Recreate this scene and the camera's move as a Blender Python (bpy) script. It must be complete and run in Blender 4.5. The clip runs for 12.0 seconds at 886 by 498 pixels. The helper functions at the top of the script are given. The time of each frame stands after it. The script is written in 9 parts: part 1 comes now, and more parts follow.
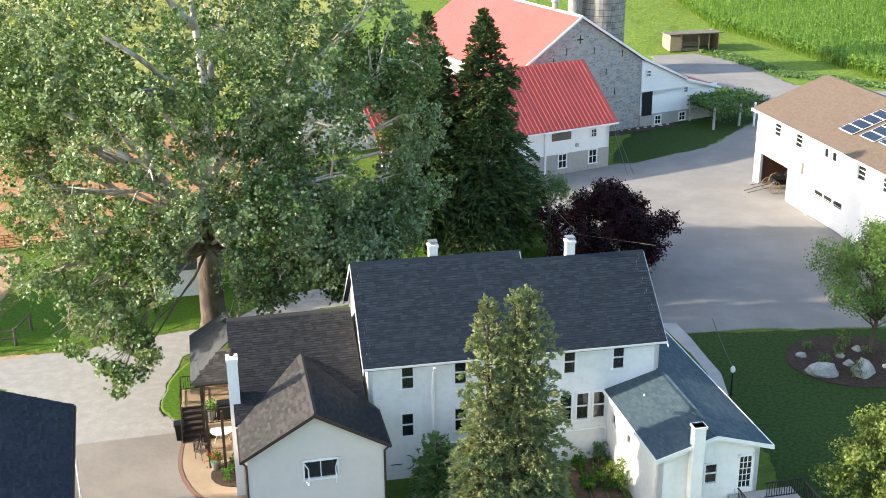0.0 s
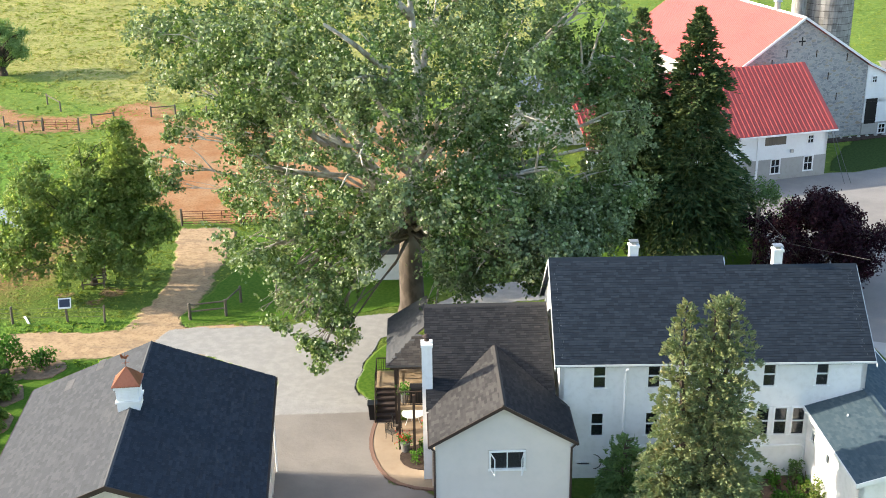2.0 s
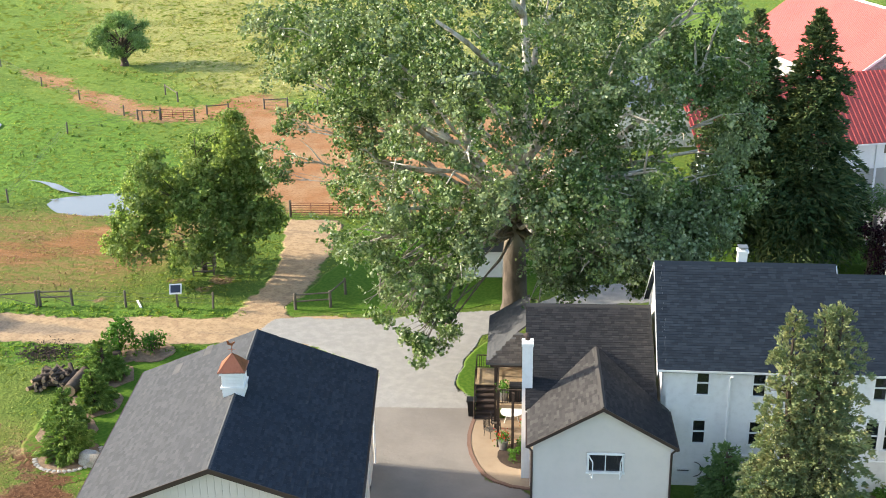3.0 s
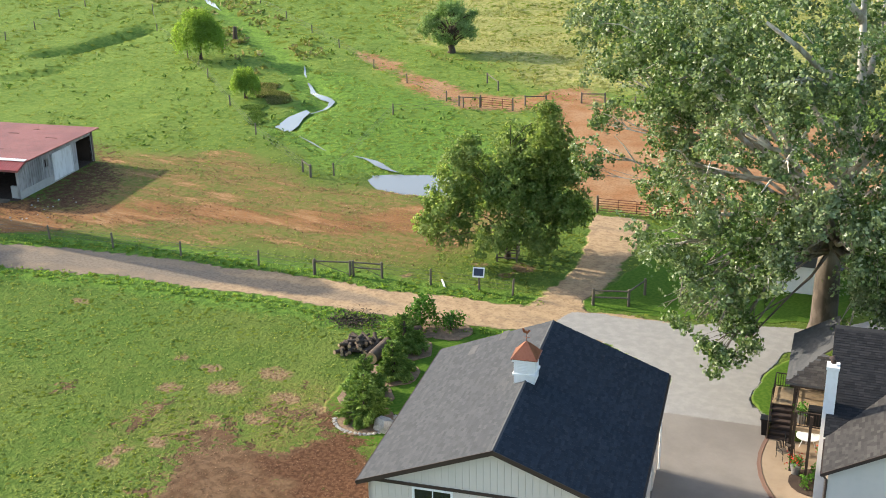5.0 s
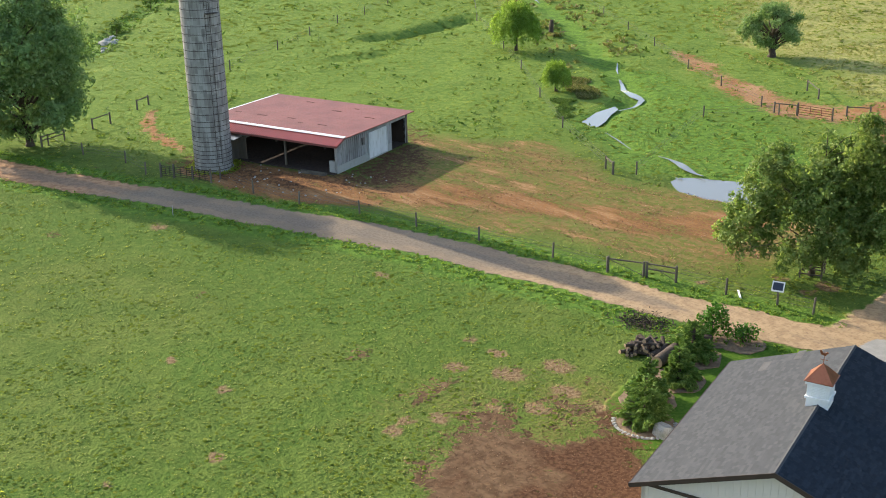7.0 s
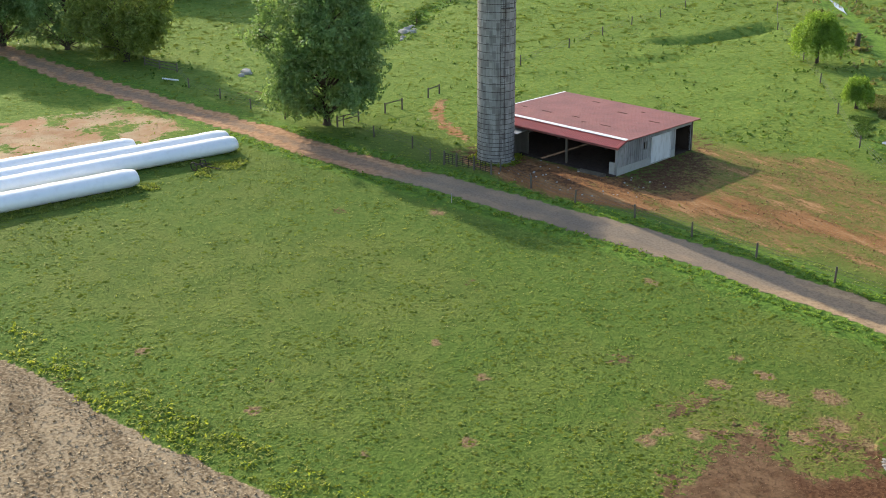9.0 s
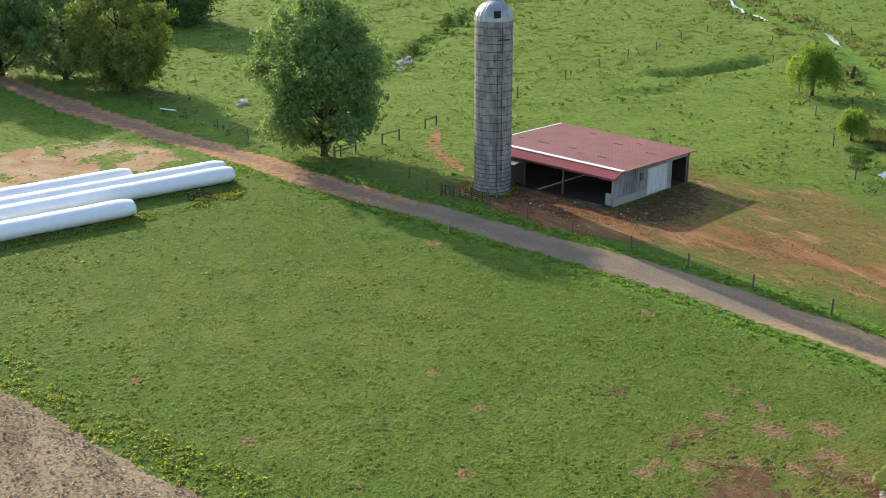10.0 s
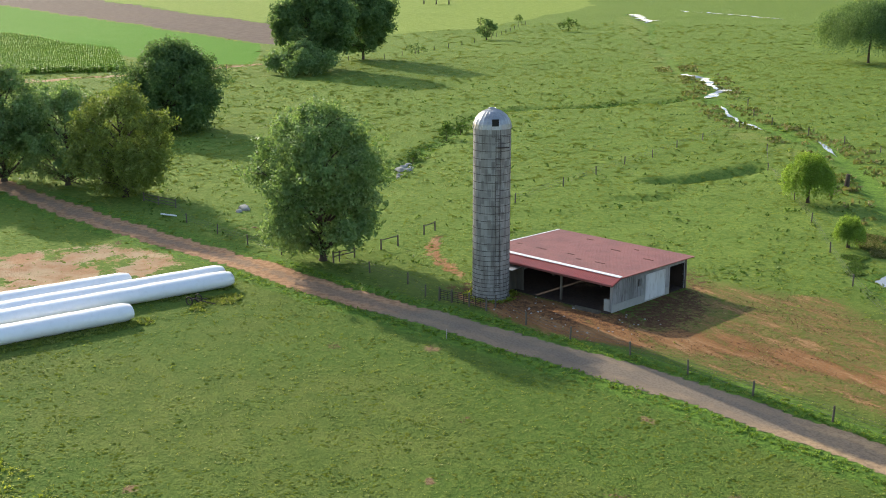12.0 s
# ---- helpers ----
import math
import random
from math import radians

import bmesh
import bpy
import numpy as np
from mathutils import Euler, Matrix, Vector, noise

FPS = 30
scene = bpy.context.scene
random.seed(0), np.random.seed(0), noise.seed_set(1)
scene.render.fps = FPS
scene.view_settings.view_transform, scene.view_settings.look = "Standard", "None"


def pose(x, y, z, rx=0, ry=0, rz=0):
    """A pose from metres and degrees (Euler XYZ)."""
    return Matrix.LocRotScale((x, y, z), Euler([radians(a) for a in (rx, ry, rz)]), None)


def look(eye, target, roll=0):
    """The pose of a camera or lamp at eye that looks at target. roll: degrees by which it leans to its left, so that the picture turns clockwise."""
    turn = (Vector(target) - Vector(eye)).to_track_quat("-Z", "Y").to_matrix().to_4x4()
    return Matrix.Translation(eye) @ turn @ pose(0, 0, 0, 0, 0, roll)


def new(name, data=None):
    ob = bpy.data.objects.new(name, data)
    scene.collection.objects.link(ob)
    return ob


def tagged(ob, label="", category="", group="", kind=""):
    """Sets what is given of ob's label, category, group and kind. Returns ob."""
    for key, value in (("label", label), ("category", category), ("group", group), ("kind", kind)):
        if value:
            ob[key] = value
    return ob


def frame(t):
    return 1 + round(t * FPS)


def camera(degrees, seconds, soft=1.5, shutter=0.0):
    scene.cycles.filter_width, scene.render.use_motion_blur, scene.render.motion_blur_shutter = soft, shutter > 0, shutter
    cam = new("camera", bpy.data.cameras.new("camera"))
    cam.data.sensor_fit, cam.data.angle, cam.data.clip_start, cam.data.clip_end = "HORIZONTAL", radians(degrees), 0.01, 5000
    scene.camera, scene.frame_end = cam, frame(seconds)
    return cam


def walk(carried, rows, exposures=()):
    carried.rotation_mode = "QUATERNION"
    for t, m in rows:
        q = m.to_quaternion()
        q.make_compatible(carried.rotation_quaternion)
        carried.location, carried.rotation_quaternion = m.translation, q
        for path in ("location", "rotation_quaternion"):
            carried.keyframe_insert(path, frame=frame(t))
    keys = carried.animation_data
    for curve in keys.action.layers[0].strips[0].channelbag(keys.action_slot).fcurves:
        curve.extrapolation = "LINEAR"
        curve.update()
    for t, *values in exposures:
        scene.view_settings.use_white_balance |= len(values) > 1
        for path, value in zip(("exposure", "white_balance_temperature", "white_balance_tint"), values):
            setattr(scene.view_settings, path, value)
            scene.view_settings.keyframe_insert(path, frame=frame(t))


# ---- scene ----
# ---------------- camera ----------------
cam = camera(42.23, 12.0, 0.95)
EYE = (0.0, 0.0, 32.0)
ROWS = [
    (0.0, 69.363, 0.523, -0.197),
    (0.5, 69.332, 0.544, 2.450),
    (1.0, 69.282, 0.627, 5.143),
    (1.5, 69.229, 0.670, 7.715),
    (2.0, 69.196, 0.696, 10.364),
    (2.5, 69.154, 0.716, 13.027),
    (2.7, 69.147, 0.713, 14.104),
    (3.1, 69.140, 0.805, 16.555),
    (3.5, 69.133, 0.897, 19.507),
    (4.3, 69.118, 1.080, 27.210),
    (4.4, 69.137, 1.027, 28.388),
    (4.5, 69.156, 0.974, 29.565),
    (4.8, 69.155, 0.975, 30.978),
    (5.0, 69.153, 0.976, 31.919),
    (5.5, 69.152, 0.963, 34.437),
    (6.0, 69.162, 0.993, 37.706),
    (6.5, 69.179, 1.076, 42.243),
    (7.0, 69.220, 1.103, 47.539),
    (7.5, 69.288, 1.181, 53.329),
    (7.7, 69.319, 1.169, 55.769),
    (7.9, 69.329, 1.063, 57.964),
    (8.2, 69.344, 0.905, 60.246),
    (8.6, 69.363, 0.693, 61.757),
    (9.0, 69.383, 0.481, 62.167),
    (9.3, 69.398, 0.322, 62.098),
    (9.5, 69.653, 0.298, 62.096),
    (10.0, 70.906, 0.271, 62.063),
    (10.5, 72.300, 0.217, 62.046),
    (11.0, 73.338, 0.203, 62.025),
    (11.5, 74.458, 0.165, 62.030),
    (12.0, 76.168, 0.098, 62.029),
]
walk(cam, [(t, pose(*EYE, rx, ry, rz)) for t, rx, ry, rz in ROWS],
     exposures=[(0.0, 1.78), (2.7, 1.72), (4.3, 1.52), (5.5, 1.4), (7.7, 1.18), (9.3, 1.02), (12.0, 0.96)])

# ---------------- light ----------------
SUN_ELEV = radians(21.5)
world = bpy.data.worlds.new("sky_world")
scene.world = world
world.use_nodes = True
wn = world.node_tree
sky = wn.nodes.new("ShaderNodeTexSky")
sky.sky_type = "NISHITA"
sky.sun_disc = False
sky.sun_elevation = SUN_ELEV
sky.sun_rotation = radians(265.0)
sky.air_density, sky.dust_density, sky.ozone_density = 1.0, 1.5, 1.0
wn.nodes["Background"].inputs["Strength"].default_value = 0.15
wn.links.new(sky.outputs["Color"], wn.nodes["Background"].inputs["Color"])
sun_data = bpy.data.lights.new("sun", "SUN")
sun_data.energy = 3.2
sun_data.angle = radians(0.6)
sun_data.color = (1.0, 0.90, 0.74)
sun = new("sun", sun_data)
SUN_FROM = Vector((-math.cos(SUN_ELEV), -0.075, math.sin(SUN_ELEV)))
sun.matrix_world = look(SUN_FROM * 100, (0, 0, 0))


# ---------------- mesh helpers ----------------
class Shape:
    """Collects vertices and faces for one mesh."""

    def __init__(self):
        self.v, self.f = [], []

    def poly(self, pts):
        n = len(self.v)
        self.v += [tuple(p) for p in pts]
        self.f.append(tuple(range(n, n + len(pts))))
        return self

    def box(self, x0, y0, z0, x1, y1, z1):
        n = len(self.v)
        self.v += [(x, y, z) for z in (z0, z1) for x, y in ((x0, y0), (x1, y0), (x1, y1), (x0, y1))]
        self.f += [tuple(n + i for i in q) for q in ((0, 3, 2, 1), (4, 5, 6, 7), (0, 1, 5, 4), (1, 2, 6, 5), (2, 3, 7, 6), (3, 0, 4, 7))]
        return self

    def slab(self, pts, thick):
        """A flat polygon made solid downwards by thick."""
        n, k = len(self.v), len(pts)
        self.v += [tuple(p) for p in pts] + [(p[0], p[1], p[2] - thick) for p in pts]
        self.f += [tuple(n + i for i in range(k)), tuple(n + k + i for i in reversed(range(k)))]
        self.f += [(n + i, n + k + i, n + k + (i + 1) % k, n + (i + 1) % k) for i in range(k)]
        return self

    def prism(self, pts, y0, y1):
        """An outline in x and z, drawn out from y0 to y1."""
        n, k = len(self.v), len(pts)
        self.v += [(x, y0, z) for x, z in pts] + [(x, y1, z) for x, z in pts]
        self.f += [tuple(n + i for i in range(k)), tuple(n + k + i for i in reversed(range(k)))]
        self.f += [(n + i, n + k + i, n + k + (i + 1) % k, n + (i + 1) % k) for i in range(k)]
        return self

    def tube(self, pts, radii, sides=8, cap=True):
        n = len(self.v)
        pts = [Vector(p) for p in pts]
        for i, p in enumerate(pts):
            d = (pts[min(i + 1, len(pts) - 1)] - pts[max(i - 1, 0)]).normalized()
            a = d.orthogonal().normalized() if i == 0 else (a - d * a.dot(d)).normalized()
            b = d.cross(a)
            for s in range(sides):
                w = 2 * math.pi * s / sides
                self.v.append(tuple(p + (a * math.cos(w) + b * math.sin(w)) * radii[i]))
        for i in range(len(pts) - 1):
            for s in range(sides):
                q = (s + 1) % sides
                self.f.append((n + i * sides + s, n + i * sides + q, n + (i + 1) * sides + q, n + (i + 1) * sides + s))
        if cap:
            m = n + (len(pts) - 1) * sides
            self.f += [tuple(n + s for s in reversed(range(sides))), tuple(m + s for s in range(sides))]
        return self

    def rod(self, a, b, r, sides=6):
        return self.tube([a, b], [r, r], sides)

    def add(self, other, m):
        n = len(self.v)
        self.v += [tuple(m @ Vector(p)) for p in other.v]
        self.f += [tuple(n + i for i in q) for q in other.f]
        return self

    def mesh(self, name, material, smooth=False):
        me = bpy.data.meshes.new(name)
        me.from_pydata(self.v, [], self.f)
        if smooth:
            me.polygons.foreach_set("use_smooth", [True] * len(me.polygons))
        me.materials.append(material)
        me.update()
        return me


def thing(name, m, label, category, group="", kind=""):
    ob = new(name)
    ob.empty_display_size = 0.3
    ob.matrix_basis = m
    return tagged(ob, label, category, group, kind)


def part(name, shape, material, parent, label="", m=None, smooth=False, kind=""):
    data = shape.mesh(name, material, smooth) if isinstance(shape, Shape) else shape
    ob = new(name, data)
    ob.parent = parent
    if m is not None:
        ob.matrix_basis = m
    return tagged(ob, label, kind=kind)


def solo(name, shape, material, m, label, category, group="", kind="", smooth=False):
    data = shape.mesh(name, material, smooth) if isinstance(shape, Shape) else shape
    ob = new(name, data)
    ob.matrix_basis = m
    return tagged(ob, label, category, group, kind)


def quads_mesh(name, verts, material, smooth=False, k=4):
    """A mesh of separate faces with k corners each, from an array of corners."""
    n = len(verts) // k
    me = bpy.data.meshes.new(name)
    me.vertices.add(len(verts))
    me.vertices.foreach_set("co", np.asarray(verts, dtype=np.float32).ravel())
    me.loops.add(n * k)
    me.loops.foreach_set("vertex_index", np.arange(n * k, dtype=np.int32))
    me.polygons.add(n)
    me.polygons.foreach_set("loop_start", np.arange(0, n * k, k, dtype=np.int32))
    me.update(calc_edges=True)
    if smooth:
        me.polygons.foreach_set("use_smooth", np.ones(n, dtype=bool))
    me.materials.append(material)
    return me


def lattice(x, y, seed=0):
    """Smooth value noise in 0..1 on arrays."""
    xi, yi = np.floor(x), np.floor(y)
    fx, fy = x - xi, y - yi
    fx, fy = fx * fx * (3 - 2 * fx), fy * fy * (3 - 2 * fy)

    def h(a, b):
        s = np.sin(a * 127.1 + b * 311.7 + seed * 74.7) * 43758.5453
        return s - np.floor(s)

    top = h(xi, yi) * (1 - fx) + h(xi + 1, yi) * fx
    low = h(xi, yi + 1) * (1 - fx) + h(xi + 1, yi + 1) * fx
    return top * (1 - fy) + low * fy


def fbm(x, y, size, seed=0, octaves=4):
    total, amp, norm = 0, 1.0, 0
    for o in range(octaves):
        total = total + amp * lattice(x / size * 2 ** o + 17.3 * o, y / size * 2 ** o - 9.1 * o, seed + o)
        norm += amp
        amp *= 0.5
    return total / norm


def smooth01(a, lo, hi):
    t = np.clip((a - lo) / (hi - lo), 0, 1)
    return t * t * (3 - 2 * t)


def line_dist(px, py, pts):
    """Distance of points from a polyline."""
    best = np.full(np.shape(px), 1e9)
    for (ax, ay), (bx, by) in zip(pts, pts[1:]):
        dx, dy = bx - ax, by - ay
        t = np.clip(((px - ax) * dx + (py - ay) * dy) / (dx * dx + dy * dy + 1e-9), 0, 1)
        best = np.minimum(best, np.hypot(px - ax - t * dx, py - ay - t * dy))
    return best


def area_dist(px, py, pts):
    """Signed distance from a closed outline, negative inside."""
    d = line_dist(px, py, list(pts) + [pts[0]])
    inside = np.zeros(np.shape(px), dtype=bool)
    for (ax, ay), (bx, by) in zip(pts, list(pts[1:]) + [pts[0]]):
        cross = ((ay > py) != (by > py)) & (px < (bx - ax) * (py - ay) / ((by - ay) if by != ay else 1e-9) + ax)
        inside ^= cross
    return np.where(inside, -d, d)


# ---------------- materials ----------------
def nodes_of(name, rough=0.8, metal=0.0, spec=0.3):
    m = bpy.data.materials.new(name)
    m.use_nodes = True
    nt = m.node_tree
    b = nt.nodes["Principled BSDF"]
    b.inputs["Roughness"].default_value = rough
    b.inputs["Metallic"].default_value = metal
    b.inputs["Specular IOR Level"].default_value = spec
    return m, nt, b


def coords(nt, kind="Object"):
    return nt.nodes.new("ShaderNodeTexCoord").outputs[kind]


def noise_tex(nt, vec, scale, detail=4.0, rough=0.6):
    n = nt.nodes.new("ShaderNodeTexNoise")
    n.inputs["Scale"].default_value = scale
    n.inputs["Detail"].default_value = detail
    n.inputs["Roughness"].default_value = rough
    nt.links.new(vec, n.inputs["Vector"])
    return n.outputs["Fac"]


def ramp(nt, fac, stops):
    r = nt.nodes.new("ShaderNodeValToRGB")
    els = r.color_ramp.elements
    while len(els) < len(stops):
        els.new(0.5)
    for e, (p, c) in zip(els, stops):
        e.position, e.color = p, (*c, 1)
    nt.links.new(fac, r.inputs["Fac"])
    return r.outputs["Color"]


def ramp_val(nt, fac, lo, hi):
    r = nt.nodes.new("ShaderNodeMapRange")
    r.interpolation_type = "SMOOTHSTEP"
    r.inputs["From Min"].default_value, r.inputs["From Max"].default_value = lo, hi
    nt.links.new(fac, r.inputs["Value"])
    return r.outputs["Result"]


def mix(nt, fac, a, b, mode="MIX"):
    n = nt.nodes.new("ShaderNodeMix")
    n.data_type, n.blend_type = "RGBA", mode
    fs = n.inputs[0]
    ca, cb = n.inputs[6], n.inputs[7]
    for sock, val in ((fs, fac), (ca, a), (cb, b)):
        if isinstance(val, (int, float)):
            sock.default_value = val
        elif isinstance(val, tuple):
            sock.default_value = (*val, 1)
        else:
            nt.links.new(val, sock)
    return n.outputs[2]


def calc(nt, op, a, b=0.0):
    n = nt.nodes.new("ShaderNodeMath")
    n.operation = op
    for sock, val in zip(n.inputs, (a, b)):
        if isinstance(val, (int, float)):
            sock.default_value = val
        else:
            nt.links.new(val, sock)
    return n.outputs[0]


def bump(nt, bsdf, height, strength=0.5, dist=0.05):
    n = nt.nodes.new("ShaderNodeBump")
    n.inputs["Strength"].default_value = strength
    n.inputs["Distance"].default_value = dist
    nt.links.new(height, n.inputs["Height"])
    nt.links.new(n.outputs["Normal"], bsdf.inputs["Normal"])


def stretched(nt, vec, sx, sy, sz):
    n = nt.nodes.new("ShaderNodeMapping")
    n.inputs["Scale"].default_value = (sx, sy, sz)
    nt.links.new(vec, n.inputs["Vector"])
    return n.outputs["Vector"]


def plain(name, color, rough=0.7, metal=0.0, var=0.25, grain=6.0, fine=60.0, dirt=None, dirt_amount=0.35, bump_s=0.15, stretch=(1, 1, 1), spec=0.3):
    """A painted or raw surface with stains at two scales and fine relief."""
    m, nt, b = nodes_of(name, rough, metal, spec)
    v = stretched(nt, coords(nt), *stretch)
    big, small = noise_tex(nt, v, grain / 8, 5), noise_tex(nt, v, grain, 5)
    dark = tuple(c * (1 - var) for c in color)
    col = mix(nt, ramp_val(nt, big, 0.35, 0.7), color, dark)
    col = mix(nt, calc(nt, "MULTIPLY", ramp_val(nt, small, 0.45, 0.75), dirt_amount), col, dirt or dark)
    nt.links.new(col, b.inputs["Base Color"])
    bump(nt, b, noise_tex(nt, v, fine, 3), bump_s, 0.02)
    return m


def island(name, stops, rough=0.8, grain=30.0, spec=0.2, amount=0.2, sheen=None):
    """Colour varied piece by piece."""
    m, nt, b = nodes_of(name, rough, 0, spec)
    g = nt.nodes.new("ShaderNodeNewGeometry").outputs["Random Per Island"]
    col = ramp(nt, g, stops)
    n = noise_tex(nt, coords(nt), grain, 4)
    col = mix(nt, calc(nt, "MULTIPLY", ramp_val(nt, n, 0.4, 0.7), amount), col, tuple(c * 0.5 for c in stops[0][1]))
    nt.links.new(col, b.inputs["Base Color"])
    bump(nt, b, n, 0.3, 0.01)
    return m


def leaf_mat(name, stops, rough=0.5, through_light=0.48, patch=0.25, gloss=0.08):
    """Foliage: colour by leaf, shifted clump by clump, partly see-through to light."""
    m, nt, b = nodes_of(name, rough, 0, gloss)
    g = nt.nodes.new("ShaderNodeNewGeometry").outputs["Random Per Island"]
    col = ramp(nt, g, stops)
    n = noise_tex(nt, coords(nt), patch, 3)
    col = mix(nt, calc(nt, "MULTIPLY", ramp_val(nt, n, 0.4, 0.65), 0.6), col, mix(nt, 0.5, col, stops[-1][1]))
    nt.links.new(col, b.inputs["Base Color"])
    tr = nt.nodes.new("ShaderNodeBsdfTranslucent")
    nt.links.new(mix(nt, 1.0, col, (1.0, 1.0, 0.58), "MULTIPLY"), tr.inputs["Color"])
    ms = nt.nodes.new("ShaderNodeMixShader")
    ms.inputs["Fac"].default_value = through_light
    nt.links.new(b.outputs[0], ms.inputs[1])
    nt.links.new(tr.outputs[0], ms.inputs[2])
    nt.links.new(ms.outputs[0], nt.nodes["Material Output"].inputs["Surface"])
    return m


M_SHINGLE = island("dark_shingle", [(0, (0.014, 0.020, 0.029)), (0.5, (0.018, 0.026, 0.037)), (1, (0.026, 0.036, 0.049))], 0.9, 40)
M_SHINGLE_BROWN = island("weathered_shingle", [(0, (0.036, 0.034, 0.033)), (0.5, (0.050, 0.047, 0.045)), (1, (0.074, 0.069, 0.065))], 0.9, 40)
# Darker copy of the wing's shingle, standing for shade on its slopes.
M_SHINGLE_SHADE = island("shaded_shingle", [(0, (0.018, 0.018, 0.020)), (0.5, (0.024, 0.024, 0.026)), (1, (0.036, 0.035, 0.036))], 0.9, 40)
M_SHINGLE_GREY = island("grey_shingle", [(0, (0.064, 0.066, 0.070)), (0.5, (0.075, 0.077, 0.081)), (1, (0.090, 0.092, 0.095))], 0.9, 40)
M_SHINGLE_TAN = island("tan_shingle", [(0, (0.140, 0.104, 0.078)), (0.5, (0.152, 0.113, 0.085)), (1, (0.166, 0.125, 0.095))], 0.9, 40)
M_SHINGLE_OLD = island("old_flat_shingle", [(0, (0.046, 0.074, 0.090)), (0.5, (0.058, 0.088, 0.103)), (1, (0.080, 0.108, 0.120))], 0.9, 25)
M_STUCCO = plain("white_stucco", (0.82, 0.81, 0.79), 0.9, var=0.1, grain=3, fine=40, dirt=(0.55, 0.53, 0.49), dirt_amount=0.25, bump_s=0.3)
M_SIDING = plain("cream_siding", (0.63, 0.57, 0.51), 0.6, var=0.08, grain=2, fine=30, dirt=(0.5, 0.48, 0.43), dirt_amount=0.2)
M_WHITE = plain("white_paint", (0.8, 0.8, 0.78), 0.5, var=0.06, grain=4, dirt=(0.6, 0.58, 0.54), dirt_amount=0.2)
M_GREYWALL = plain("grey_painted_block", (0.38, 0.37, 0.34), 0.85, var=0.12, grain=3, dirt=(0.26, 0.25, 0.22))
M_BROWNTRIM = plain("brown_metal_trim", (0.055, 0.037, 0.030), 0.5, var=0.2)
M_TREAD = plain("lit_brown_treads", (0.085, 0.062, 0.052), 0.75, var=0.3, grain=8, stretch=(0.2, 1, 1))
M_REDBOARD = plain("red_brown_boards", (0.24, 0.105, 0.058), 0.8, var=0.3, grain=6, stretch=(1, 1, 0.2))
M_DARKWOOD = plain("dark_stained_wood", (0.045, 0.032, 0.024), 0.7, var=0.3, grain=8, stretch=(1, 1, 0.2))
M_GREYWOOD = plain("weathered_grey_wood", (0.16, 0.135, 0.105), 0.9, var=0.4, grain=8, fine=80, stretch=(1, 1, 0.15), bump_s=0.4)
M_TANWOOD = plain("raw_tan_boards", (0.42, 0.31, 0.19), 0.8, var=0.25, grain=6, dirt=(0.24, 0.16, 0.09))
M_REDMETAL = plain("red_painted_metal", (0.52, 0.105, 0.08), 0.38, 0.0, var=0.14, grain=2, dirt=(0.36, 0.10, 0.08), dirt_amount=0.4, spec=0.5)
M_SHEET = plain("weathered_grey_sheet", (0.36, 0.355, 0.345), 0.7, 0.0, var=0.45, grain=4, dirt=(0.15, 0.14, 0.125), dirt_amount=0.8, stretch=(1, 1, 0.25))
M_LIME = plain("whitewashed_sheet", (0.66, 0.67, 0.66), 0.6, 0.0, var=0.2, grain=3, dirt=(0.36, 0.34, 0.30), dirt_amount=0.5, stretch=(1, 1, 0.3))
M_REDOLD = plain("faded_red_metal", (0.30, 0.10, 0.082), 0.6, 0.0, var=0.25, grain=3, dirt=(0.20, 0.075, 0.055), dirt_amount=0.55)
M_REDEXT = plain("red_ribbed_metal", (0.42, 0.062, 0.045), 0.4, 0.0, var=0.16, grain=2, dirt=(0.28, 0.07, 0.05), dirt_amount=0.4, spec=0.5)
M_TANMULCH = plain("tan_wood_mulch", (0.30, 0.205, 0.13), 1.0, var=0.4, grain=25, fine=30, dirt=(0.16, 0.10, 0.065), dirt_amount=0.5, bump_s=1.0)
M_COPPER = plain("copper_sheet", (0.36, 0.135, 0.075), 0.4, 0.6, var=0.3, grain=10)
M_STEEL = plain("galvanised_sheet", (0.42, 0.43, 0.44), 0.4, 0.7, var=0.25, grain=6, dirt=(0.25, 0.22, 0.19))
M_DARKSTEEL = plain("rusty_dark_steel", (0.06, 0.045, 0.04), 0.6, 0.4, var=0.3, grain=20, dirt=(0.14, 0.06, 0.035))
M_RUST = plain("rusty_red_gate_steel", (0.17, 0.06, 0.04), 0.7, 0.2, var=0.3, grain=20)
M_BLACK = plain("black_iron", (0.012, 0.012, 0.013), 0.5, 0.2, var=0.2)
# Dark colour that stands for the shade inside buildings and openings.
M_INSIDE = plain("interior_shade", (0.05, 0.035, 0.026), 0.9, var=0.4, grain=6)
M_ROCK = plain("pale_limestone", (0.45, 0.43, 0.39), 0.9, var=0.35, grain=6, fine=25, dirt=(0.2, 0.18, 0.15), dirt_amount=0.6, bump_s=0.7)
M_BARK = plain("brown_bark", (0.10, 0.075, 0.055), 0.95, var=0.45, grain=12, fine=25, stretch=(1, 1, 0.25), bump_s=0.9)
M_LOG = plain("cut_log_bark", (0.115, 0.085, 0.063), 0.95, var=0.5, grain=10, fine=25, bump_s=0.8)
M_CUT = plain("cut_wood_face", (0.36, 0.25, 0.15), 0.9, var=0.25, grain=20)
M_BAG = plain("white_plastic_film", (0.87, 0.88, 0.89), 0.35, var=0.05, grain=2, dirt=(0.66, 0.66, 0.64), dirt_amount=0.25, spec=0.5)
M_PATIO = plain("tan_stamped_concrete", (0.35, 0.265, 0.18), 0.8, var=0.18, grain=3, dirt=(0.30, 0.20, 0.12))
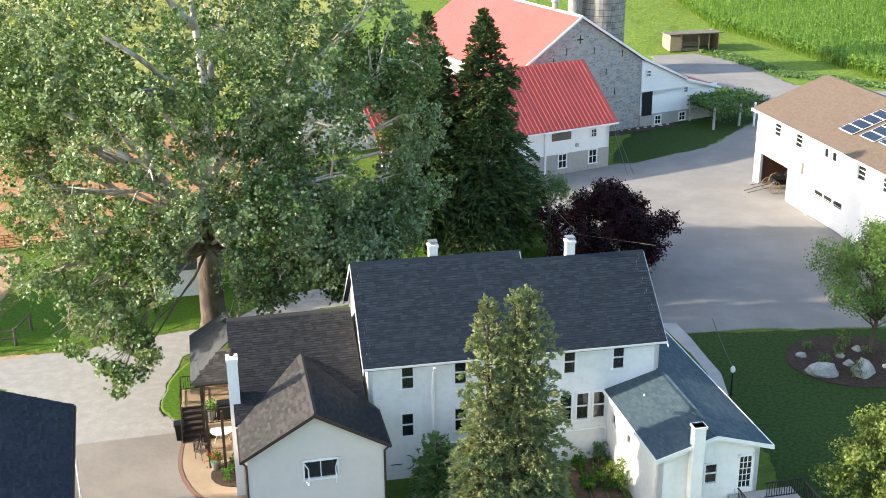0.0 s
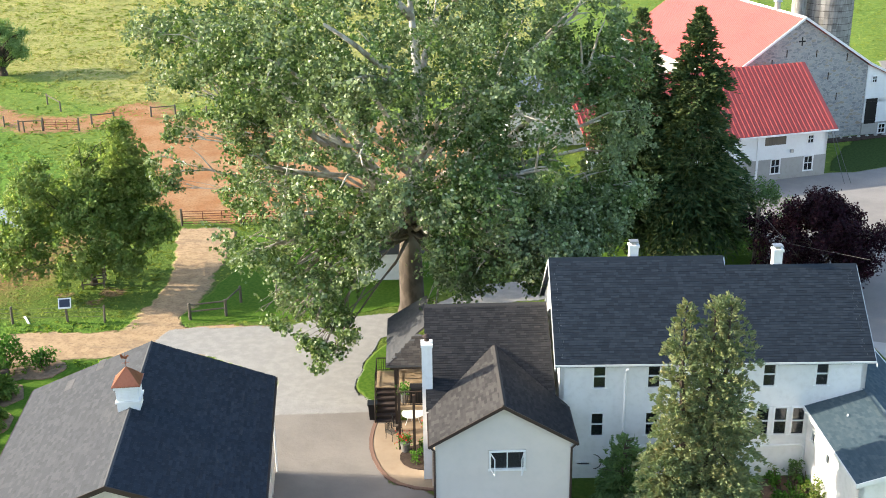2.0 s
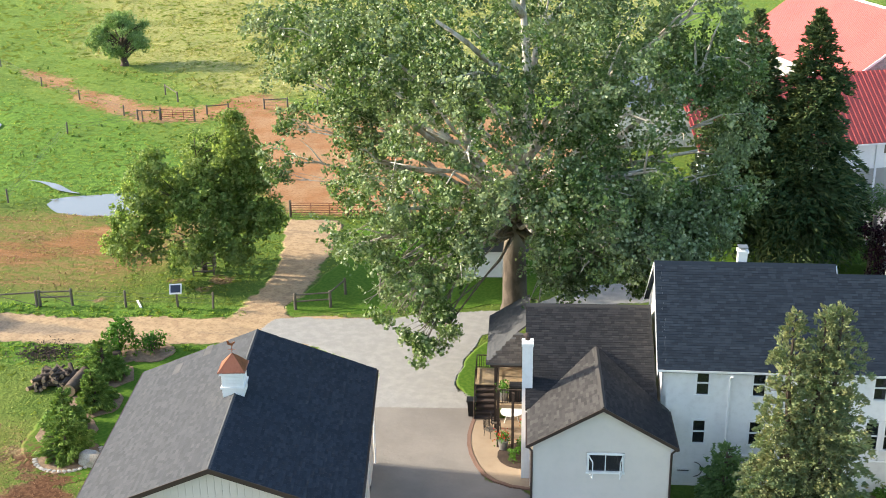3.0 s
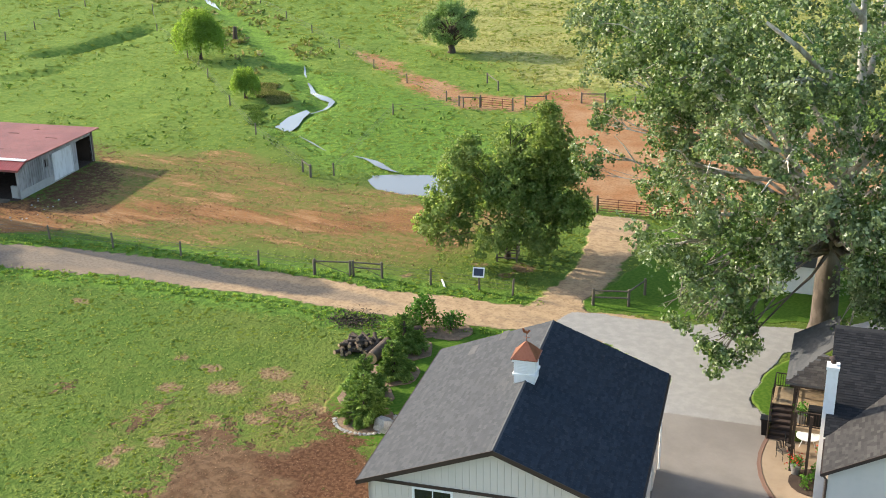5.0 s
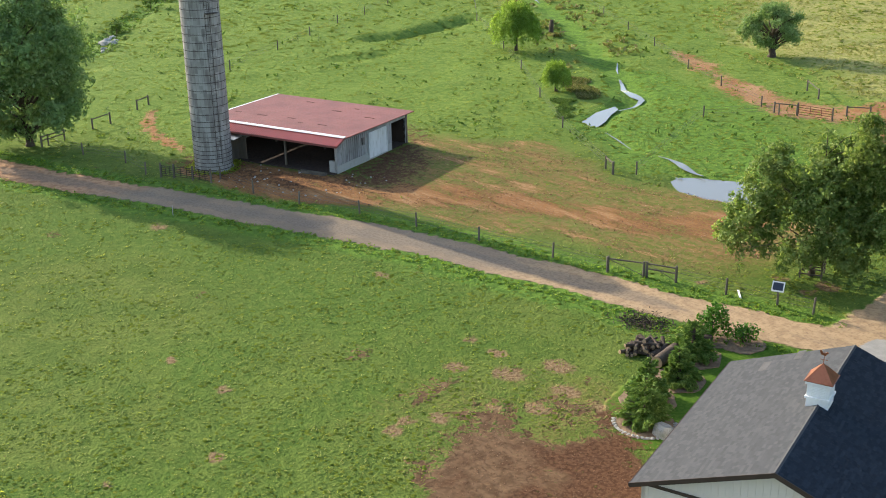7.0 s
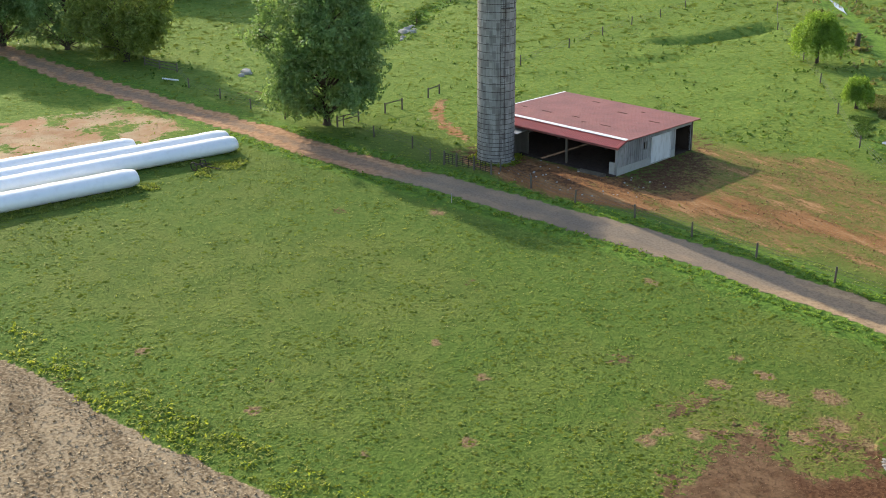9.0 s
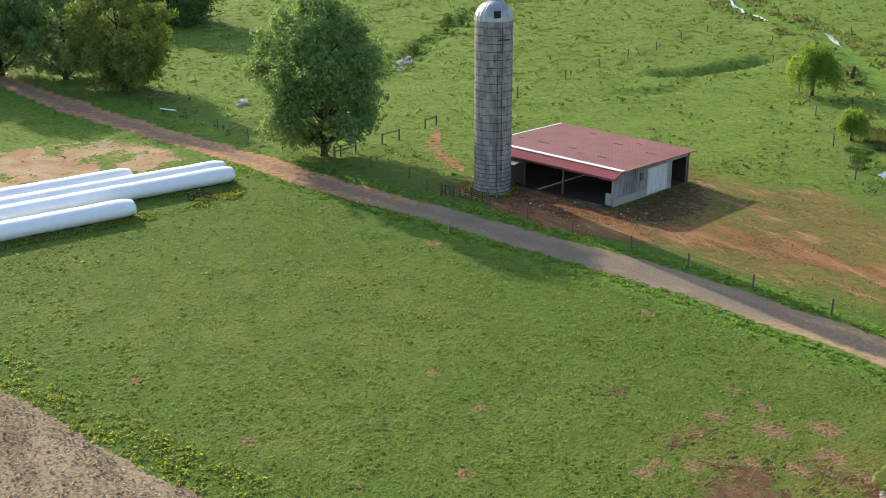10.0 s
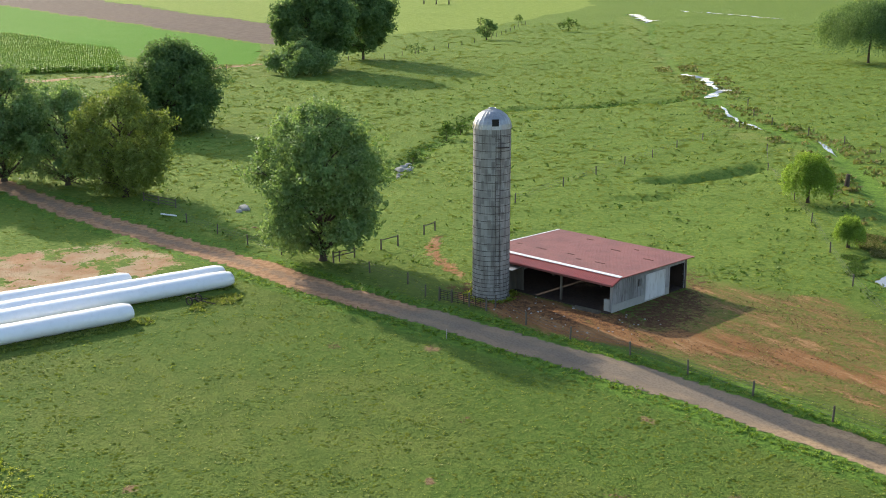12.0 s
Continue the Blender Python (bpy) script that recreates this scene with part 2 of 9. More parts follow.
M_KERB = plain("brown_paver_border", (0.22, 0.13, 0.095), 0.85, var=0.3, grain=16)
M_CONCRETE = plain("pale_concrete", (0.42, 0.40, 0.37), 0.9, var=0.2, grain=4)
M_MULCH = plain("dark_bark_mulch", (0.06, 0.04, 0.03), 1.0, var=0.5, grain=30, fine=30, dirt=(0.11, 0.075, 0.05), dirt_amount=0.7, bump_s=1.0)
M_EARTH = plain("brown_garden_soil", (0.15, 0.09, 0.06), 1.0, var=0.4, grain=20, fine=30, bump_s=1.0)
M_FLOWER = island("red_petals", [(0, (0.45, 0.02, 0.02)), (1, (0.6, 0.06, 0.04))])
M_BLIND = plain("pale_window_blind", (0.55, 0.56, 0.5), 0.8, var=0.1)
M_SOLAR = plain("blue_solar_cells", (0.010, 0.02, 0.045), 0.55, var=0.15, grain=4, spec=0.6)
M_PATCH = plain("replaced_shingles", (0.10, 0.098, 0.097), 0.9, var=0.3, grain=12)
M_STRAW = island("dry_stubble_straw", [(0, (0.20, 0.145, 0.085)), (0.5, (0.36, 0.28, 0.17)), (1, (0.52, 0.43, 0.29))], 0.9, 30)
M_CLOD = island("loose_soil_clods", [(0, (0.11, 0.062, 0.036)), (0.5, (0.21, 0.115, 0.065)), (0.9, (0.31, 0.185, 0.11)), (1, (0.42, 0.29, 0.19))], 1.0, 30)
M_WIRE = plain("grey_wire", (0.12, 0.115, 0.11), 0.6, 0.4, var=0.1)

M_GLASS, nt, b = nodes_of("window_glass", 0.04, 0, 0.4)
b.inputs["Base Color"].default_value = (0.03, 0.034, 0.036, 1)
b.inputs["Transmission Weight"].default_value = 0.4

M_SYC_BARK, nt, b = nodes_of("mottled_pale_sycamore_bark", 0.9)
v = coords(nt)
n1 = noise_tex(nt, stretched(nt, v, 1, 1, 0.5), 1.6, 5)
hgt = nt.nodes.new("ShaderNodeSeparateXYZ")
nt.links.new(v, hgt.inputs[0])
up = ramp_val(nt, calc(nt, "ADD", hgt.outputs["Z"], calc(nt, "MULTIPLY", n1, 5.0)), 6.0, 12.0)
pale = mix(nt, ramp_val(nt, n1, 0.42, 0.6), (0.62, 0.58, 0.51), (0.36, 0.30, 0.23))
nt.links.new(mix(nt, up, mix(nt, ramp_val(nt, n1, 0.4, 0.6), (0.12, 0.096, 0.076), (0.072, 0.057, 0.045)), pale), b.inputs["Base Color"])
bump(nt, b, n1, 0.5, 0.05)

M_STONE, nt, b = nodes_of("grey_fieldstone_masonry", 0.9)
v = stretched(nt, coords(nt), 1.5, 1.5, 3.2)
vo = nt.nodes.new("ShaderNodeTexVoronoi")
vo.inputs["Scale"].default_value = 1.5
nt.links.new(v, vo.inputs["Vector"])
ve = nt.nodes.new("ShaderNodeTexVoronoi")
ve.feature = "DISTANCE_TO_EDGE"
ve.inputs["Scale"].default_value = 1.5
nt.links.new(v, ve.inputs["Vector"])
sep = nt.nodes.new("ShaderNodeSeparateColor")
nt.links.new(vo.outputs["Color"], sep.inputs[0])
stone = ramp(nt, sep.outputs[0], [(0, (0.21, 0.215, 0.22)), (0.45, (0.30, 0.305, 0.31)), (0.8, (0.38, 0.37, 0.35)), (1, (0.30, 0.25, 0.19))])
joint = ramp_val(nt, ve.outputs["Distance"], 0.02, 0.07)
nt.links.new(mix(nt, joint, (0.42, 0.40, 0.37), stone), b.inputs["Base Color"])
bump(nt, b, calc(nt, "ADD", joint, calc(nt, "MULTIPLY", noise_tex(nt, v, 12, 4), 0.4)), 0.6, 0.05)

M_SILO, nt, b = nodes_of("weathered_concrete_staves", 0.9)
v = coords(nt)
n1, n2 = noise_tex(nt, v, 0.7, 5), noise_tex(nt, stretched(nt, v, 1.5, 1.5, 0.12), 3.0, 5)
g = nt.nodes.new("ShaderNodeNewGeometry").outputs["Random Per Island"]
col = ramp(nt, g, [(0, (0.22, 0.205, 0.19)), (0.5, (0.30, 0.285, 0.265)), (1, (0.38, 0.365, 0.34))])
col = mix(nt, calc(nt, "MULTIPLY", ramp_val(nt, n2, 0.45, 0.7), 0.7), col, (0.13, 0.12, 0.11))
col = mix(nt, calc(nt, "MULTIPLY", ramp_val(nt, n1, 0.5, 0.75), 0.5), col, (0.42, 0.40, 0.37))
nt.links.new(col, b.inputs["Base Color"])
bump(nt, b, noise_tex(nt, v, 20, 4), 0.3, 0.02)

M_WATER, nt, b = nodes_of("murky_stream_water", 0.12, 0, 0.5)
b.inputs["Base Color"].default_value = (0.18, 0.18, 0.165, 1)
bump(nt, b, noise_tex(nt, coords(nt), 3.0, 4), 0.12, 0.05)

M_SYC = leaf_mat("sycamore_leaves", [(0, (0.040, 0.082, 0.020)), (0.5, (0.105, 0.18, 0.046)), (0.86, (0.19, 0.27, 0.09)), (1, (0.46, 0.51, 0.34))], 0.42, 0.32, gloss=0.3)
M_WALNUT = leaf_mat("walnut_leaves", [(0, (0.12, 0.20, 0.052)), (0.6, (0.205, 0.30, 0.085)), (1, (0.36, 0.42, 0.16))])
M_MAPLE = leaf_mat("broad_leaves", [(0, (0.14, 0.235, 0.085)), (0.6, (0.21, 0.325, 0.12)), (1, (0.31, 0.42, 0.20))])
M_DEEP = leaf_mat("deep_green_leaves", [(0, (0.095, 0.17, 0.064)), (0.6, (0.145, 0.24, 0.09)), (1, (0.21, 0.31, 0.125))])
M_OLIVE = leaf_mat("olive_green_leaves", [(0, (0.145, 0.20, 0.05)), (0.6, (0.21, 0.27, 0.072)), (1, (0.30, 0.36, 0.115))])
M_PURPLE = leaf_mat("dark_purple_leaves", [(0, (0.0117, 0.00487, 0.00877)), (0.6, (0.0215, 0.0078, 0.0137)), (1, (0.0439, 0.0137, 0.0215))], 0.45, 0.2)
M_SPRUCE = leaf_mat("spruce_needles", [(0, (0.14, 0.188, 0.092)), (0.55, (0.19, 0.245, 0.115)), (0.9, (0.24, 0.285, 0.132)), (1, (0.37, 0.30, 0.14))], 0.6, 0.2, 1.1)
M_DARKSPRUCE = leaf_mat("dark_spruce_needles", [(0, (0.034, 0.067, 0.028)), (0.6, (0.06, 0.103, 0.039)), (1, (0.138, 0.155, 0.057))], 0.6, 0.12, 0.5)
M_WILLOW = leaf_mat("willow_leaves", [(0, (0.17, 0.287, 0.044)), (0.6, (0.245, 0.38, 0.062)), (1, (0.33, 0.461, 0.1))], 0.5, 0.5)
M_LIGHT = leaf_mat("light_green_leaves", [(0, (0.105, 0.165, 0.036)), (0.6, (0.175, 0.235, 0.058)), (1, (0.33, 0.36, 0.13))], 0.5, 0.4)
M_GARDEN = leaf_mat("garden_leaves", [(0, (0.048, 0.132, 0.018)), (0.6, (0.084, 0.204, 0.03)), (1, (0.144, 0.288, 0.048))], 0.5, 0.3)
M_ARBOR = leaf_mat("arborvitae_sprays", [(0, (0.09, 0.165, 0.03)), (0.6, (0.145, 0.235, 0.05)), (1, (0.23, 0.32, 0.085))], 0.6, 0.25)
M_LOCUST = leaf_mat("locust_leaflets", [(0, (0.085, 0.165, 0.042)), (0.6, (0.14, 0.24, 0.065)), (1, (0.23, 0.32, 0.105))], 0.5, 0.4)
M_CORN = leaf_mat("corn_leaves", [(0, (0.112, 0.221, 0.039)), (0.6, (0.188, 0.325, 0.063)), (1, (0.315, 0.442, 0.105))], 0.5, 0.3, 0.05)
M_TUSSOCK = leaf_mat("tussock_blades", [(0, (0.06, 0.12, 0.022)), (0.6, (0.10, 0.18, 0.034)), (1, (0.17, 0.24, 0.06))], 0.6, 0.3, 0.1)
M_TUFT = leaf_mat("pasture_grass_blades", [(0, (0.15, 0.21, 0.038)), (0.6, (0.225, 0.285, 0.056)), (1, (0.33, 0.35, 0.11))], 0.6, 0.5, 0.1)
M_DRYTUFT = leaf_mat("dry_pasture_blades", [(0, (0.17, 0.195, 0.05)), (0.6, (0.26, 0.265, 0.085)), (1, (0.36, 0.33, 0.14))], 0.7, 0.4, 0.1)
M_VERGE = leaf_mat("verge_grass_blades", [(0, (0.11, 0.20, 0.03)), (0.6, (0.17, 0.275, 0.042)), (1, (0.23, 0.33, 0.06))], 0.6, 0.55, 0.2)
M_RANK = leaf_mat("rank_grass_blades", [(0, (0.18, 0.25, 0.03)), (0.6, (0.28, 0.345, 0.05)), (1, (0.40, 0.42, 0.095))], 0.6, 0.58, 0.2)
M_WEED = leaf_mat("dry_weed_blades", [(0, (0.0875, 0.125, 0.025)), (0.6, (0.163, 0.188, 0.05)), (1, (0.3, 0.25, 0.125))], 0.7, 0.3, 0.3)

# ---------------- ground ----------------
STREAM = [(-654, 491), (-521, 407), (-400, 315), (-280, 231), (-269, 230), (-236, 207), (-222, 192), (-206, 184), (-189, 172), (-151, 158), (-140, 151),
          (-122, 138), (-108, 126), (-96, 117), (-88, 110.8), (-83.2, 106.9), (-82.2, 101), (-80.2, 95.5)]
TRICKLE = [(-80.2, 95.5), (-76, 92.6), (-71, 89.5), (-67, 87.5), (-63.5, 86), (-59, 84.8)]
POND = [(-61.2, 83.6), (-58.8, 81.6), (-55.6, 81.4), (-51.5, 82.6), (-48, 85), (-49, 88.6), (-55.3, 87.9), (-58.3, 86.2)]
DITCH = [(-158.9, 74), (-168, 81), (-181, 92), (-197, 106.7), (-219, 124), (-226, 137), (-223, 150), (-221, 160), (-222.5, 168), (-220, 177), (-223, 187)]
BANK = [(-137.9, 110.6), (-137.2, 113.9), (-137, 119.4), (-138.4, 126.4), (-140.6, 133.7)]
DIP = [(-128.7, 97.9), (-126.9, 100.4), (-127.2, 104.2)]
DRY_BANKS = [[(-617, 463), (-420, 326), (-307, 247), (-254, 210)], [(-173, 156), (-164, 155), (-148, 150), (-132, 141)], [(-95, 108), (-91.5, 106), (-88.5, 103)], [(-228, 220), (-199, 196)]]
# bare spots in the near pasture: x, y, radius
SPOTS = [(-54.3, 31.2, 0.7), (-48.2, 26.7, 0.9), (-47.0, 43.1, 1.2), (-62.0, 49.7, 1.3), (-68.1, 13.7, 0.7), (-63.7, 18.8, 0.5), (-43.5, 35.3, 0.8), (-43.9, 36.6, 0.7), (-42.8, 38.2, 1.1), (-55.6, 32.9, 0.5), (-60.3, 31, 0.5),
         (-49.6, 21.2, 0.6), (-49.1, 46.6, 0.8), (-57.3, 17.5, 0.5), (-43.9, 44.9, 1.5), (-40, 45.6, 1.3), (-39.7, 42.9, 1.4), (-37.4, 45.6, 1.2), (-42.5, 47.8, 1.5), (-41.5, 41.2, 1.0), (-45.8, 40.9, 0.8), (-46.5, 46.4, 0.9), (-83.5, 43.3, 1.6), (-37.6, 70.6, 1.3), (-40.8, 69.6, 1.2), (-44.2, 65.0, 0.9), (-38.0, 68.6, 1.1)]
ROAD = [(-260, 8), (-183, 21), (-150, 28.9), (-139, 32.4), (-119.2, 38.5), (-104.7, 42.4), (-90.2, 47.6), (-79.5, 51.2), (-68.7, 55), (-63.2, 56.4),
        (-48.8, 59.2), (-43, 60), (-34, 62.4), (-28, 64.0), (-24, 64.6)]
TRACK = [(-33.4, 64.4), (-30.4, 64.9), (-31.3, 75.5), (-33.4, 84.9), (-37.8, 84.2), (-34.9, 74.8)]
ORANGE = [(-39, 86.5), (-29.9, 87), (-16, 90), (-14, 122), (-43, 123), (-50, 120), (-55, 119), (-59, 116), (-51.5, 104), (-43.5, 91.5)]
STRIP = [(-97, 133), (-86, 127), (-75.5, 120.5), (-68.8, 117.5), (-63.6, 117.8), (-60, 128), (-53, 122), (-54.7, 116), (-66.9, 110.5), (-76.3, 116), (-88.2, 124.6)]
BROWN = [(-88, 56.4), (-82.4, 61.5), (-78.6, 66.2), (-72.3, 71.5), (-63.8, 73), (-56.8, 76), (-52.2, 81.1), (-46, 80), (-46, 73), (-53, 69.5), (-59.5, 67), (-66.8, 65), (-73, 60.4), (-83, 54)]
SHED_MUD = [(-101, 57.5), (-97, 53), (-89, 53.2), (-84.5, 54), (-77.5, 56.4), (-74.5, 60), (-79.5, 62), (-83.5, 65), (-86, 62)]
WORN = [(-83, 66), (-91, 77), (-84, 81), (-78, 86.5), (-65, 80), (-60, 82.2), (-52, 82.5), (-44, 84), (-41, 78), (-44, 67), (-52.7, 64.7), (-62.4, 61.7), (-71.5, 59.2), (-83.5, 54.2), (-96, 53), (-100, 57), (-90, 60)]
APRON = [(-101, 52), (-90, 54.6), (-81, 58.5), (-76, 62.5), (-77, 67), (-82, 73), (-88, 78), (-94, 79), (-90, 75), (-84.6, 62.5), (-100, 58)]
TAN = [(-150, 8), (-138, 14), (-137, 26), (-127, 32), (-121, 33), (-118, 27), (-117, 12), (-118, 4)]
CATTLE_PATH = [(-103, 57), (-110, 58), (-116, 60), (-120, 63)]
SOIL = [(-37.1, 31), (-38.7, 34), (-41.3, 37.3), (-41.3, 39.8), (-39, 41), (-37.5, 41), (-36.5, 43), (-37.2, 45.2), (-35, 44.5), (-32.4, 43.8), (-29, 40), (-27, 34), (-28, 25), (-35, 24)]
CORE = [(-34.5, 28), (-35.6, 36.5), (-37.2, 41), (-36.2, 44), (-32.6, 44), (-29, 40), (-27, 34), (-28, 25)]
SCUFF = [(-48, 36), (-47, 42), (-43, 49), (-38, 48.5), (-36.5, 45), (-36, 42), (-40, 38)]
TILLED = [(-98, -4), (-71.2, 5.9), (-59.7, 10.2), (-48.7, 15.1), (-30, 23.5), (-20, -30), (-98, -30)]
DRIVE = [(-20.4, 55.1), (-14.8, 56.4), (-14.3, 55), (-13.5, 51.8), (-12.2, 49.2), (-10.3, 48.9), (-8.5, 47.5), (-1.5, 47.0), (-1.5, 38), (-12, 28), (-24, 28), (-22, 45)]
GRAVEL = [(-30.6, 65.3), (-23.75, 67.1), (-16.3, 70.4), (-13.8, 72.7), (-10.9, 76.2), (-2, 80), (-1, 77.5), (-9, 73), (-13, 69.5), (-16.5, 66), (-16.9, 62.1),
          (-16.4, 59.1), (-15.0, 57.2), (-14.6, 55.4), (-20.6, 53.6), (-21.4, 59.1), (-24.7, 61), (-27.4, 62.05), (-31.2, 61.6)]
YARD = [(10, 70.5), (14.5, 70.5), (16.1, 68.9), (19.3, 69.3), (29.4, 69.4), (62, 69.6), (62, 135), (54.6, 138), (44.8, 142), (41, 158), (36, 164), (29.5, 161.6),
        (30, 150), (36, 140), (35.6, 129.6), (34.8, 124.3), (27.1, 113.7), (19.3, 108.6), (16.8, 108.1), (9.8, 105), (2, 101), (-8, 97), (-6, 92.5), (4, 95), (9.5, 88), (8.4, 78)]
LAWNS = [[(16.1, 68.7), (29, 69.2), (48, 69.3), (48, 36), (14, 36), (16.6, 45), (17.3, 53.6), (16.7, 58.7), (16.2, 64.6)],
         [(-13, 77), (0, 81.6), (8, 78), (9.3, 88), (3.8, 94.6), (-6.4, 92), (-15, 86)],
         [(-15.2, 57.2), (-16.4, 59.1), (-16.9, 62.1), (-16.3, 65.4), (-12, 66), (-12, 58)],
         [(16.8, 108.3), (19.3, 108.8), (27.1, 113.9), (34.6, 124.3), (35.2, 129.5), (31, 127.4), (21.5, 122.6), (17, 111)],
         [(-26, 60.8), (-33.5, 60.2), (-38, 58.6), (-39, 54), (-38, 48), (-37, 45.4), (-33, 43.6), (-29, 46), (-30, 52), (-26, 55)],
         [(-31, 66), (-22, 68.6), (-15, 72), (-13, 77), (-18, 88), (-31.5, 84), (-30.2, 75)]]
DRY = [(-58, 124), (-82, 136.5), (-101, 150), (-140, 205), (-110, 300), (-10, 300), (-20, 140)]
WET = [(-96, 112), (-88, 104), (-85, 96), (-80, 91), (-74, 88.5), (-66, 82), (-60, 84), (-52, 89), (-50, 96), (-63, 108), (-78, 115), (-90, 121)]
PLOUGHED = [(-1107, 141), (-688, 158), (-476, 164), (-460, 172), (-627, 225), (-843, 231), (-1212, 244), (-2200, 300), (-2200, 160)]
CROP = [(-2200, 155), (-1074, 137), (-674, 155), (-469, 162), (-374, 127), (-373, 115), (-434, 97), (-604, 76), (-2200, 40)]
PALE = [(-2200, 310), (-1212, 250), (-843, 236), (-627, 228), (-500, 205), (-516, 248), (-542, 310), (-788, 558), (-2200, 1500)]
FAR_TRACK = [(-420, 26), (-365, 38), (-345, 51), (-350, 75), (-368, 123), (-380, 150)]
SHED_FLOOR = [(-84.5, 62.6), (-100.8, 57.6), (-104.4, 70.3), (-88.2, 75.2)]


def ground_z(x, y):
    """Height of the land."""
    x, y = np.asarray(x, dtype=float), np.asarray(y, dtype=float)
    r = np.hypot(x, y)
    z = (fbm(x, y, 60, 3) - 0.5) * 2.2 * smooth01(r, 150, 420) + ((fbm(x, y, 14, 5) - 0.5) * 0.35 + (fbm(x, y, 5.0, 6, 2) - 0.5) * 0.5) * smooth01(r, 100, 150)
    z = z + (fbm(x, y, 3.0, 8, 3) - 0.5) * 0.10 * smooth01(line_dist(x, y, ROAD), 2.5, 5.0) * smooth01(-x, 34, 44)
    z = z - 0.45 * (1 - smooth01(line_dist(x, y, STREAM), 0.5, 2.6)) - 0.2 * (1 - smooth01(line_dist(x, y, TRICKLE), 0.3, 1.6))
    z = z - 0.32 * (1 - smooth01(area_dist(x, y, POND), -0.8, 0.8))
    z = z - 0.6 * (1 - smooth01(line_dist(x, y, DITCH), 0.4, 3.0))
    z = z - 0.5 * (1 - smooth01(line_dist(x, y, DIP), 0.3, 2.6))
    side = line_dist(x, y, BANK)
    z = z - 1.2 * (1 - smooth01(side, 0.3, 3.4)) * (y > 60)
    return z


def gz(x, y):
    return float(ground_z(np.array([x]), np.array([y]))[0])


def covered(x, y, outline, soft=0.6, ragged=0.8, size=2.5, seed=0):
    """How far a ground cover with a ragged edge lies over each point."""
    return 1 - smooth01(area_dist(x, y, outline) + (fbm(x, y, size, seed) - 0.5) * 2 * ragged, -soft, soft)


angles = np.concatenate([np.arange(-30, -25, 1.0), np.arange(-25, 88, 0.42), np.arange(88, 330, 4.0)])
radii = 17.0 * 1.0085 ** np.arange(0, 610)
aa, rr = np.meshgrid(np.radians(angles), radii)
gx, gy = (-np.sin(aa) * rr).ravel(), (np.cos(aa) * rr).ravel()
gx, gy = np.append(gx, 0.0), np.append(gy, 0.0)
na, nr = len(angles), len(radii)
ground_mesh = bpy.data.meshes.new("ground")
idx = np.arange(na * nr).reshape(nr, na)
nxt = np.roll(idx, -1, axis=1)
faces = np.stack([idx[:-1], idx[1:], nxt[1:], nxt[:-1]], axis=-1).reshape(-1, 4)
caps = np.stack([np.full(na, na * nr), idx[0], nxt[0]], axis=-1)
ground_mesh.from_pydata(np.stack([gx, gy, ground_z(gx, gy)], axis=-1).tolist(), [], faces[:, ::-1].tolist() + caps[:, ::-1].tolist())

road_d = line_dist(gx, gy, ROAD) + (fbm(gx, gy, 3, 2) - 0.5) * 1.4
far = np.hypot(gx, gy)
cover = {}
cover["road"] = np.maximum(1 - smooth01(road_d, 1.6, 2.6), covered(gx, gy, TRACK, 0.9, 0.8))
patchy = fbm(gx, gy, 2.2, 11)
patchy2 = fbm(gx, gy, 7.0, 13)
streak = fbm(gx * 0.35 - gy * 0.1, gy + gx * 0.25, 3.0, 17)
dirt = np.maximum.reduce([
    covered(gx, gy, ORANGE, 2.5, 3.0, 6), 0.95 * covered(gx, gy, STRIP, 3.0, 2.5, 6),
    (1 - smooth01(line_dist(gx, gy, CATTLE_PATH) + (patchy - 0.5) * 2.4, 0.4, 1.5)) * 0.8,
    np.zeros(len(gx))])
cover["dirt"] = dirt
cover["worn"] = np.maximum.reduce([covered(gx, gy, WORN, 3.0, 3.5, 8) * (0.55 + 0.45 * patchy2), 0.6 * covered(gx, gy, SCUFF, 4, 4, 6), 0.55 * covered(gx, gy, APRON, 6, 4, 6)])
cover["brown"] = np.maximum(0.70 * covered(gx, gy, BROWN, 3.0, 2.5, 5), 0.45 * covered(gx, gy, WORN, 2.5, 3.0, 6))
cover["brown"] = np.maximum(cover["brown"], 0.85 * covered(gx, gy, SHED_MUD, 1.6, 1.5, 3))
cover["soil"] = np.maximum.reduce([covered(gx, gy, SOIL, 1.8, 2.4, 2.4), 0.66 * covered(gx, gy, APRON, 2.5, 2.5, 5), covered(gx, gy, SCUFF, 3.0, 3.5, 4) * smooth01(patchy, 0.44, 0.62) * 0.68,
                                   smooth01(fbm(gx, gy, 4.0, 31), 0.72, 0.86) * (gx < -40) * (gy < 58) * (far < 150) * 0.6])
spots = np.zeros(len(gx))
for sx, sy, sr in SPOTS:
    spots = np.maximum(spots, 1 - smooth01(np.hypot(gx - sx, (gy - sy) * 1.3) + (patchy - 0.5) * 1.2, sr * 0.3, sr * 1.1))
cover["spots"] = spots
# Grows with distance from the eye; brightens the far grass as if sunlit.
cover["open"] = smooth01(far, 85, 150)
cover["pale"] = covered(gx, gy, PALE, 6, 6, 30)
cover["core"] = np.maximum(covered(gx, gy, CORE, 5.0, 6.0, 2.4), covered(gx, gy, APRON, 4, 2, 5))
cover["plough"] = covered(gx, gy, PLOUGHED, 3, 3, 40)
cover["centre"] = (1 - smooth01(np.abs(road_d), 0.35, 1.35)) * smooth01(-gx, 36, 48)
cover["tilled"] = covered(gx, gy, TILLED, 0.4, 0.5, 2)
cover["gravel"] = covered(gx, gy, GRAVEL, 0.4, 0.45, 1.8)
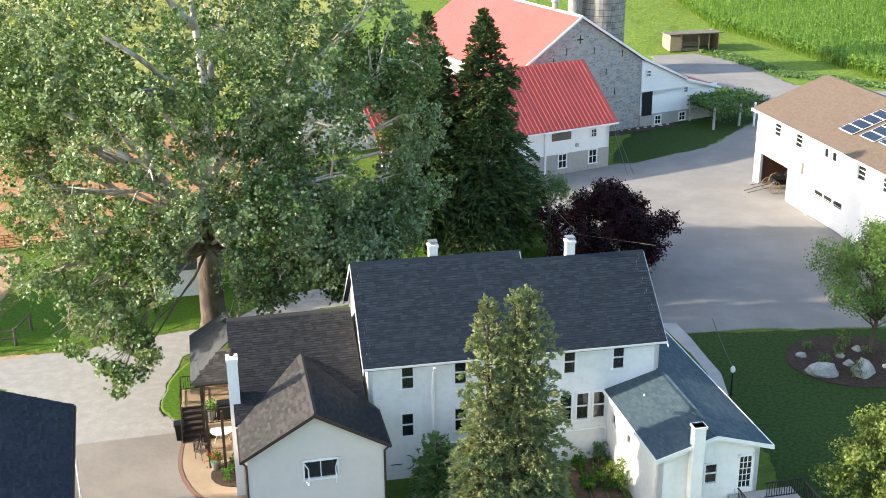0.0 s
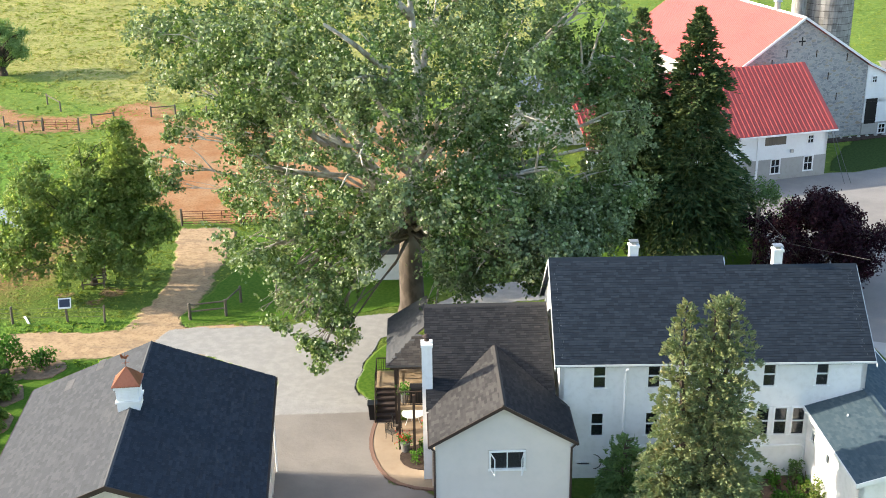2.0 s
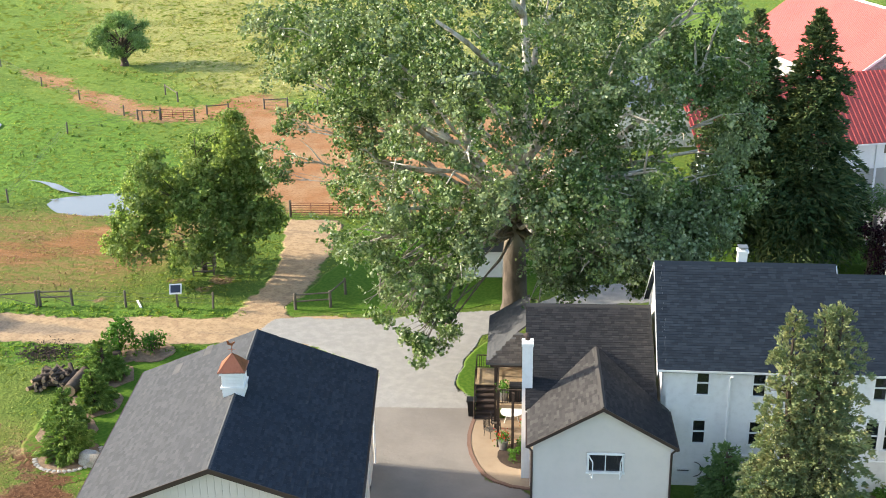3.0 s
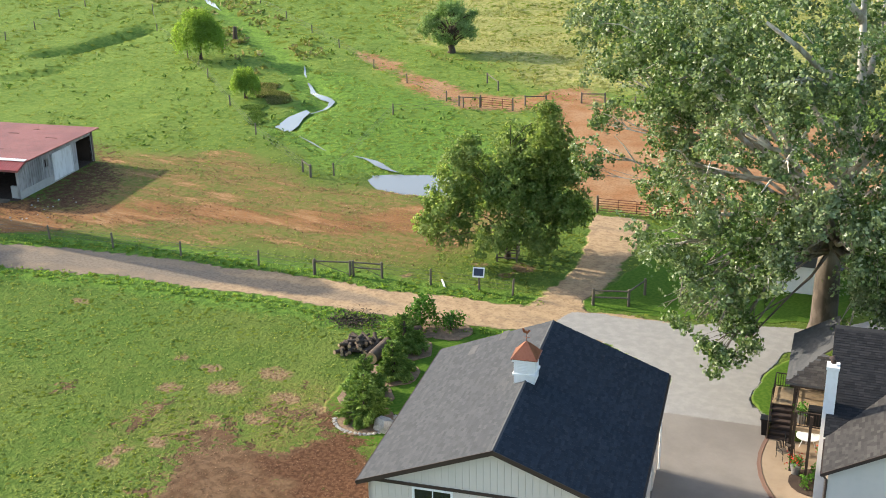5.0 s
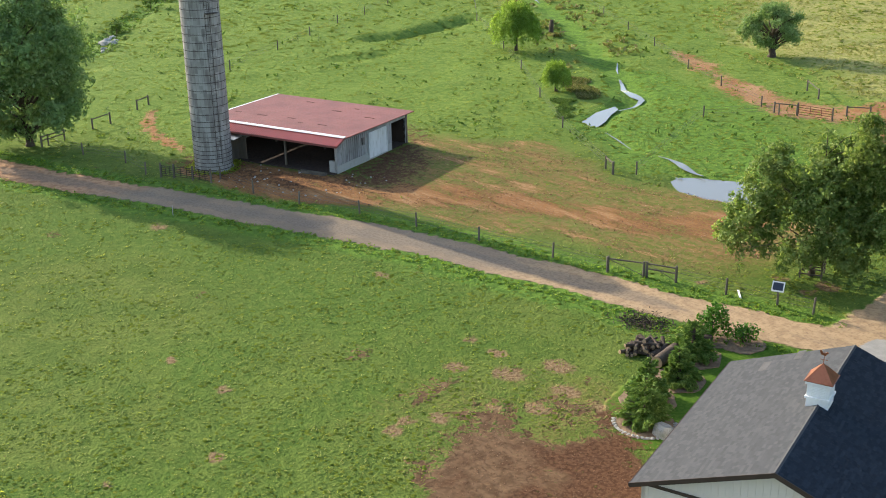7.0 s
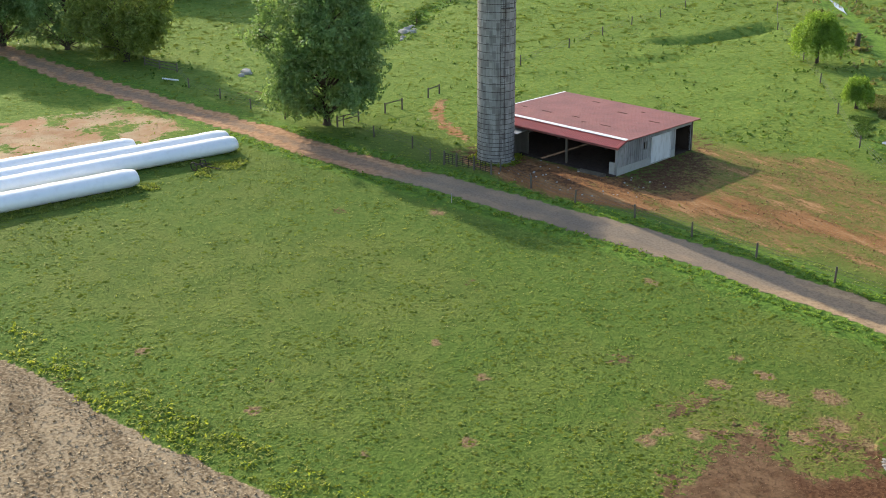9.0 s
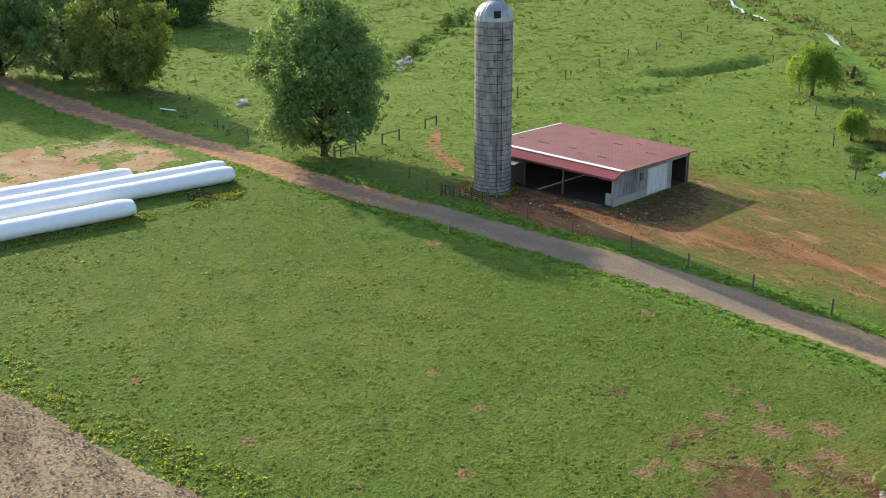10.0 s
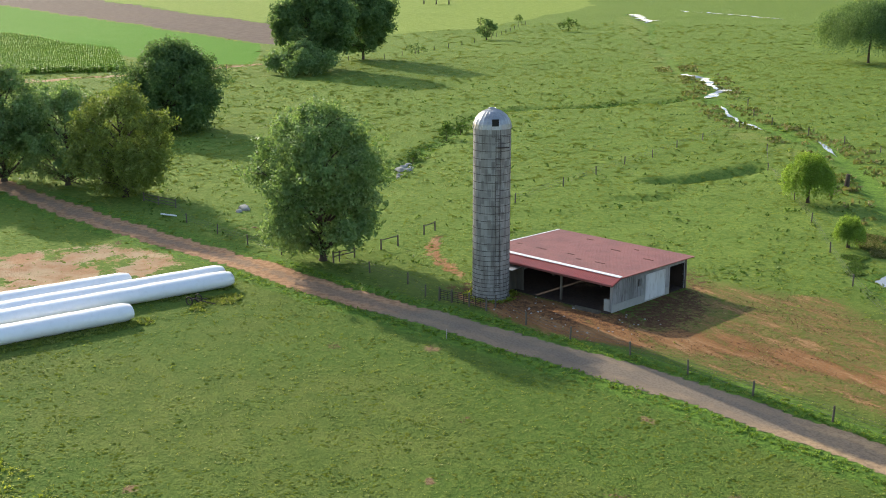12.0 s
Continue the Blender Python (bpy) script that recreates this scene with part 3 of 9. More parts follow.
cover["asphalt"] = np.maximum(covered(gx, gy, DRIVE, 0.5, 0.06, 1.5), covered(gx, gy, YARD, 0.8, 0.4, 3))
cover["drive"] = covered(gx, gy, DRIVE, 0.9, 0.04, 1.5)
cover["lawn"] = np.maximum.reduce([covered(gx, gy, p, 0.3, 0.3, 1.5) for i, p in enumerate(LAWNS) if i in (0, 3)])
cover["dry"] = np.maximum.reduce([covered(gx, gy, DRY, 6, 8, 18) * (0.6 + 0.4 * patchy2)] + [0.5 * (0.4 + 0.9 * patchy) * (1 - smooth01(line_dist(gx, gy, q) + (patchy2 - 0.5) * 8, 0.5, 1.5 + 0.02 * np.hypot(*q[0]))) for q in DRY_BANKS])
cover["mown"] = np.maximum.reduce([covered(gx, gy, LAWNS[k], 0.5, 0.5, 1.5) for k in (1, 2, 4, 5)])
cover["crop"] = covered(gx, gy, CROP, 1.5, 2, 30)
cover["lush"] = np.maximum.reduce([covered(gx, gy, WET, 3, 4, 7) * (0.4 + patchy2), smooth01(road_d, 2.0, 2.6) * (1 - smooth01(road_d, 3.2, 5.5)) * (gx < -30) * 1.0, (1 - smooth01(line_dist(gx, gy, ROAD) + (patchy - 0.5) * 1.5, 3.4, 6.5)) * (gx < -36) * (gx > -92) * 0.9,
                                   1 - smooth01(line_dist(gx, gy, STREAM) + (patchy - 0.5) * 3, 1.0, 3.5), 1 - smooth01(line_dist(gx, gy, DITCH), 0.5, 3)])
cover["warm"] = np.maximum(smooth01(-gx, 95, 120), 1 - smooth01(-gx, 45, 68))
cover["clay"] = smooth01(-gx, 84, 106)
cover["track"] = np.maximum(1 - smooth01(line_dist(gx, gy, FAR_TRACK), 1.5, 3.5), covered(gx, gy, TAN, 3.0, 3.5, 6) * (0.3 + 0.5 * smooth01(patchy, 0.34, 0.6)))
for key, values in cover.items():
    ground_mesh.attributes.new(key, "FLOAT", "POINT").data.foreach_set("value", np.clip(values, 0, 1).astype(np.float32))
ground_mesh.polygons.foreach_set("use_smooth", np.ones(len(ground_mesh.polygons), dtype=bool))

M_GROUND, nt, b = nodes_of("pasture_ground", 0.95, 0, 0.04)
v = coords(nt)


def cov(key, n, spread=0.5, lo=0.38, hi=0.62):
    """A cover's amount, broken up along its edge by noise n."""
    a = nt.nodes.new("ShaderNodeAttribute")
    a.attribute_name = key
    s = calc(nt, "ADD", a.outputs["Fac"], calc(nt, "MULTIPLY", calc(nt, "SUBTRACT", n, 0.5), spread))
    return ramp_val(nt, s, lo, hi)


n_field, n_patch = noise_tex(nt, v, 0.035, 4), noise_tex(nt, v, 0.22, 5, 0.65)
n_tuft, n_blade, n_grit = noise_tex(nt, v, 1.5, 2.5, 0.55), noise_tex(nt, v, 4.5, 2, 0.5), noise_tex(nt, v, 22.0, 3, 0.7)
turn = nt.nodes.new("ShaderNodeMapping")
turn.inputs["Rotation"].default_value = (0, 0, math.radians(-20))
turn.inputs["Scale"].default_value = (0.22, 1.0, 1.0)
nt.links.new(v, turn.inputs["Vector"])
n_streak = noise_tex(nt, turn.outputs["Vector"], 0.55, 6, 0.72)
n_break = calc(nt, "ADD", calc(nt, "MULTIPLY", n_patch, 0.3), calc(nt, "ADD", calc(nt, "MULTIPLY", n_tuft, 0.4), calc(nt, "MULTIPLY", n_blade, 0.3)))
n_break = calc(nt, "ADD", calc(nt, "MULTIPLY", calc(nt, "SUBTRACT", n_break, 0.5), 2.2), 0.5)
grass = mix(nt, ramp_val(nt, n_patch, 0.42, 0.58), (0.094, 0.138, 0.027), (0.130, 0.166, 0.036))
grass = mix(nt, calc(nt, "MULTIPLY", ramp_val(nt, n_field, 0.42, 0.6), 0.7), grass, (0.084, 0.148, 0.025))
grass = mix(nt, calc(nt, "MULTIPLY", ramp_val(nt, n_tuft, 0.45, 0.66), 0.65), grass, (0.144, 0.192, 0.038))
grass = mix(nt, calc(nt, "MULTIPLY", ramp_val(nt, n_blade, 0.48, 0.64), 0.4), grass, (0.066, 0.112, 0.024))
# Brighter green for far grass, sunlight put into its colour.
sunlit_far_grass = mix(nt, ramp_val(nt, n_tuft, 0.42, 0.6), (0.130, 0.210, 0.036), (0.190, 0.262, 0.050))
grass = mix(nt, calc(nt, "MULTIPLY", cov("open", n_patch, 0.5, 0.2, 0.8), 0.7), grass, sunlit_far_grass)
lush = mix(nt, ramp_val(nt, n_tuft, 0.44, 0.57), (0.135, 0.235, 0.036), (0.08, 0.155, 0.026))
col = mix(nt, calc(nt, "MULTIPLY", cov("lush", n_break, 0.9, 0.3, 0.8), 0.85), grass, lush)
dry = mix(nt, ramp_val(nt, n_tuft, 0.44, 0.56), (0.37, 0.335, 0.125), (0.24, 0.25, 0.065))
col = mix(nt, cov("dry", n_break, 0.9, 0.25, 0.9), col, dry)
col = mix(nt, cov("pale", n_blade, 0.3), col, mix(nt, ramp_val(nt, n_patch, 0.4, 0.62), (0.20, 0.27, 0.05), (0.24, 0.31, 0.065)))
col = mix(nt, cov("crop", n_blade, 0.2), col, mix(nt, ramp_val(nt, n_tuft, 0.4, 0.65), (0.075, 0.215, 0.014), (0.105, 0.25, 0.02)))
# Darker green for the annex lawn and, standing for its shade, the barn lawn.
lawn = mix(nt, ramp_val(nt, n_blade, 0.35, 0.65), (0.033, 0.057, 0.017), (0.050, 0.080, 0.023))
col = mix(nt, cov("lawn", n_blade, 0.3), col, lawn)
g_mown = cov("mown", n_blade, 0.3)
col = mix(nt, g_mown, col, mix(nt, ramp_val(nt, n_blade, 0.38, 0.64), (0.062, 0.128, 0.016), (0.090, 0.160, 0.022)))
worn_c = mix(nt, ramp_val(nt, n_tuft, 0.44, 0.56), (0.235, 0.165, 0.066), (0.14, 0.15, 0.034))
col = mix(nt, calc(nt, "MULTIPLY", cov("worn", n_break, 1.0, 0.25, 0.8), 0.8), col, worn_c)
dirt_c = mix(nt, ramp_val(nt, n_patch, 0.35, 0.65), (0.31, 0.147, 0.064), (0.37, 0.220, 0.115))
dirt_c = mix(nt, calc(nt, "MULTIPLY", ramp_val(nt, n_blade, 0.5, 0.6), 0.4), dirt_c, (0.17, 0.078, 0.036))
col = mix(nt, cov("dirt", n_break, 1.1, 0.38, 0.72), col, dirt_c)
s_break = calc(nt, "ADD", calc(nt, "MULTIPLY", n_streak, 0.7), calc(nt, "MULTIPLY", n_blade, 0.3))
s_break = calc(nt, "ADD", calc(nt, "MULTIPLY", calc(nt, "SUBTRACT", s_break, 0.5), 2.6), 0.5)
streak_c = mix(nt, ramp_val(nt, s_break, 0.45, 0.95), mix(nt, ramp_val(nt, n_blade, 0.44, 0.57), (0.28, 0.132, 0.054), (0.19, 0.095, 0.043)), (0.37, 0.225, 0.108))
col = mix(nt, cov("brown", s_break, 0.9, 0.36, 0.72), col, streak_c)
soil_c = mix(nt, ramp_val(nt, n_blade, 0.43, 0.57), (0.078, 0.038, 0.021), (0.128, 0.066, 0.036))
soil_c = mix(nt, calc(nt, "MULTIPLY", cov("core", n_patch, 0.6, 0.2, 0.7), 0.95), mix(nt, ramp_val(nt, n_tuft, 0.4, 0.62), (0.175, 0.108, 0.061), (0.118, 0.071, 0.039)), soil_c)
col = mix(nt, cov("soil", n_break, 1.5, 0.4, 0.75), col, soil_c)
spot_c = mix(nt, ramp_val(nt, n_blade, 0.42, 0.6), (0.27, 0.185, 0.10), (0.18, 0.115, 0.06))
col = mix(nt, cov("spots", n_break, 0.9, 0.28, 0.85), col, spot_c)
till_c = mix(nt, ramp_val(nt, calc(nt, "ADD", calc(nt, "MULTIPLY", n_blade, 0.5), calc(nt, "MULTIPLY", n_streak, 0.5)), 0.38, 0.6), (0.145, 0.103, 0.060), (0.34, 0.265, 0.168))
col = mix(nt, cov("plough", n_blade, 0.2), col, mix(nt, ramp_val(nt, n_patch, 0.4, 0.6), (0.135, 0.105, 0.085), (0.175, 0.135, 0.105)))
col = mix(nt, cov("tilled", n_blade, 0.6), col, till_c)
col = mix(nt, cov("track", n_break, 0.9), col, mix(nt, ramp_val(nt, n_patch, 0.4, 0.6), (0.46, 0.335, 0.205), (0.40, 0.235, 0.13)))
road_c = mix(nt, ramp_val(nt, n_patch, 0.4, 0.62), (0.275, 0.208, 0.142), (0.205, 0.162, 0.118))
road_c = mix(nt, calc(nt, "MULTIPLY", cov("warm", n_patch, 0.6, 0.2, 0.8), 0.85), road_c, mix(nt, ramp_val(nt, n_tuft, 0.4, 0.65), (0.47, 0.325, 0.185), (0.35, 0.235, 0.135)))
road_c = mix(nt, calc(nt, "MULTIPLY", ramp_val(nt, n_grit, 0.45, 0.7), 0.25), road_c, (0.40, 0.31, 0.22))
road_c = mix(nt, calc(nt, "MULTIPLY", ramp_val(nt, n_streak, 0.48, 0.62), 0.4), road_c, (0.20, 0.155, 0.115))
road_c = mix(nt, calc(nt, "MULTIPLY", ramp_val(nt, n_blade, 0.5, 0.66), 0.35), road_c, (0.16, 0.12, 0.085))
road_c = mix(nt, cov("clay", n_patch, 0.6, 0.3, 0.7), road_c, mix(nt, ramp_val(nt, n_tuft, 0.42, 0.6), (0.45, 0.265, 0.15), (0.33, 0.19, 0.105)))
road_c = mix(nt, calc(nt, "MULTIPLY", cov("centre", n_streak, 0.9, 0.3, 0.8), 0.55), road_c, mix(nt, ramp_val(nt, n_blade, 0.42, 0.6), (0.205, 0.172, 0.138), (0.15, 0.125, 0.10)))
g_road = cov("road", n_tuft, 0.6)
col = mix(nt, g_road, col, road_c)
grav_c = mix(nt, ramp_val(nt, n_tuft, 0.35, 0.7), (0.295, 0.285, 0.268), (0.345, 0.332, 0.312))
grav_c = mix(nt, calc(nt, "MULTIPLY", ramp_val(nt, n_grit, 0.5, 0.7), 0.4), grav_c, (0.19, 0.175, 0.155))
g_gravel, g_asphalt = cov("gravel", n_blade, 0.5), cov("asphalt", n_blade, 0.3)
col = mix(nt, g_gravel, col, grav_c)
asph_c = mix(nt, ramp_val(nt, n_patch, 0.35, 0.7), (0.232, 0.217, 0.20), (0.285, 0.266, 0.243))
asph_c = mix(nt, calc(nt, "MULTIPLY", ramp_val(nt, n_grit, 0.4, 0.7), 0.3), asph_c, (0.15, 0.145, 0.145))
old_c = mix(nt, ramp_val(nt, n_patch, 0.35, 0.68), (0.205, 0.185, 0.165), (0.255, 0.232, 0.205))
old_c = mix(nt, calc(nt, "MULTIPLY", ramp_val(nt, n_field, 0.5, 0.56), 0.5), old_c, (0.33, 0.28, 0.215))
asph_c = mix(nt, cov("drive", n_blade, 0.1), asph_c, old_c)
col = mix(nt, g_asphalt, col, asph_c)
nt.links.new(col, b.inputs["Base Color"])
n_fine = noise_tex(nt, v, 11.0, 3, 0.6)
rel = calc(nt, "ADD", calc(nt, "MULTIPLY", n_tuft, 0.5), calc(nt, "ADD", calc(nt, "MULTIPLY", n_blade, 0.55), calc(nt, "MULTIPLY", n_fine, 0.3)))
hard = calc(nt, "SUBTRACT", 1.0, calc(nt, "MULTIPLY", calc(nt, "MAXIMUM", calc(nt, "MAXIMUM", g_gravel, g_asphalt), calc(nt, "MAXIMUM", calc(nt, "MAXIMUM", calc(nt, "MULTIPLY", g_road, 0.9), calc(nt, "MULTIPLY", cov("tilled", n_blade, 0.6), 0.7)), calc(nt, "MAXIMUM", g_mown, cov("lawn", n_blade, 0.3)))), 0.9))
bare_g = calc(nt, "MAXIMUM", calc(nt, "MAXIMUM", cov("soil", n_break, 1.5, 0.4, 0.75), cov("dirt", n_break, 1.1, 0.38, 0.72)), cov("brown", s_break, 0.9, 0.36, 0.72))
hard = calc(nt, "MULTIPLY", hard, calc(nt, "SUBTRACT", 1.0, calc(nt, "MULTIPLY", bare_g, 0.6)))
bump(nt, b, calc(nt, "MULTIPLY", rel, hard), 1.0, 0.2)
ground_mesh.materials.append(M_GROUND)
solo("ground", ground_mesh, M_GROUND, Matrix(), "green pasture with dirt, gravel and asphalt drives", "ground", kind="structure")


def ribbon(pts, width, z, seed):
    """A strip of water along a line, with uneven banks."""
    rng = random.Random(seed)
    dense = []
    for (ax, ay), (bx, by) in zip(pts, pts[1:]):
        n = max(2, int(math.hypot(bx - ax, by - ay) / 1.5))
        dense += [(ax + (bx - ax) * i / n, ay + (by - ay) * i / n) for i in range(n)]
    dense.append(pts[-1])
    s = Shape()
    prev = None
    for i, (x, y) in enumerate(dense):
        qx, qy = dense[min(i + 1, len(dense) - 1)]
        rx, ry = dense[max(i - 1, 0)]
        d = math.hypot(qx - rx, qy - ry) or 1
        w = width * (0.35 + 1.3 * float(lattice(np.array([i * 0.35]), np.array([seed * 3.7]), seed)[0])) * rng.uniform(0.8, 1.2) / 2 * min(1.0, 0.12 + i / 5, 0.12 + (len(dense) - 1 - i) / 5)
        sway = width * 0.55 * math.sin(i * 0.55 + seed) * math.sin(i * 0.23 + seed * 2.1)
        x, y = x - (qy - ry) / d * sway, y + (qx - rx) / d * sway
        zz = gz(x, y) + z
        cur = ((x - (qy - ry) / d * w, y + (qx - rx) / d * w, zz), (x + (qy - ry) / d * w, y - (qx - rx) / d * w, zz))
        if prev:
            s.poly([prev[0], prev[1], cur[1], cur[0]])
        prev = cur
    return s


for k, run in enumerate([[(-645, 487), (-613, 471), (-537, 420)], [(-278.6, 229.5), (-269, 227), (-263.6, 226.3), (-249.6, 217), (-234, 207.7), (-220.5, 191.4)], [(-208, 184.6), (-196.4, 176.8), (-186.7, 170.2), (-172, 164.8)],
                         [(-155.5, 161.2), (-147.7, 157), (-142, 152.6)], [(-677, 554), (-541, 527)]]):
    solo("stream", ribbon(run, (5.0, 2.2, 0.9, 0.9, 2.2)[k], 0.32, 20 + k), M_WATER, Matrix(), "open reach of the narrow pasture stream", "stream", kind="structure")
solo("stream", ribbon([(-98.5, 121), (-96, 118.2), (-94, 116.4)], 0.5, 0.14, 5), M_WATER, Matrix(), "thin shaded reach of the pasture stream", "stream", kind="structure")
solo("stream", ribbon([(-92, 113.9), (-87.9, 110.4), (-85.5, 108.9), (-83.2, 107), (-82.1, 103.7), (-82.5, 100.2)], 1.25, 0.2, 9), M_WATER, Matrix(), "shallow stream reflecting the sky", "stream", kind="structure")
pool = Shape()
pool.poly([(x, y, -0.26) for x, y in [(-83.4, 102.6), (-82.2, 101.8), (-81.2, 99.3), (-79.6, 96.4), (-78.7, 93.9), (-80.4, 93.6), (-82.5, 94.6), (-82.2, 96.6), (-83.1, 98.9)]])
solo("stream_pool", pool, M_WATER, Matrix(), "shallow widened pool of the stream", "stream", kind="structure")
solo("stream", ribbon([(-76.5, 92.6), (-73.5, 91), (-70.5, 89.2)], 0.5, 0.1, 6), M_WATER, Matrix(), "thin trickle of water through wet grass", "stream", kind="structure")
solo("stream", ribbon([(-66.5, 88.2), (-63.5, 87.5), (-61.4, 86.8), (-59.4, 86)], 1.5, 0.12, 7), M_WATER, Matrix(), "thin trickle of water above the pond", "stream", kind="structure")
pond = Shape()
pond.poly([(x, y, -0.13) for x, y in [(-62, 84), (-59.3, 81.0), (-55.6, 80.8), (-51, 82), (-47, 85), (-48.5, 89.4), (-55.3, 88.6), (-58.5, 87)]])
solo("pond", pond, M_WATER, Matrix(), "small shallow muddy pond in the pasture", "pond", kind="structure")

# ---------------- buildings: helpers ----------------
def wall_shape(x0, x1, z0, z1, holes=(), thick=0.25):
    """A wall along x, its face at y = 0 towards -y, with openings (x0, x1, z0, z1) through it."""
    xs = sorted({x0, x1, *[h[0] for h in holes], *[h[1] for h in holes]})
    zs = sorted({z0, z1, *[h[2] for h in holes], *[h[3] for h in holes]})
    s = Shape()
    for a, c in zip(xs, xs[1:]):
        for d, e in zip(zs, zs[1:]):
            if any(h[0] <= a and c <= h[1] and h[2] <= d and e <= h[3] for h in holes):
                continue
            s.poly([(a, 0, d), (c, 0, d), (c, 0, e), (a, 0, e)])
            s.poly([(c, thick, d), (a, thick, d), (a, thick, e), (c, thick, e)])
    for a, c, d, e in holes:
        s.poly([(a, 0, d), (a, thick, d), (a, thick, e), (a, 0, e)])
        s.poly([(c, 0, e), (c, thick, e), (c, thick, d), (c, 0, d)])
        s.poly([(a, 0, e), (a, thick, e), (c, thick, e), (c, 0, e)])
        s.poly([(c, 0, d), (c, thick, d), (a, thick, d), (a, 0, d)])
    for a, c, d, e in ((x0, x0, z0, z1), (x1, x1, z0, z1)):
        s.poly([(a, 0, d), (a, thick, d), (a, thick, e), (a, 0, e)])
    s.poly([(x0, 0, z1), (x0, thick, z1), (x1, thick, z1), (x1, 0, z1)])
    return s


def side(x, y, turn):
    """Matrix of a wall that starts at (x, y) and is turned about z."""
    return pose(x, y, 0, 0, 0, turn)


def window(parent, m, x0, x1, z0, z1, rows=2, cols=1, blind=False, frame_mat=None, label=""):
    """A sash window in a wall's opening: frame, rails, panes and, if drawn, a blind."""
    s = Shape()
    w = 0.07
    s.box(x0 - w, -0.035, z0 - w, x0 + 0.03, 0.10, z1 + w).box(x1 - 0.03, -0.035, z0 - w, x1 + w, 0.10, z1 + w)
    s.box(x0 - w, -0.045, z1 - 0.03, x1 + w, 0.10, z1 + w).box(x0 - w - 0.03, -0.075, z0 - w, x1 + w + 0.03, 0.10, z0 + 0.03)
    for r in range(1, rows):
        z = z0 + (z1 - z0) * r / rows
        s.box(x0, 0.0, z - 0.03, x1, 0.08, z + 0.03)
    for c in range(1, cols):
        x = x0 + (x1 - x0) * c / cols
        s.box(x - 0.02, 0.0, z0, x + 0.02, 0.08, z1)
    win = part("window", s, frame_mat or M_WHITE, parent, label, m)
    for r in range(rows if rows < 3 else 1):
        h0 = z0 + (z1 - z0) * r / rows if rows < 3 else z0
        h1 = z0 + (z1 - z0) * (r + 1) / rows if rows < 3 else z1
        part("pane", Shape().box(x0, 0.05 + 0.012 * r, h0, x1, 0.056 + 0.012 * r, h1), M_GLASS, win)
    if blind:
        part("blind", Shape().box(x0 + 0.03, 0.13, (z0 + z1) / 2 - 0.1, x1 - 0.03, 0.14, z1), M_BLIND, win, "half-drawn pale blind")
    return win


def shingle_shape(o, u, v, length, run, course=0.145, tab=0.32, keep=None, seed=1, lift=0.014):
    """Overlapping shingle tabs on a roof slope: o the lower corner, u along the eave, v up the slope."""
    rng = np.random.RandomState(seed)
    o, u, v = np.array(o, float), np.array(u, float), np.array(v, float)
    u, v = u / np.linalg.norm(u), v / np.linalg.norm(v)
    n = np.cross(u, v)
    n = n if n[2] > 0 else -n
    out = []
    rows = int(run / course)
    for r in range(rows):
        x = -tab * (r % 3) / 3 - rng.uniform(0, 0.08)
        while x < length:
            w = tab * rng.uniform(0.55, 1.35)
            a, c = max(x, 0), min(x + w - 0.006, length)
            if c - a > 0.03 and (keep is None or keep((a + c) / 2, (r + 0.5) * course)):
                k = lift * rng.uniform(0.7, 1.5)
                b0, b1 = r * course, min((r + 1) * course + 0.02, run)
                p = [o + u * a + v * b0 + n * k, o + u * c + v * b0 + n * k, o + u * c + v * b1 + n * 0.003, o + u * a + v * b1 + n * 0.003]
                q = [o + u * a + v * b0 - n * 0.004, o + u * c + v * b0 - n * 0.004]
                out.append((p, q))
            x += w
    s = Shape()
    for p, q in out:
        i = len(s.v)
        s.v += [tuple(t) for t in p] + [tuple(t) for t in q]
        s.f += [(i, i + 1, i + 2, i + 3), (i + 4, i + 5, i + 1, i)]
    return s


def corrugated_shape(o, u, v, length, run, pitch=0.3, amp=0.035, ribs=True):
    """Ribbed metal sheet on a slope, ribs running up the slope."""
    o, u, v = np.array(o, float), np.array(u, float), np.array(v, float)
    u, v = u / np.linalg.norm(u), v / np.linalg.norm(v)
    n = np.cross(u, v)
    n = n if n[2] > 0 else -n
    s = Shape()
    prof = [(0, 0), (0.55, 0), (0.68, 1), (0.87, 1), (1.0, 0)] if ribs else [(0, 0), (0.25, 0.8), (0.5, 1), (0.75, 0.8), (1, 0)]
    xs = []
    for k in range(int(length / pitch)):
        xs += [((k + a) * pitch, h * amp) for a, h in prof[:-1]]
    xs.append((length, 0))
    base = len(s.v)
    for x, h in xs:
        for d in (0, run):
            s.v.append(tuple(o + u * x + v * d + n * h))
    for i in range(len(xs) - 1):
        k = base + 2 * i
        s.f.append((k, k + 2, k + 3, k + 1))
    return s


def gable_shape(width, z0, z1, thick=0.25):
    """The triangle of a gable along x with its face at y = 0."""
    return Shape().prism([(0, z0), (width, z0), (width / 2, z1)], 0, thick)


# ---------------- farmhouse ----------------
A12 = 12.0
house = thing("farmhouse", pose(-3.79, 51.04, 0, 0, 0, 10.65), "white stucco two-storey farmhouse with dark shingle roof", "house")
L, D1, D2, HE = 15.22, 8.54, 7.68, 6.81
SPLIT = 8.75
up_w, lo_w = (5.15, 6.45), (2.45, 3.78)
front = [(1.68, 2.30, *up_w), (4.38, 5.0, *up_w), (10.1, 10.72, *up_w), (12.72, 13.34, *up_w),
         (1.64, 2.26, *lo_w), (4.38, 5.0, *lo_w), (9.95, 10.6, 2.4, 3.95), (10.85, 11.5, 2.4, 3.95), (11.75, 12.4, 2.4, 3.95), (2.45, 3.0, -0.1, 1.25), (1.0, 1.65, 0.78, 0.95)]
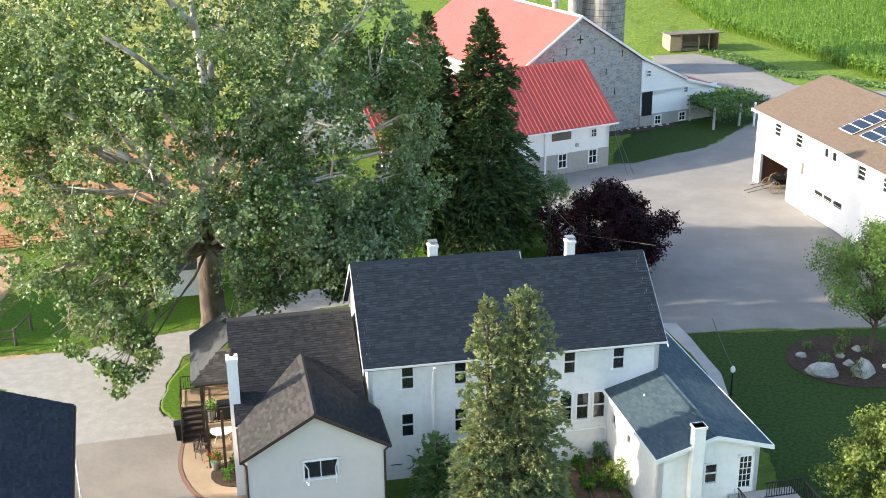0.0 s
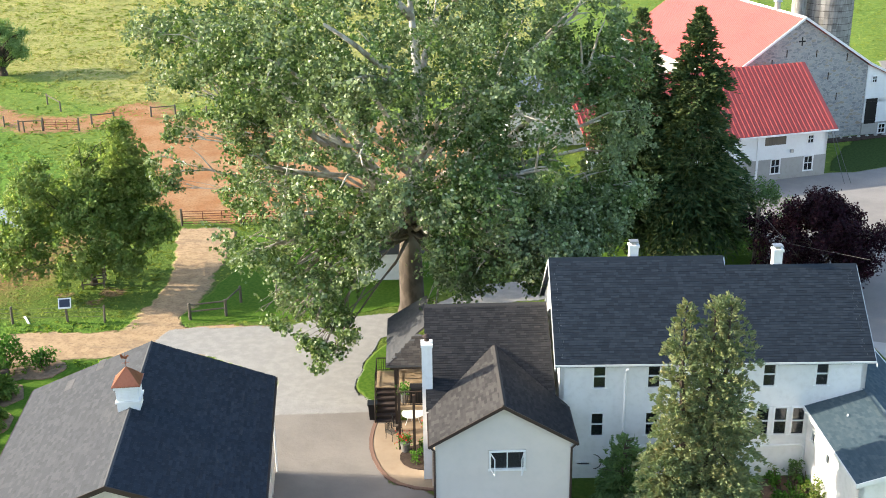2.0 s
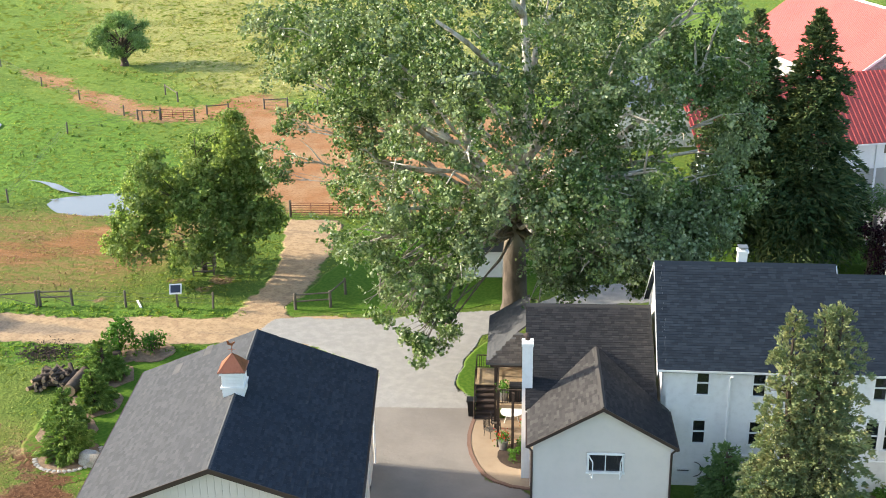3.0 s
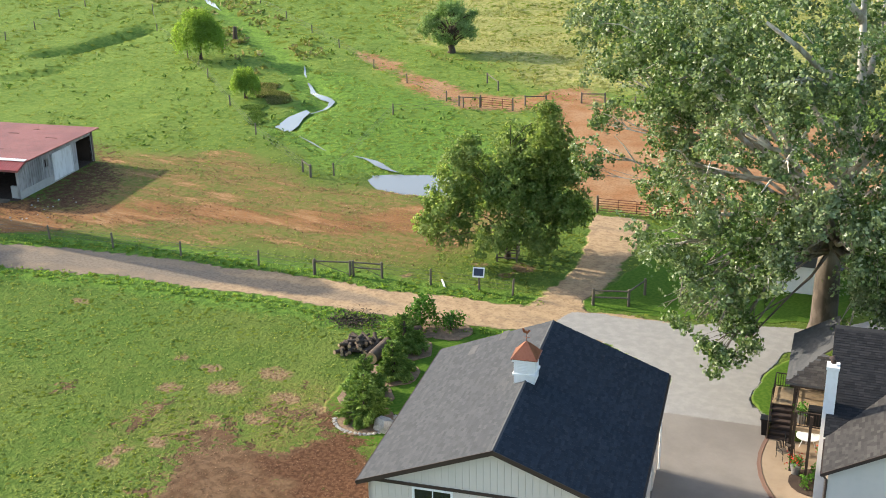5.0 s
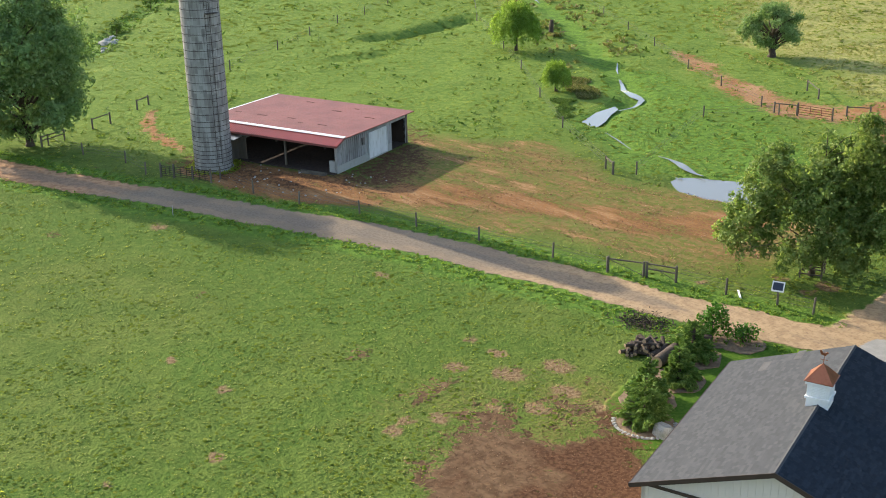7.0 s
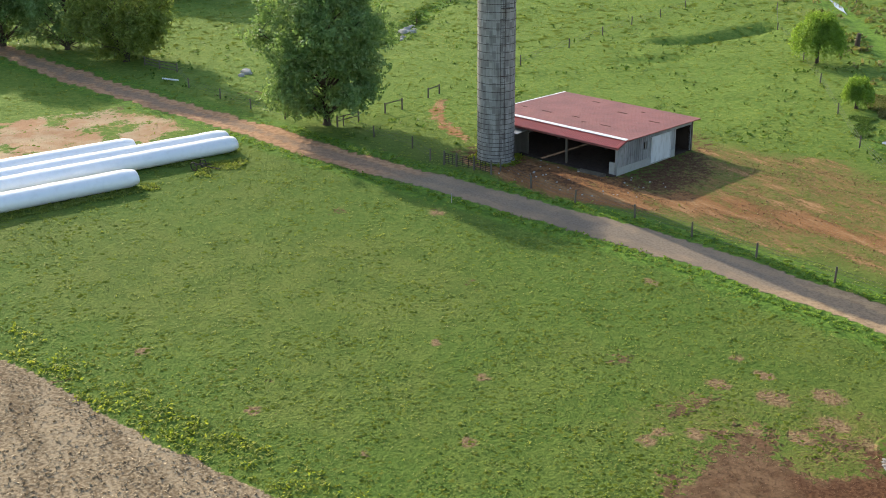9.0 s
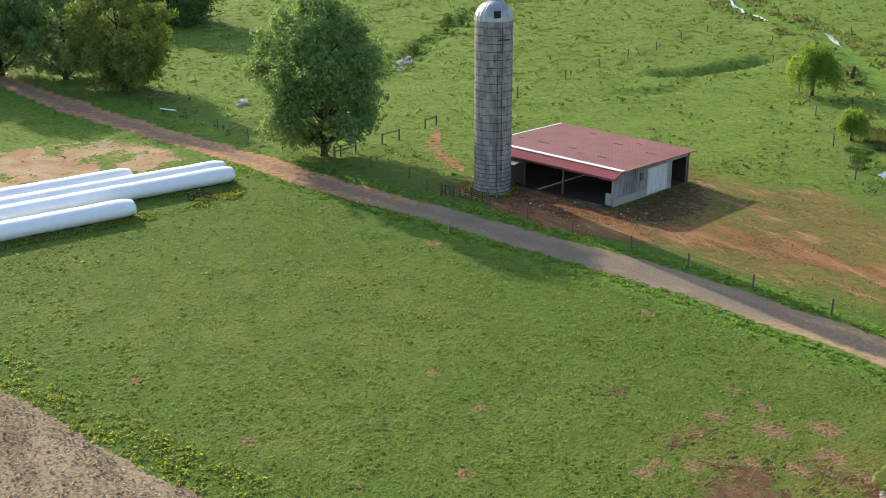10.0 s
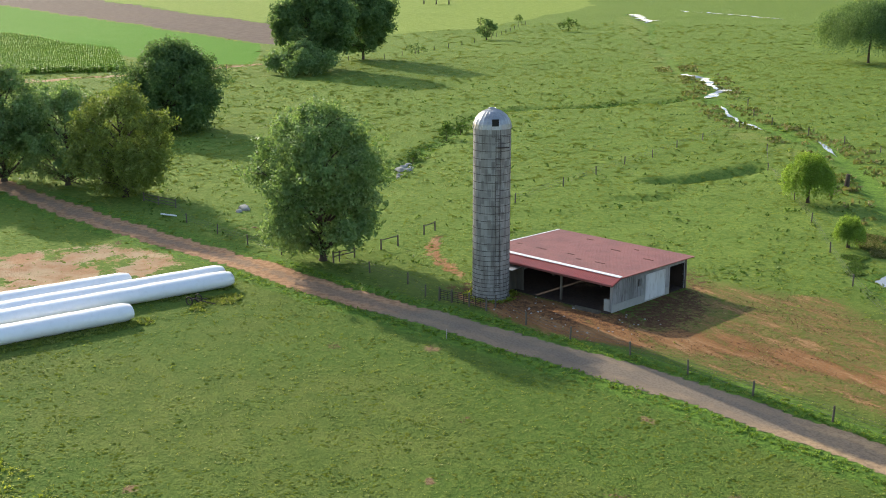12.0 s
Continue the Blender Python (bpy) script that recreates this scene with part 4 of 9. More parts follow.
part("wall", wall_shape(0, L, -0.5, HE, front), M_STUCCO, house)
part("wall", wall_shape(0, D1, -0.5, HE, [(3.5, 4.2, 4.3, 5.6)]), M_STUCCO, house, m=side(0, D1, -90))
part("wall", wall_shape(0, D2, -0.5, HE, [(3.4, 4.1, 4.4, 5.7)]), M_STUCCO, house, m=side(L, 0, 90))
part("wall", wall_shape(0, L, -0.5, HE), M_STUCCO, house, m=side(L, D2, 180))
for i, (x0, x1, z0, z1) in enumerate(front):
    if i < 10:
        window(house, Matrix(), x0, x1, z0, z1, blind=i in (0, 2, 7))
    else:
        window(house, Matrix(), x0, x1, z0, z1, rows=1)
window(house, side(0, D1, -90), 3.5, 4.2, 4.3, 5.6)
window(house, side(L, 0, 90), 3.4, 4.1, 4.4, 5.7)
part("floor", Shape().box(0.3, 0.3, 3.6, L - 0.3, D2 - 0.3, 3.75), M_INSIDE, house)
S1 = 0.852
for nm, x0, x1, dep, ov0, ov1 in (("left", 0.0, SPLIT, D1, 0.25, 0.0), ("right", SPLIT, L, D2, 0.0, 0.3)):
    rz = HE + S1 * dep / 2
    part("gable", Shape().prism([(0, HE), (dep, HE), (dep / 2, rz)], 0, 0.25), M_STUCCO, house, m=side(x0, dep, -90) if nm == "left" else side(L, 0, 90))
    e = 0.25
    part("roof", Shape().slab([(x0 - ov0, -e, HE - S1 * e), (x1 + ov1, -e, HE - S1 * e), (x1 + ov1, dep / 2, rz), (x0 - ov0, dep / 2, rz)], 0.16)
         .slab([(x1 + ov1, dep + e, HE - S1 * e), (x0 - ov0, dep + e, HE - S1 * e), (x0 - ov0, dep / 2, rz), (x1 + ov1, dep / 2, rz)], 0.16), M_SHINGLE, house)
    run = math.hypot(dep / 2 + e, S1 * (dep / 2 + e))
    part("shingles", shingle_shape((x0 - ov0, -e, HE - S1 * e + 0.012), (1, 0, 0), (0, 1, S1), x1 + ov1 - x0 + ov0, run, seed=3 + int(x0)), M_SHINGLE, house, kind="stuff")
    part("ridge_cap", Shape().prism([(-0.16, -0.14), (0.16, -0.14), (0.0, 0.045)], x0 - ov0, x1 + ov1), M_SHINGLE, house, m=Matrix.Translation((0, dep / 2, rz + 0.02)) @ pose(0, 0, 0, 0, 0, -90))
part("gable", Shape().prism([(D2 / 2 - 0.05, HE + S1 * D2 / 2 - 0.2), (D1 / 2 + 0.9, HE + S1 * D1 / 2 - 1.1), (D1 / 2, HE + S1 * D1 / 2 - 0.03)], 0, 0.06), M_STUCCO, house, m=side(SPLIT + 0.07, 0, 90))
EZ = HE - S1 * 0.25
fascia = Shape().box(-0.25, -0.29, EZ - 0.10, L + 0.3, -0.255, EZ - 0.01).box(-0.25, -0.255, EZ - 0.14, L + 0.3, 0.0, EZ - 0.11)
part("fascia", fascia, M_WHITE, house)
for x, dep in ((-0.29, D1), (L + 0.30, D2)):
    rz = HE + S1 * dep / 2
    part("bargeboard", Shape().prism([(-0.40, HE - S1 * 0.4 - 0.16), (dep / 2, rz - 0.18), (dep / 2, rz - 0.02), (-0.40, HE - S1 * 0.4 - 0.02)], 0, 0.03)
         .prism([(dep + 0.40, HE - S1 * 0.4 - 0.16), (dep + 0.40, HE - S1 * 0.4 - 0.02), (dep / 2, rz - 0.02), (dep / 2, rz - 0.18)], 0, 0.03), M_WHITE, house, m=Matrix.Translation((x + 0.04, 0, 0)) @ side(0, 0, 90))
part("downspout", Shape().tube([(3.28, -0.45, HE - 0.4), (3.28, -0.10, HE - 0.75), (3.28, -0.10, 2.05), (3.38, -0.10, 1.9), (8.0, -0.10, 1.8)], [0.065] * 5), M_WHITE, house)
part("downspout", Shape().tube([(9.0, -0.09, 1.75), (12.3, -0.09, 1.85), (12.45, -0.09, 1.7), (12.45, -0.09, 1.0)], [0.06] * 4), M_WHITE, house)
for cx, cy, cz in ((4.2, D1 / 2 + 0.5, 11.0), (11.5, D2 / 2 + 0.3, 10.9)):
    ch = part("chimney", Shape().box(cx - 0.23, cy - 0.23, 8.4, cx + 0.23, cy + 0.23, cz - 0.12).box(cx - 0.28, cy - 0.28, cz - 0.12, cx + 0.28, cy + 0.28, cz), M_WHITE, house)
    part("cap", Shape().box(cx - 0.12, cy - 0.12, cz, cx + 0.12, cy + 0.12, cz + 0.14).box(cx - 0.24, cy - 0.24, cz + 0.14, cx + 0.24, cy + 0.24, cz + 0.19), M_STEEL, ch)

# siding wing with its cross gable
wing = thing("house_wing", pose(-3.93, 50.8, 0, 0, 0, A12), "cream clapboard house wing with gable, porch and white chimney", "house wing")
WR, WZ, WE = 4.75, 7.85, 4.65
SL = 0.6
part("wall", wall_shape(-6.2, -0.02, -0.5, WE - 0.05, thick=0.2), M_SIDING, wing, m=Matrix.Translation((0, -0.35, 0)))
part("wall", wall_shape(0, 10.2, -0.5, WE - 0.05, [(4.2, 5.3, 1.7, 3.7), (7.2, 8.3, 2.2, 3.6)], thick=0.2), M_SIDING, wing, m=side(-6.2, 9.85, -90))
part("gable", Shape().prism([(0, WE - 0.05), (10.2, WE - 0.05), (5.1, WZ - 0.12)], 0, 0.2), M_SIDING, wing, m=side(-6.2, 9.85, -90))
part("roof", Shape().slab([(-6.45, -0.6, WZ - SL * 5.35), (0, -0.6, WZ - SL * 5.35), (0, WR, WZ), (-6.45, WR, WZ)], 0.15)
     .slab([(0, 10.1, WZ - SL * 5.35), (-6.45, 10.1, WZ - SL * 5.35), (-6.45, WR, WZ), (0, WR, WZ)], 0.15), M_SHINGLE_BROWN, wing)
gr, gzr, gze, gf = -2.9, 6.55, 4.6, -3.6
gs = (gzr - gze) / 3.35


def wing_keep(x, d):
    y = -0.6 + d / math.hypot(1, SL)
    top = gzr - gs * abs(x - 6.45 - gr)
    return WZ - SL * (WR - y) > top - 0.05


# Main slope coloured darker for the shade lying on it.
part("shingles", shingle_shape((-6.45, -0.6, WZ - SL * 5.35 + 0.012), (1, 0, 0), (0, 1, SL), 6.45, 5.35 * math.hypot(1, SL), keep=wing_keep, seed=9), M_SHINGLE_SHADE, wing, kind="stuff")
for sgn in (-1, 1):
    eave = gr + sgn * 3.45
    ez = gzr - gs * 3.45
    pts = [(eave, gf - 0.35, ez), (gr, gf - 0.35, gzr), (gr, 2.4, gzr), (eave, -0.3, ez)]
    part("roof", Shape().slab(pts if sgn < 0 else pts[::-1], 0.14), M_SHINGLE_BROWN, wing)

    def wing_side(x, d, sgn=sgn):
        y = gf - 0.35 + x
        lx = 3.45 - d / math.hypot(1, gs)
        return gzr - gs * lx > WZ - SL * (WR - y) - 0.05 or y < -0.6

    # Only the sunward slope keeps the lighter shingle; the other's shade is coloured in.
    part("shingles", shingle_shape((eave, gf - 0.35, ez + 0.012), (0, 1, 0), (-sgn, 0, gs), 7.2, 3.45 * math.hypot(1, gs), keep=wing_side, seed=20 + sgn), M_SHINGLE_BROWN if sgn < 0 else M_SHINGLE_SHADE, wing, kind="stuff")
part("ridge_cap", Shape().prism([(-0.15, -0.09), (0.15, -0.09), (0.0, 0.05)], gf - 0.36, 2.4), M_SHINGLE_BROWN, wing, m=Matrix.Translation((gr, 0, gzr + 0.02)))
part("ridge_cap", Shape().prism([(-0.15, -0.09), (0.15, -0.09), (0.0, 0.05)], -6.45, 0), M_SHINGLE_BROWN, wing, m=Matrix.Translation((0, WR, WZ + 0.02)) @ pose(0, 0, 0, 0, 0, -90))
gl, gw = gr - 3.2, 6.4
part("wall", wall_shape(0, gw, -0.5, gze - 0.06, [(2.6, 4.2, 3.0, 3.95)], 0.2), M_SIDING, wing, m=Matrix.Translation((gl, gf, 0)))
part("gable", gable_shape(gw, gze - 0.06, gzr - 0.2, 0.2), M_SIDING, wing, m=Matrix.Translation((gl, gf, 0)))
part("wall", wall_shape(0, 3.4, -0.5, gze - 0.1, thick=0.2), M_TANWOOD, wing, "tan painted side wall", m=side(gl, gf + 3.4, -90))
part("wall", wall_shape(0, 3.6, -0.5, gze - 0.1, thick=0.2), M_SIDING, wing, m=side(gl + gw, gf, 90))
boards = Shape()
for k in range(int((gzr + 0.5) / 0.125)):
    z = -0.5 + k * 0.125
    half = gw / 2 if z < gze - 0.1 else max(0.0, (gzr - 0.28 - z) / gs)
    spans = [(gw / 2 - min(half, gw / 2), gw / 2 + min(half, gw / 2))]
    if 2.87 < z < 4.01:
        spans = [(0, 2.52), (4.28, gw)]
    for a, c in spans:
        if c - a > 0.1:
            boards.poly([(a, -0.034, z), (c, -0.034, z), (c, -0.004, z + 0.123), (a, -0.004, z + 0.123)])
            boards.poly([(a, -0.002, z), (c, -0.002, z), (c, -0.034, z), (a, -0.034, z)])
part("clapboard_face", boards, M_SIDING, wing, m=Matrix.Translation((gl, gf, 0)), kind="stuff")
casement = window(wing, Matrix.Translation((gl, gf - 0.02, 0)), 2.6, 4.2, 3.0, 3.95, rows=1, cols=2, label="white casement window with both sashes open")
for hx, turn in ((2.6, -75), (4.2, -105)):
    sash = Shape().box(0, -0.02, 0, 0.05, 0.02, 0.9).box(0.62, -0.02, 0, 0.67, 0.02, 0.9).box(0, -0.02, 0, 0.67, 0.02, 0.05).box(0, -0.02, 0.85, 0.67, 0.02, 0.9)
    part("sash", sash, M_WHITE, casement, "open window sash", m=pose(hx, -0.04, 3.03, 0, 0, turn))
for sgn in (-1, 1):
    e = gr + sgn * 3.47
    ez = gzr - gs * 3.47
    part("bargeboard", Shape().prism([(e, ez - 0.16), (gr, gzr - 0.17), (gr, gzr + 0.02), (e, ez + 0.02)], gf - 0.40, gf - 0.355), M_BROWNTRIM, wing)
    part("gutter", Shape().box(e - 0.06, gf - 0.4, ez - 0.12, e + 0.06, -0.8 if sgn < 0 else -0.4, ez - 0.01), M_BROWNTRIM, wing)
    part("downspout", Shape().tube([(e - sgn * 0.05, gf - 0.3, ez - 0.1), (e - sgn * 0.24, gf - 0.06, ez - 0.45), (e - sgn * 0.24, gf - 0.06, -0.3)], [0.055] * 3), M_BROWNTRIM, wing)
ch = part("chimney", Shape().box(-6.62, 0.35, -0.3, -6.1, 0.95, 7.6).box(-6.655, 0.315, 7.52, -6.065, 0.985, 7.66), M_STUCCO, wing, "slim white stucco chimney against the wing")
part("cap", Shape().tube([(-6.36, 0.65, 7.76), (-6.36, 0.65, 8.0)], [0.13, 0.13], 12).tube([(-6.36, 0.65, 8.0), (-6.36, 0.65, 8.12)], [0.24, 0.05], 12), M_DARKSTEEL, ch)

# porch on the end of the wing
PZ, LZ = 2.55, 1.25
part("deck", Shape().box(-7.95, 3.5, PZ - 0.2, -6.22, 8.0, PZ).box(-8.0, 8.0, LZ - 0.2, -6.22, 11.2, LZ), M_TANWOOD, wing, "tan porch floor boards")
part("porch_roof", Shape().slab([(-8.55, 5.2, 4.15), (-6.2, 5.2, 4.15), (-6.2, 6.6, 5.2), (-6.9, 6.9, 5.25)], 0.12).slab([(-8.55, 11.4, 4.15), (-8.55, 5.2, 4.15), (-6.9, 6.9, 5.25), (-6.2, 7.5, 5.6), (-6.2, 11.4, 5.6)], 0.12), M_SHINGLE_GREY, wing)
part("shingles", shingle_shape((-8.55, 5.2, 4.165), (1, 0, 0), (0, 1.4, 1.05), 2.35, 1.75, keep=lambda x, d: x > d * 0.95, seed=31), M_SHINGLE_BROWN, wing, kind="stuff")
part("shingles", shingle_shape((-8.55, 5.2, 4.165), (0, 1, 0), (2.35, 0, 1.45), 6.2, 2.7, keep=lambda x, d: x > d * 0.9, seed=32), M_SHINGLE_GREY, wing, kind="stuff")
part("porch_beam", Shape().box(-8.35, 5.35, 3.85, -8.2, 11.2, 4.05).box(-8.35, 5.35, 3.85, -6.2, 5.5, 4.05), M_DARKWOOD, wing)
post_mesh = Shape().box(-0.07, -0.07, 0, 0.07, 0.07, 1).mesh("porch_post", M_DARKWOOD)
for x, y, z0, z1 in ((-8.05, 5.4, -0.1, 3.9), (-8.05, 8.4, -0.1, 3.9), (-8.05, 11.1, -0.1, 3.9), (-7.86, 3.42, -0.2, PZ + 0.95), (-7.08, 2.75, -0.2, 3.68), (-8.05, 6.9, PZ, 3.9)):
    part("porch_post", post_mesh, M_DARKWOOD, wing, m=Matrix.Translation((x, y, z0)) @ Matrix.Diagonal((1, 1, z1 - z0, 1)))


def railing(parent, m, length, z, h=0.9, mat=None):
    mat = mat or M_DARKWOOD
    part("handrail", Shape().box(0, -0.03, z + h - 0.05, length, 0.03, z + h), mat, parent, m=m)
    part("bottom_rail", Shape().box(0, -0.02, z + 0.08, length, 0.02, z + 0.12), mat, parent, m=m)
    me = Shape().box(-0.014, -0.014, z + 0.1, 0.014, 0.014, z + h - 0.04).mesh("baluster", mat)
    for k in range(1, int(length / 0.13)):
        part("baluster", me, mat, parent, m=m @ Matrix.Translation((k * 0.13, 0, 0)))


railing(wing, side(-7.9, 3.55, 0), 1.6, PZ)
railing(wing, side(-7.9, 3.55, 90), 4.3, PZ)
railing(wing, side(-9.25, 10.3, 0), 1.3, LZ)
railing(wing, side(-9.25, 8.4, 90), 1.9, LZ)
part("deck", Shape().box(-9.3, 8.3, LZ - 0.2, -8.0, 10.4, LZ), M_TANWOOD, wing, "tan stair landing")
for k in range(6):
    z = LZ - (k + 1) * 0.19
    # Treads coloured lighter, as lit tops, over dark risers that carry the shade.
    part("step", Shape().box(-9.25, 8.3 - (k + 1) * 0.32, z - 0.05, -7.95, 8.3 - k * 0.32 + 0.03, z), M_TREAD, wing)
    part("riser", Shape().box(-9.22, 8.3 - k * 0.32 - 0.02, z, -7.98, 8.3 - k * 0.32, z + 0.14), M_DARKWOOD, wing)
for x in (-9.3, -7.98):
    part("stringer", Shape().prism([(8.35, LZ), (8.35, LZ - 0.35), (6.3, -0.05), (6.3, 0.25)], x, x + 0.05), M_DARKWOOD, wing, m=side(0, 0, 90) @ Matrix.Diagonal((1, -1, 1, 1)))
    part("handrail", Shape().tube([(x + 0.02, 8.3, LZ + 0.9), (x + 0.02, 6.4, 1.0), (x + 0.02, 6.4, 0.0)], [0.03] * 3), M_DARKWOOD, wing)

# low annex
annex = thing("house_annex", pose(-3.93, 50.8, 0, 0, 0, A12), "low white stucco annex with weathered grey roof and french door", "annex")
ax0, ax1, ay0, ay1, aez, arz = 12.65, 18.25, -7.0, 7.4, 4.05, 4.9
aw = ax1 - ax0
awin = [(2.62 + 0.35, 3.35 + 0.35, 2.0, 3.1)]
part("wall", wall_shape(0, aw - 0.5, -0.5, aez, [(2.35, 2.98, 2.2, 3.25), (4.05, 4.8, 1.55, 3.5)]), M_STUCCO, annex, m=Matrix.Translation((ax0 + 0.1, ay0, 0)))
part("gable", Shape().prism([(0, aez), (aw - 0.5, aez), (aw / 2, arz - 0.08)], 0, 0.25), M_STUCCO, annex, m=Matrix.Translation((ax0 + 0.1, ay0, 0)))
part("wall", wall_shape(0, 7.0, -0.5, aez, [(0.9, 1.35, 2.5, 3.1), (3.0, 3.45, 2.5, 3.1)]), M_STUCCO, annex, m=side(ax0 + 0.1, 0, -90))
part("wall", wall_shape(0, 14.2, -0.5, aez, [(3, 3.8, 2.0, 3.2), (9, 9.8, 2.0, 3.2)]), M_STUCCO, annex, m=side(ax1 - 0.4, ay0, 90))
part("wall", wall_shape(0, 3.4, -0.5, aez + 0.3), M_STUCCO, annex, m=side(ax1 - 0.4, ay1 - 0.2, 180))
window(annex, Matrix.Translation((ax0 + 0.1, ay0, 0)), 2.35, 2.98, 2.2, 3.25)
for a in (0.9, 3.0):
    window(annex, side(ax0 + 0.1, 0, -90), a, a + 0.45, 2.5, 3.1, rows=1)
for a in (3, 9):
    window(annex, side(ax1 - 0.4, ay0, 90), a, a + 0.8, 2.0, 3.2)
dm = Matrix.Translation((ax0 + 0.1 - 0.5, ay0, 0))
door = part("door", Shape().box(4.48, -0.03, 1.5, 4.62, 0.1, 3.57).box(5.23, -0.03, 1.5, 5.37, 0.1, 3.57).box(4.48, -0.03, 3.43, 5.37, 0.1, 3.57).box(4.48, -0.05, 1.5, 5.37, 0.1, 1.75), M_WHITE, annex, "white french door with fifteen panes", m=dm)
bars = Shape()
for k in range(1, 3):
    bars.box(4.62 + k * 0.203 - 0.012, 0.0, 1.75, 4.62 + k * 0.203 + 0.012, 0.05, 3.43)
for k in range(1, 5):
    bars.box(4.62, 0.0, 1.75 + k * 0.336 - 0.012, 5.23, 0.05, 1.75 + k * 0.336 + 0.012)
part("glazing_bars", bars, M_WHITE, door)
part("pane", Shape().box(4.62, 0.03, 1.75, 5.23, 0.036, 3.43), M_GLASS, door)
mid = (ax0 + ax1) / 2
asl = (arz - aez) / (aw / 2)
part("roof", Shape().slab([(ax0 - 0.15, ay0 - 0.3, aez - asl * 0.15), (mid, ay0 - 0.3, arz), (mid, 0, arz), (ax0 - 0.15, 0, aez - asl * 0.15)], 0.13)
     .slab([(mid, ay0 - 0.3, arz), (ax1 + 0.1, ay0 - 0.3, aez - asl * 0.1), (ax1 + 0.1, ay1, aez - asl * 0.1), (mid, ay1, arz)], 0.13), M_SHINGLE_OLD, annex)
part("shingles", shingle_shape((ax0 - 0.15, ay0 - 0.3, aez - asl * 0.15 + 0.012), (0, 1, 0), (1, 0, asl), 7.5, 3.25, seed=41), M_SHINGLE_OLD, annex, kind="stuff")
part("shingles", shingle_shape((ax1 + 0.1, ay0 - 0.3, aez - asl * 0.1 + 0.012), (0, 1, 0), (-1, 0, asl), 14.4, 3.2, seed=42), M_SHINGLE_OLD, annex, kind="stuff")
part("fascia", Shape().box(ax1 + 0.1, ay0 - 0.32, aez - 0.22, ax1 + 0.16, ay1, aez).box(ax0 - 0.2, ay0 - 0.32, aez - 0.24, ax0 - 0.15, 0, aez - 0.04), M_WHITE, annex)
part("bargeboard", Shape().prism([(ax0 - 0.2, aez - 0.24), (mid, arz - 0.17), (ax1 + 0.16, aez - 0.22), (ax1 + 0.16, aez), (mid, arz + 0.02), (ax0 - 0.2, aez - 0.03)], ay0 - 0.35, ay0 - 0.3), M_WHITE, annex)
part("chimney", Shape().box(mid - 1.25, ay0 - 0.5, -0.4, mid - 0.68, ay0 - 0.05, 5.6).box(mid - 1.30, ay0 - 0.55, 5.48, mid - 0.63, ay0 - 0.0, 5.6), M_STUCCO, annex)
part("vent_pipe", Shape().rod((ax0 + 1.3, -2.0, 4.1), (ax0 + 1.3, -2.0, 4.55), 0.05, 8), M_WHITE, annex)
board_me = Shape().box(0, 0, 0, 0.14, 3.14, 0.04).mesh("deck_board", M_CONCRETE)
for k in range(22):
    part("deck_board", board_me, M_CONCRETE, annex, m=Matrix.Translation((3.7 + ax0 + k * 0.15, ay0 - 3.2, 1.42)))
part("deck_base", Shape().box(3.7 + ax0, ay0 - 3.2, -0.3, 3.7 + ax0 + 3.28, ay0 - 0.08, 1.41), M_GREYWOOD, annex)
railing(annex, side(ax0 + 3.75, ay0 - 0.9, -90), 2.2, 1.46, mat=M_BLACK)
railing(annex, side(ax0 + 5.2, ay0 - 0.8, 0), 2.0, 1.46, mat=M_BLACK)
railing(annex, side(ax0 + 7.1, ay0 - 3.0, 90), 2.2, 1.46, mat=M_BLACK)

# ---------------- garage with cupola ----------------
garage = thing("garage", pose(-25.9, 33.76, 0, 0, 0, 16.0), "cream board-and-batten garage with dark shingle roof and cupola", "garage")
GW, GL, GE, GR_ = 11.93, 13.18, 5.36, 7.67
gsl = (GR_ - GE) / (GW / 2)
part("wall", wall_shape(0.35, GW - 0.35, -0.5, GE - 0.05, [(2.4, 4.07, 4.3, 5.13), (5.5, 8.3, 0, 3.0)], 0.2), M_SIDING, garage, m=Matrix.Translation((0, 0.4, 0)))
part("gable", Shape().prism([(0.35, GE - 0.05), (GW - 0.35, GE - 0.05), (GW / 2, GR_ - 0.2)], 0, 0.2), M_SIDING, garage, m=Matrix.Translation((0, 0.4, 0)))
part("wall", wall_shape(0.35, GW - 0.35, -0.5, GE - 0.05, thick=0.2), M_SIDING, garage, m=side(GW, GL - 0.4, 180))
part("gable", Shape().prism([(0.35, GE - 0.05), (GW - 0.35, GE - 0.05), (GW / 2, GR_ - 0.2)], 0, 0.2), M_SIDING, garage, m=side(GW, GL - 0.4, 180))
part("wall", wall_shape(0.4, GL - 0.4, -0.5, GE - 0.05, thick=0.2), M_SIDING, garage, m=side(0.35, GL, -90))
part("wall", wall_shape(0.4, GL - 0.4, -0.5, GE - 0.05, [(1.85, 4.45, 0, 2.6), (5.4, 8.0, 0, 2.6), (9.8, 10.7, 0, 2.1)], 0.2), M_SIDING, garage, m=side(GW - 0.35, 0, 90))
for a, c, h in ((1.85, 4.45, 2.6), (5.4, 8.0, 2.6), (9.8, 10.7, 2.1)):
    part("door", Shape().box(a, 0.08, 0, c, 0.13, h).box(a, 0.05, h * 0.5 - 0.02, c, 0.08, h * 0.5 + 0.02).box(a, 0.05, h * 0.75 - 0.02, c, 0.08, h * 0.75 + 0.02), M_WHITE, garage, m=side(GW - 0.35, 0, 90))
part("door", Shape().box(5.5, 0.48, 0, 8.3, 0.54, 3.0), M_WHITE, garage)
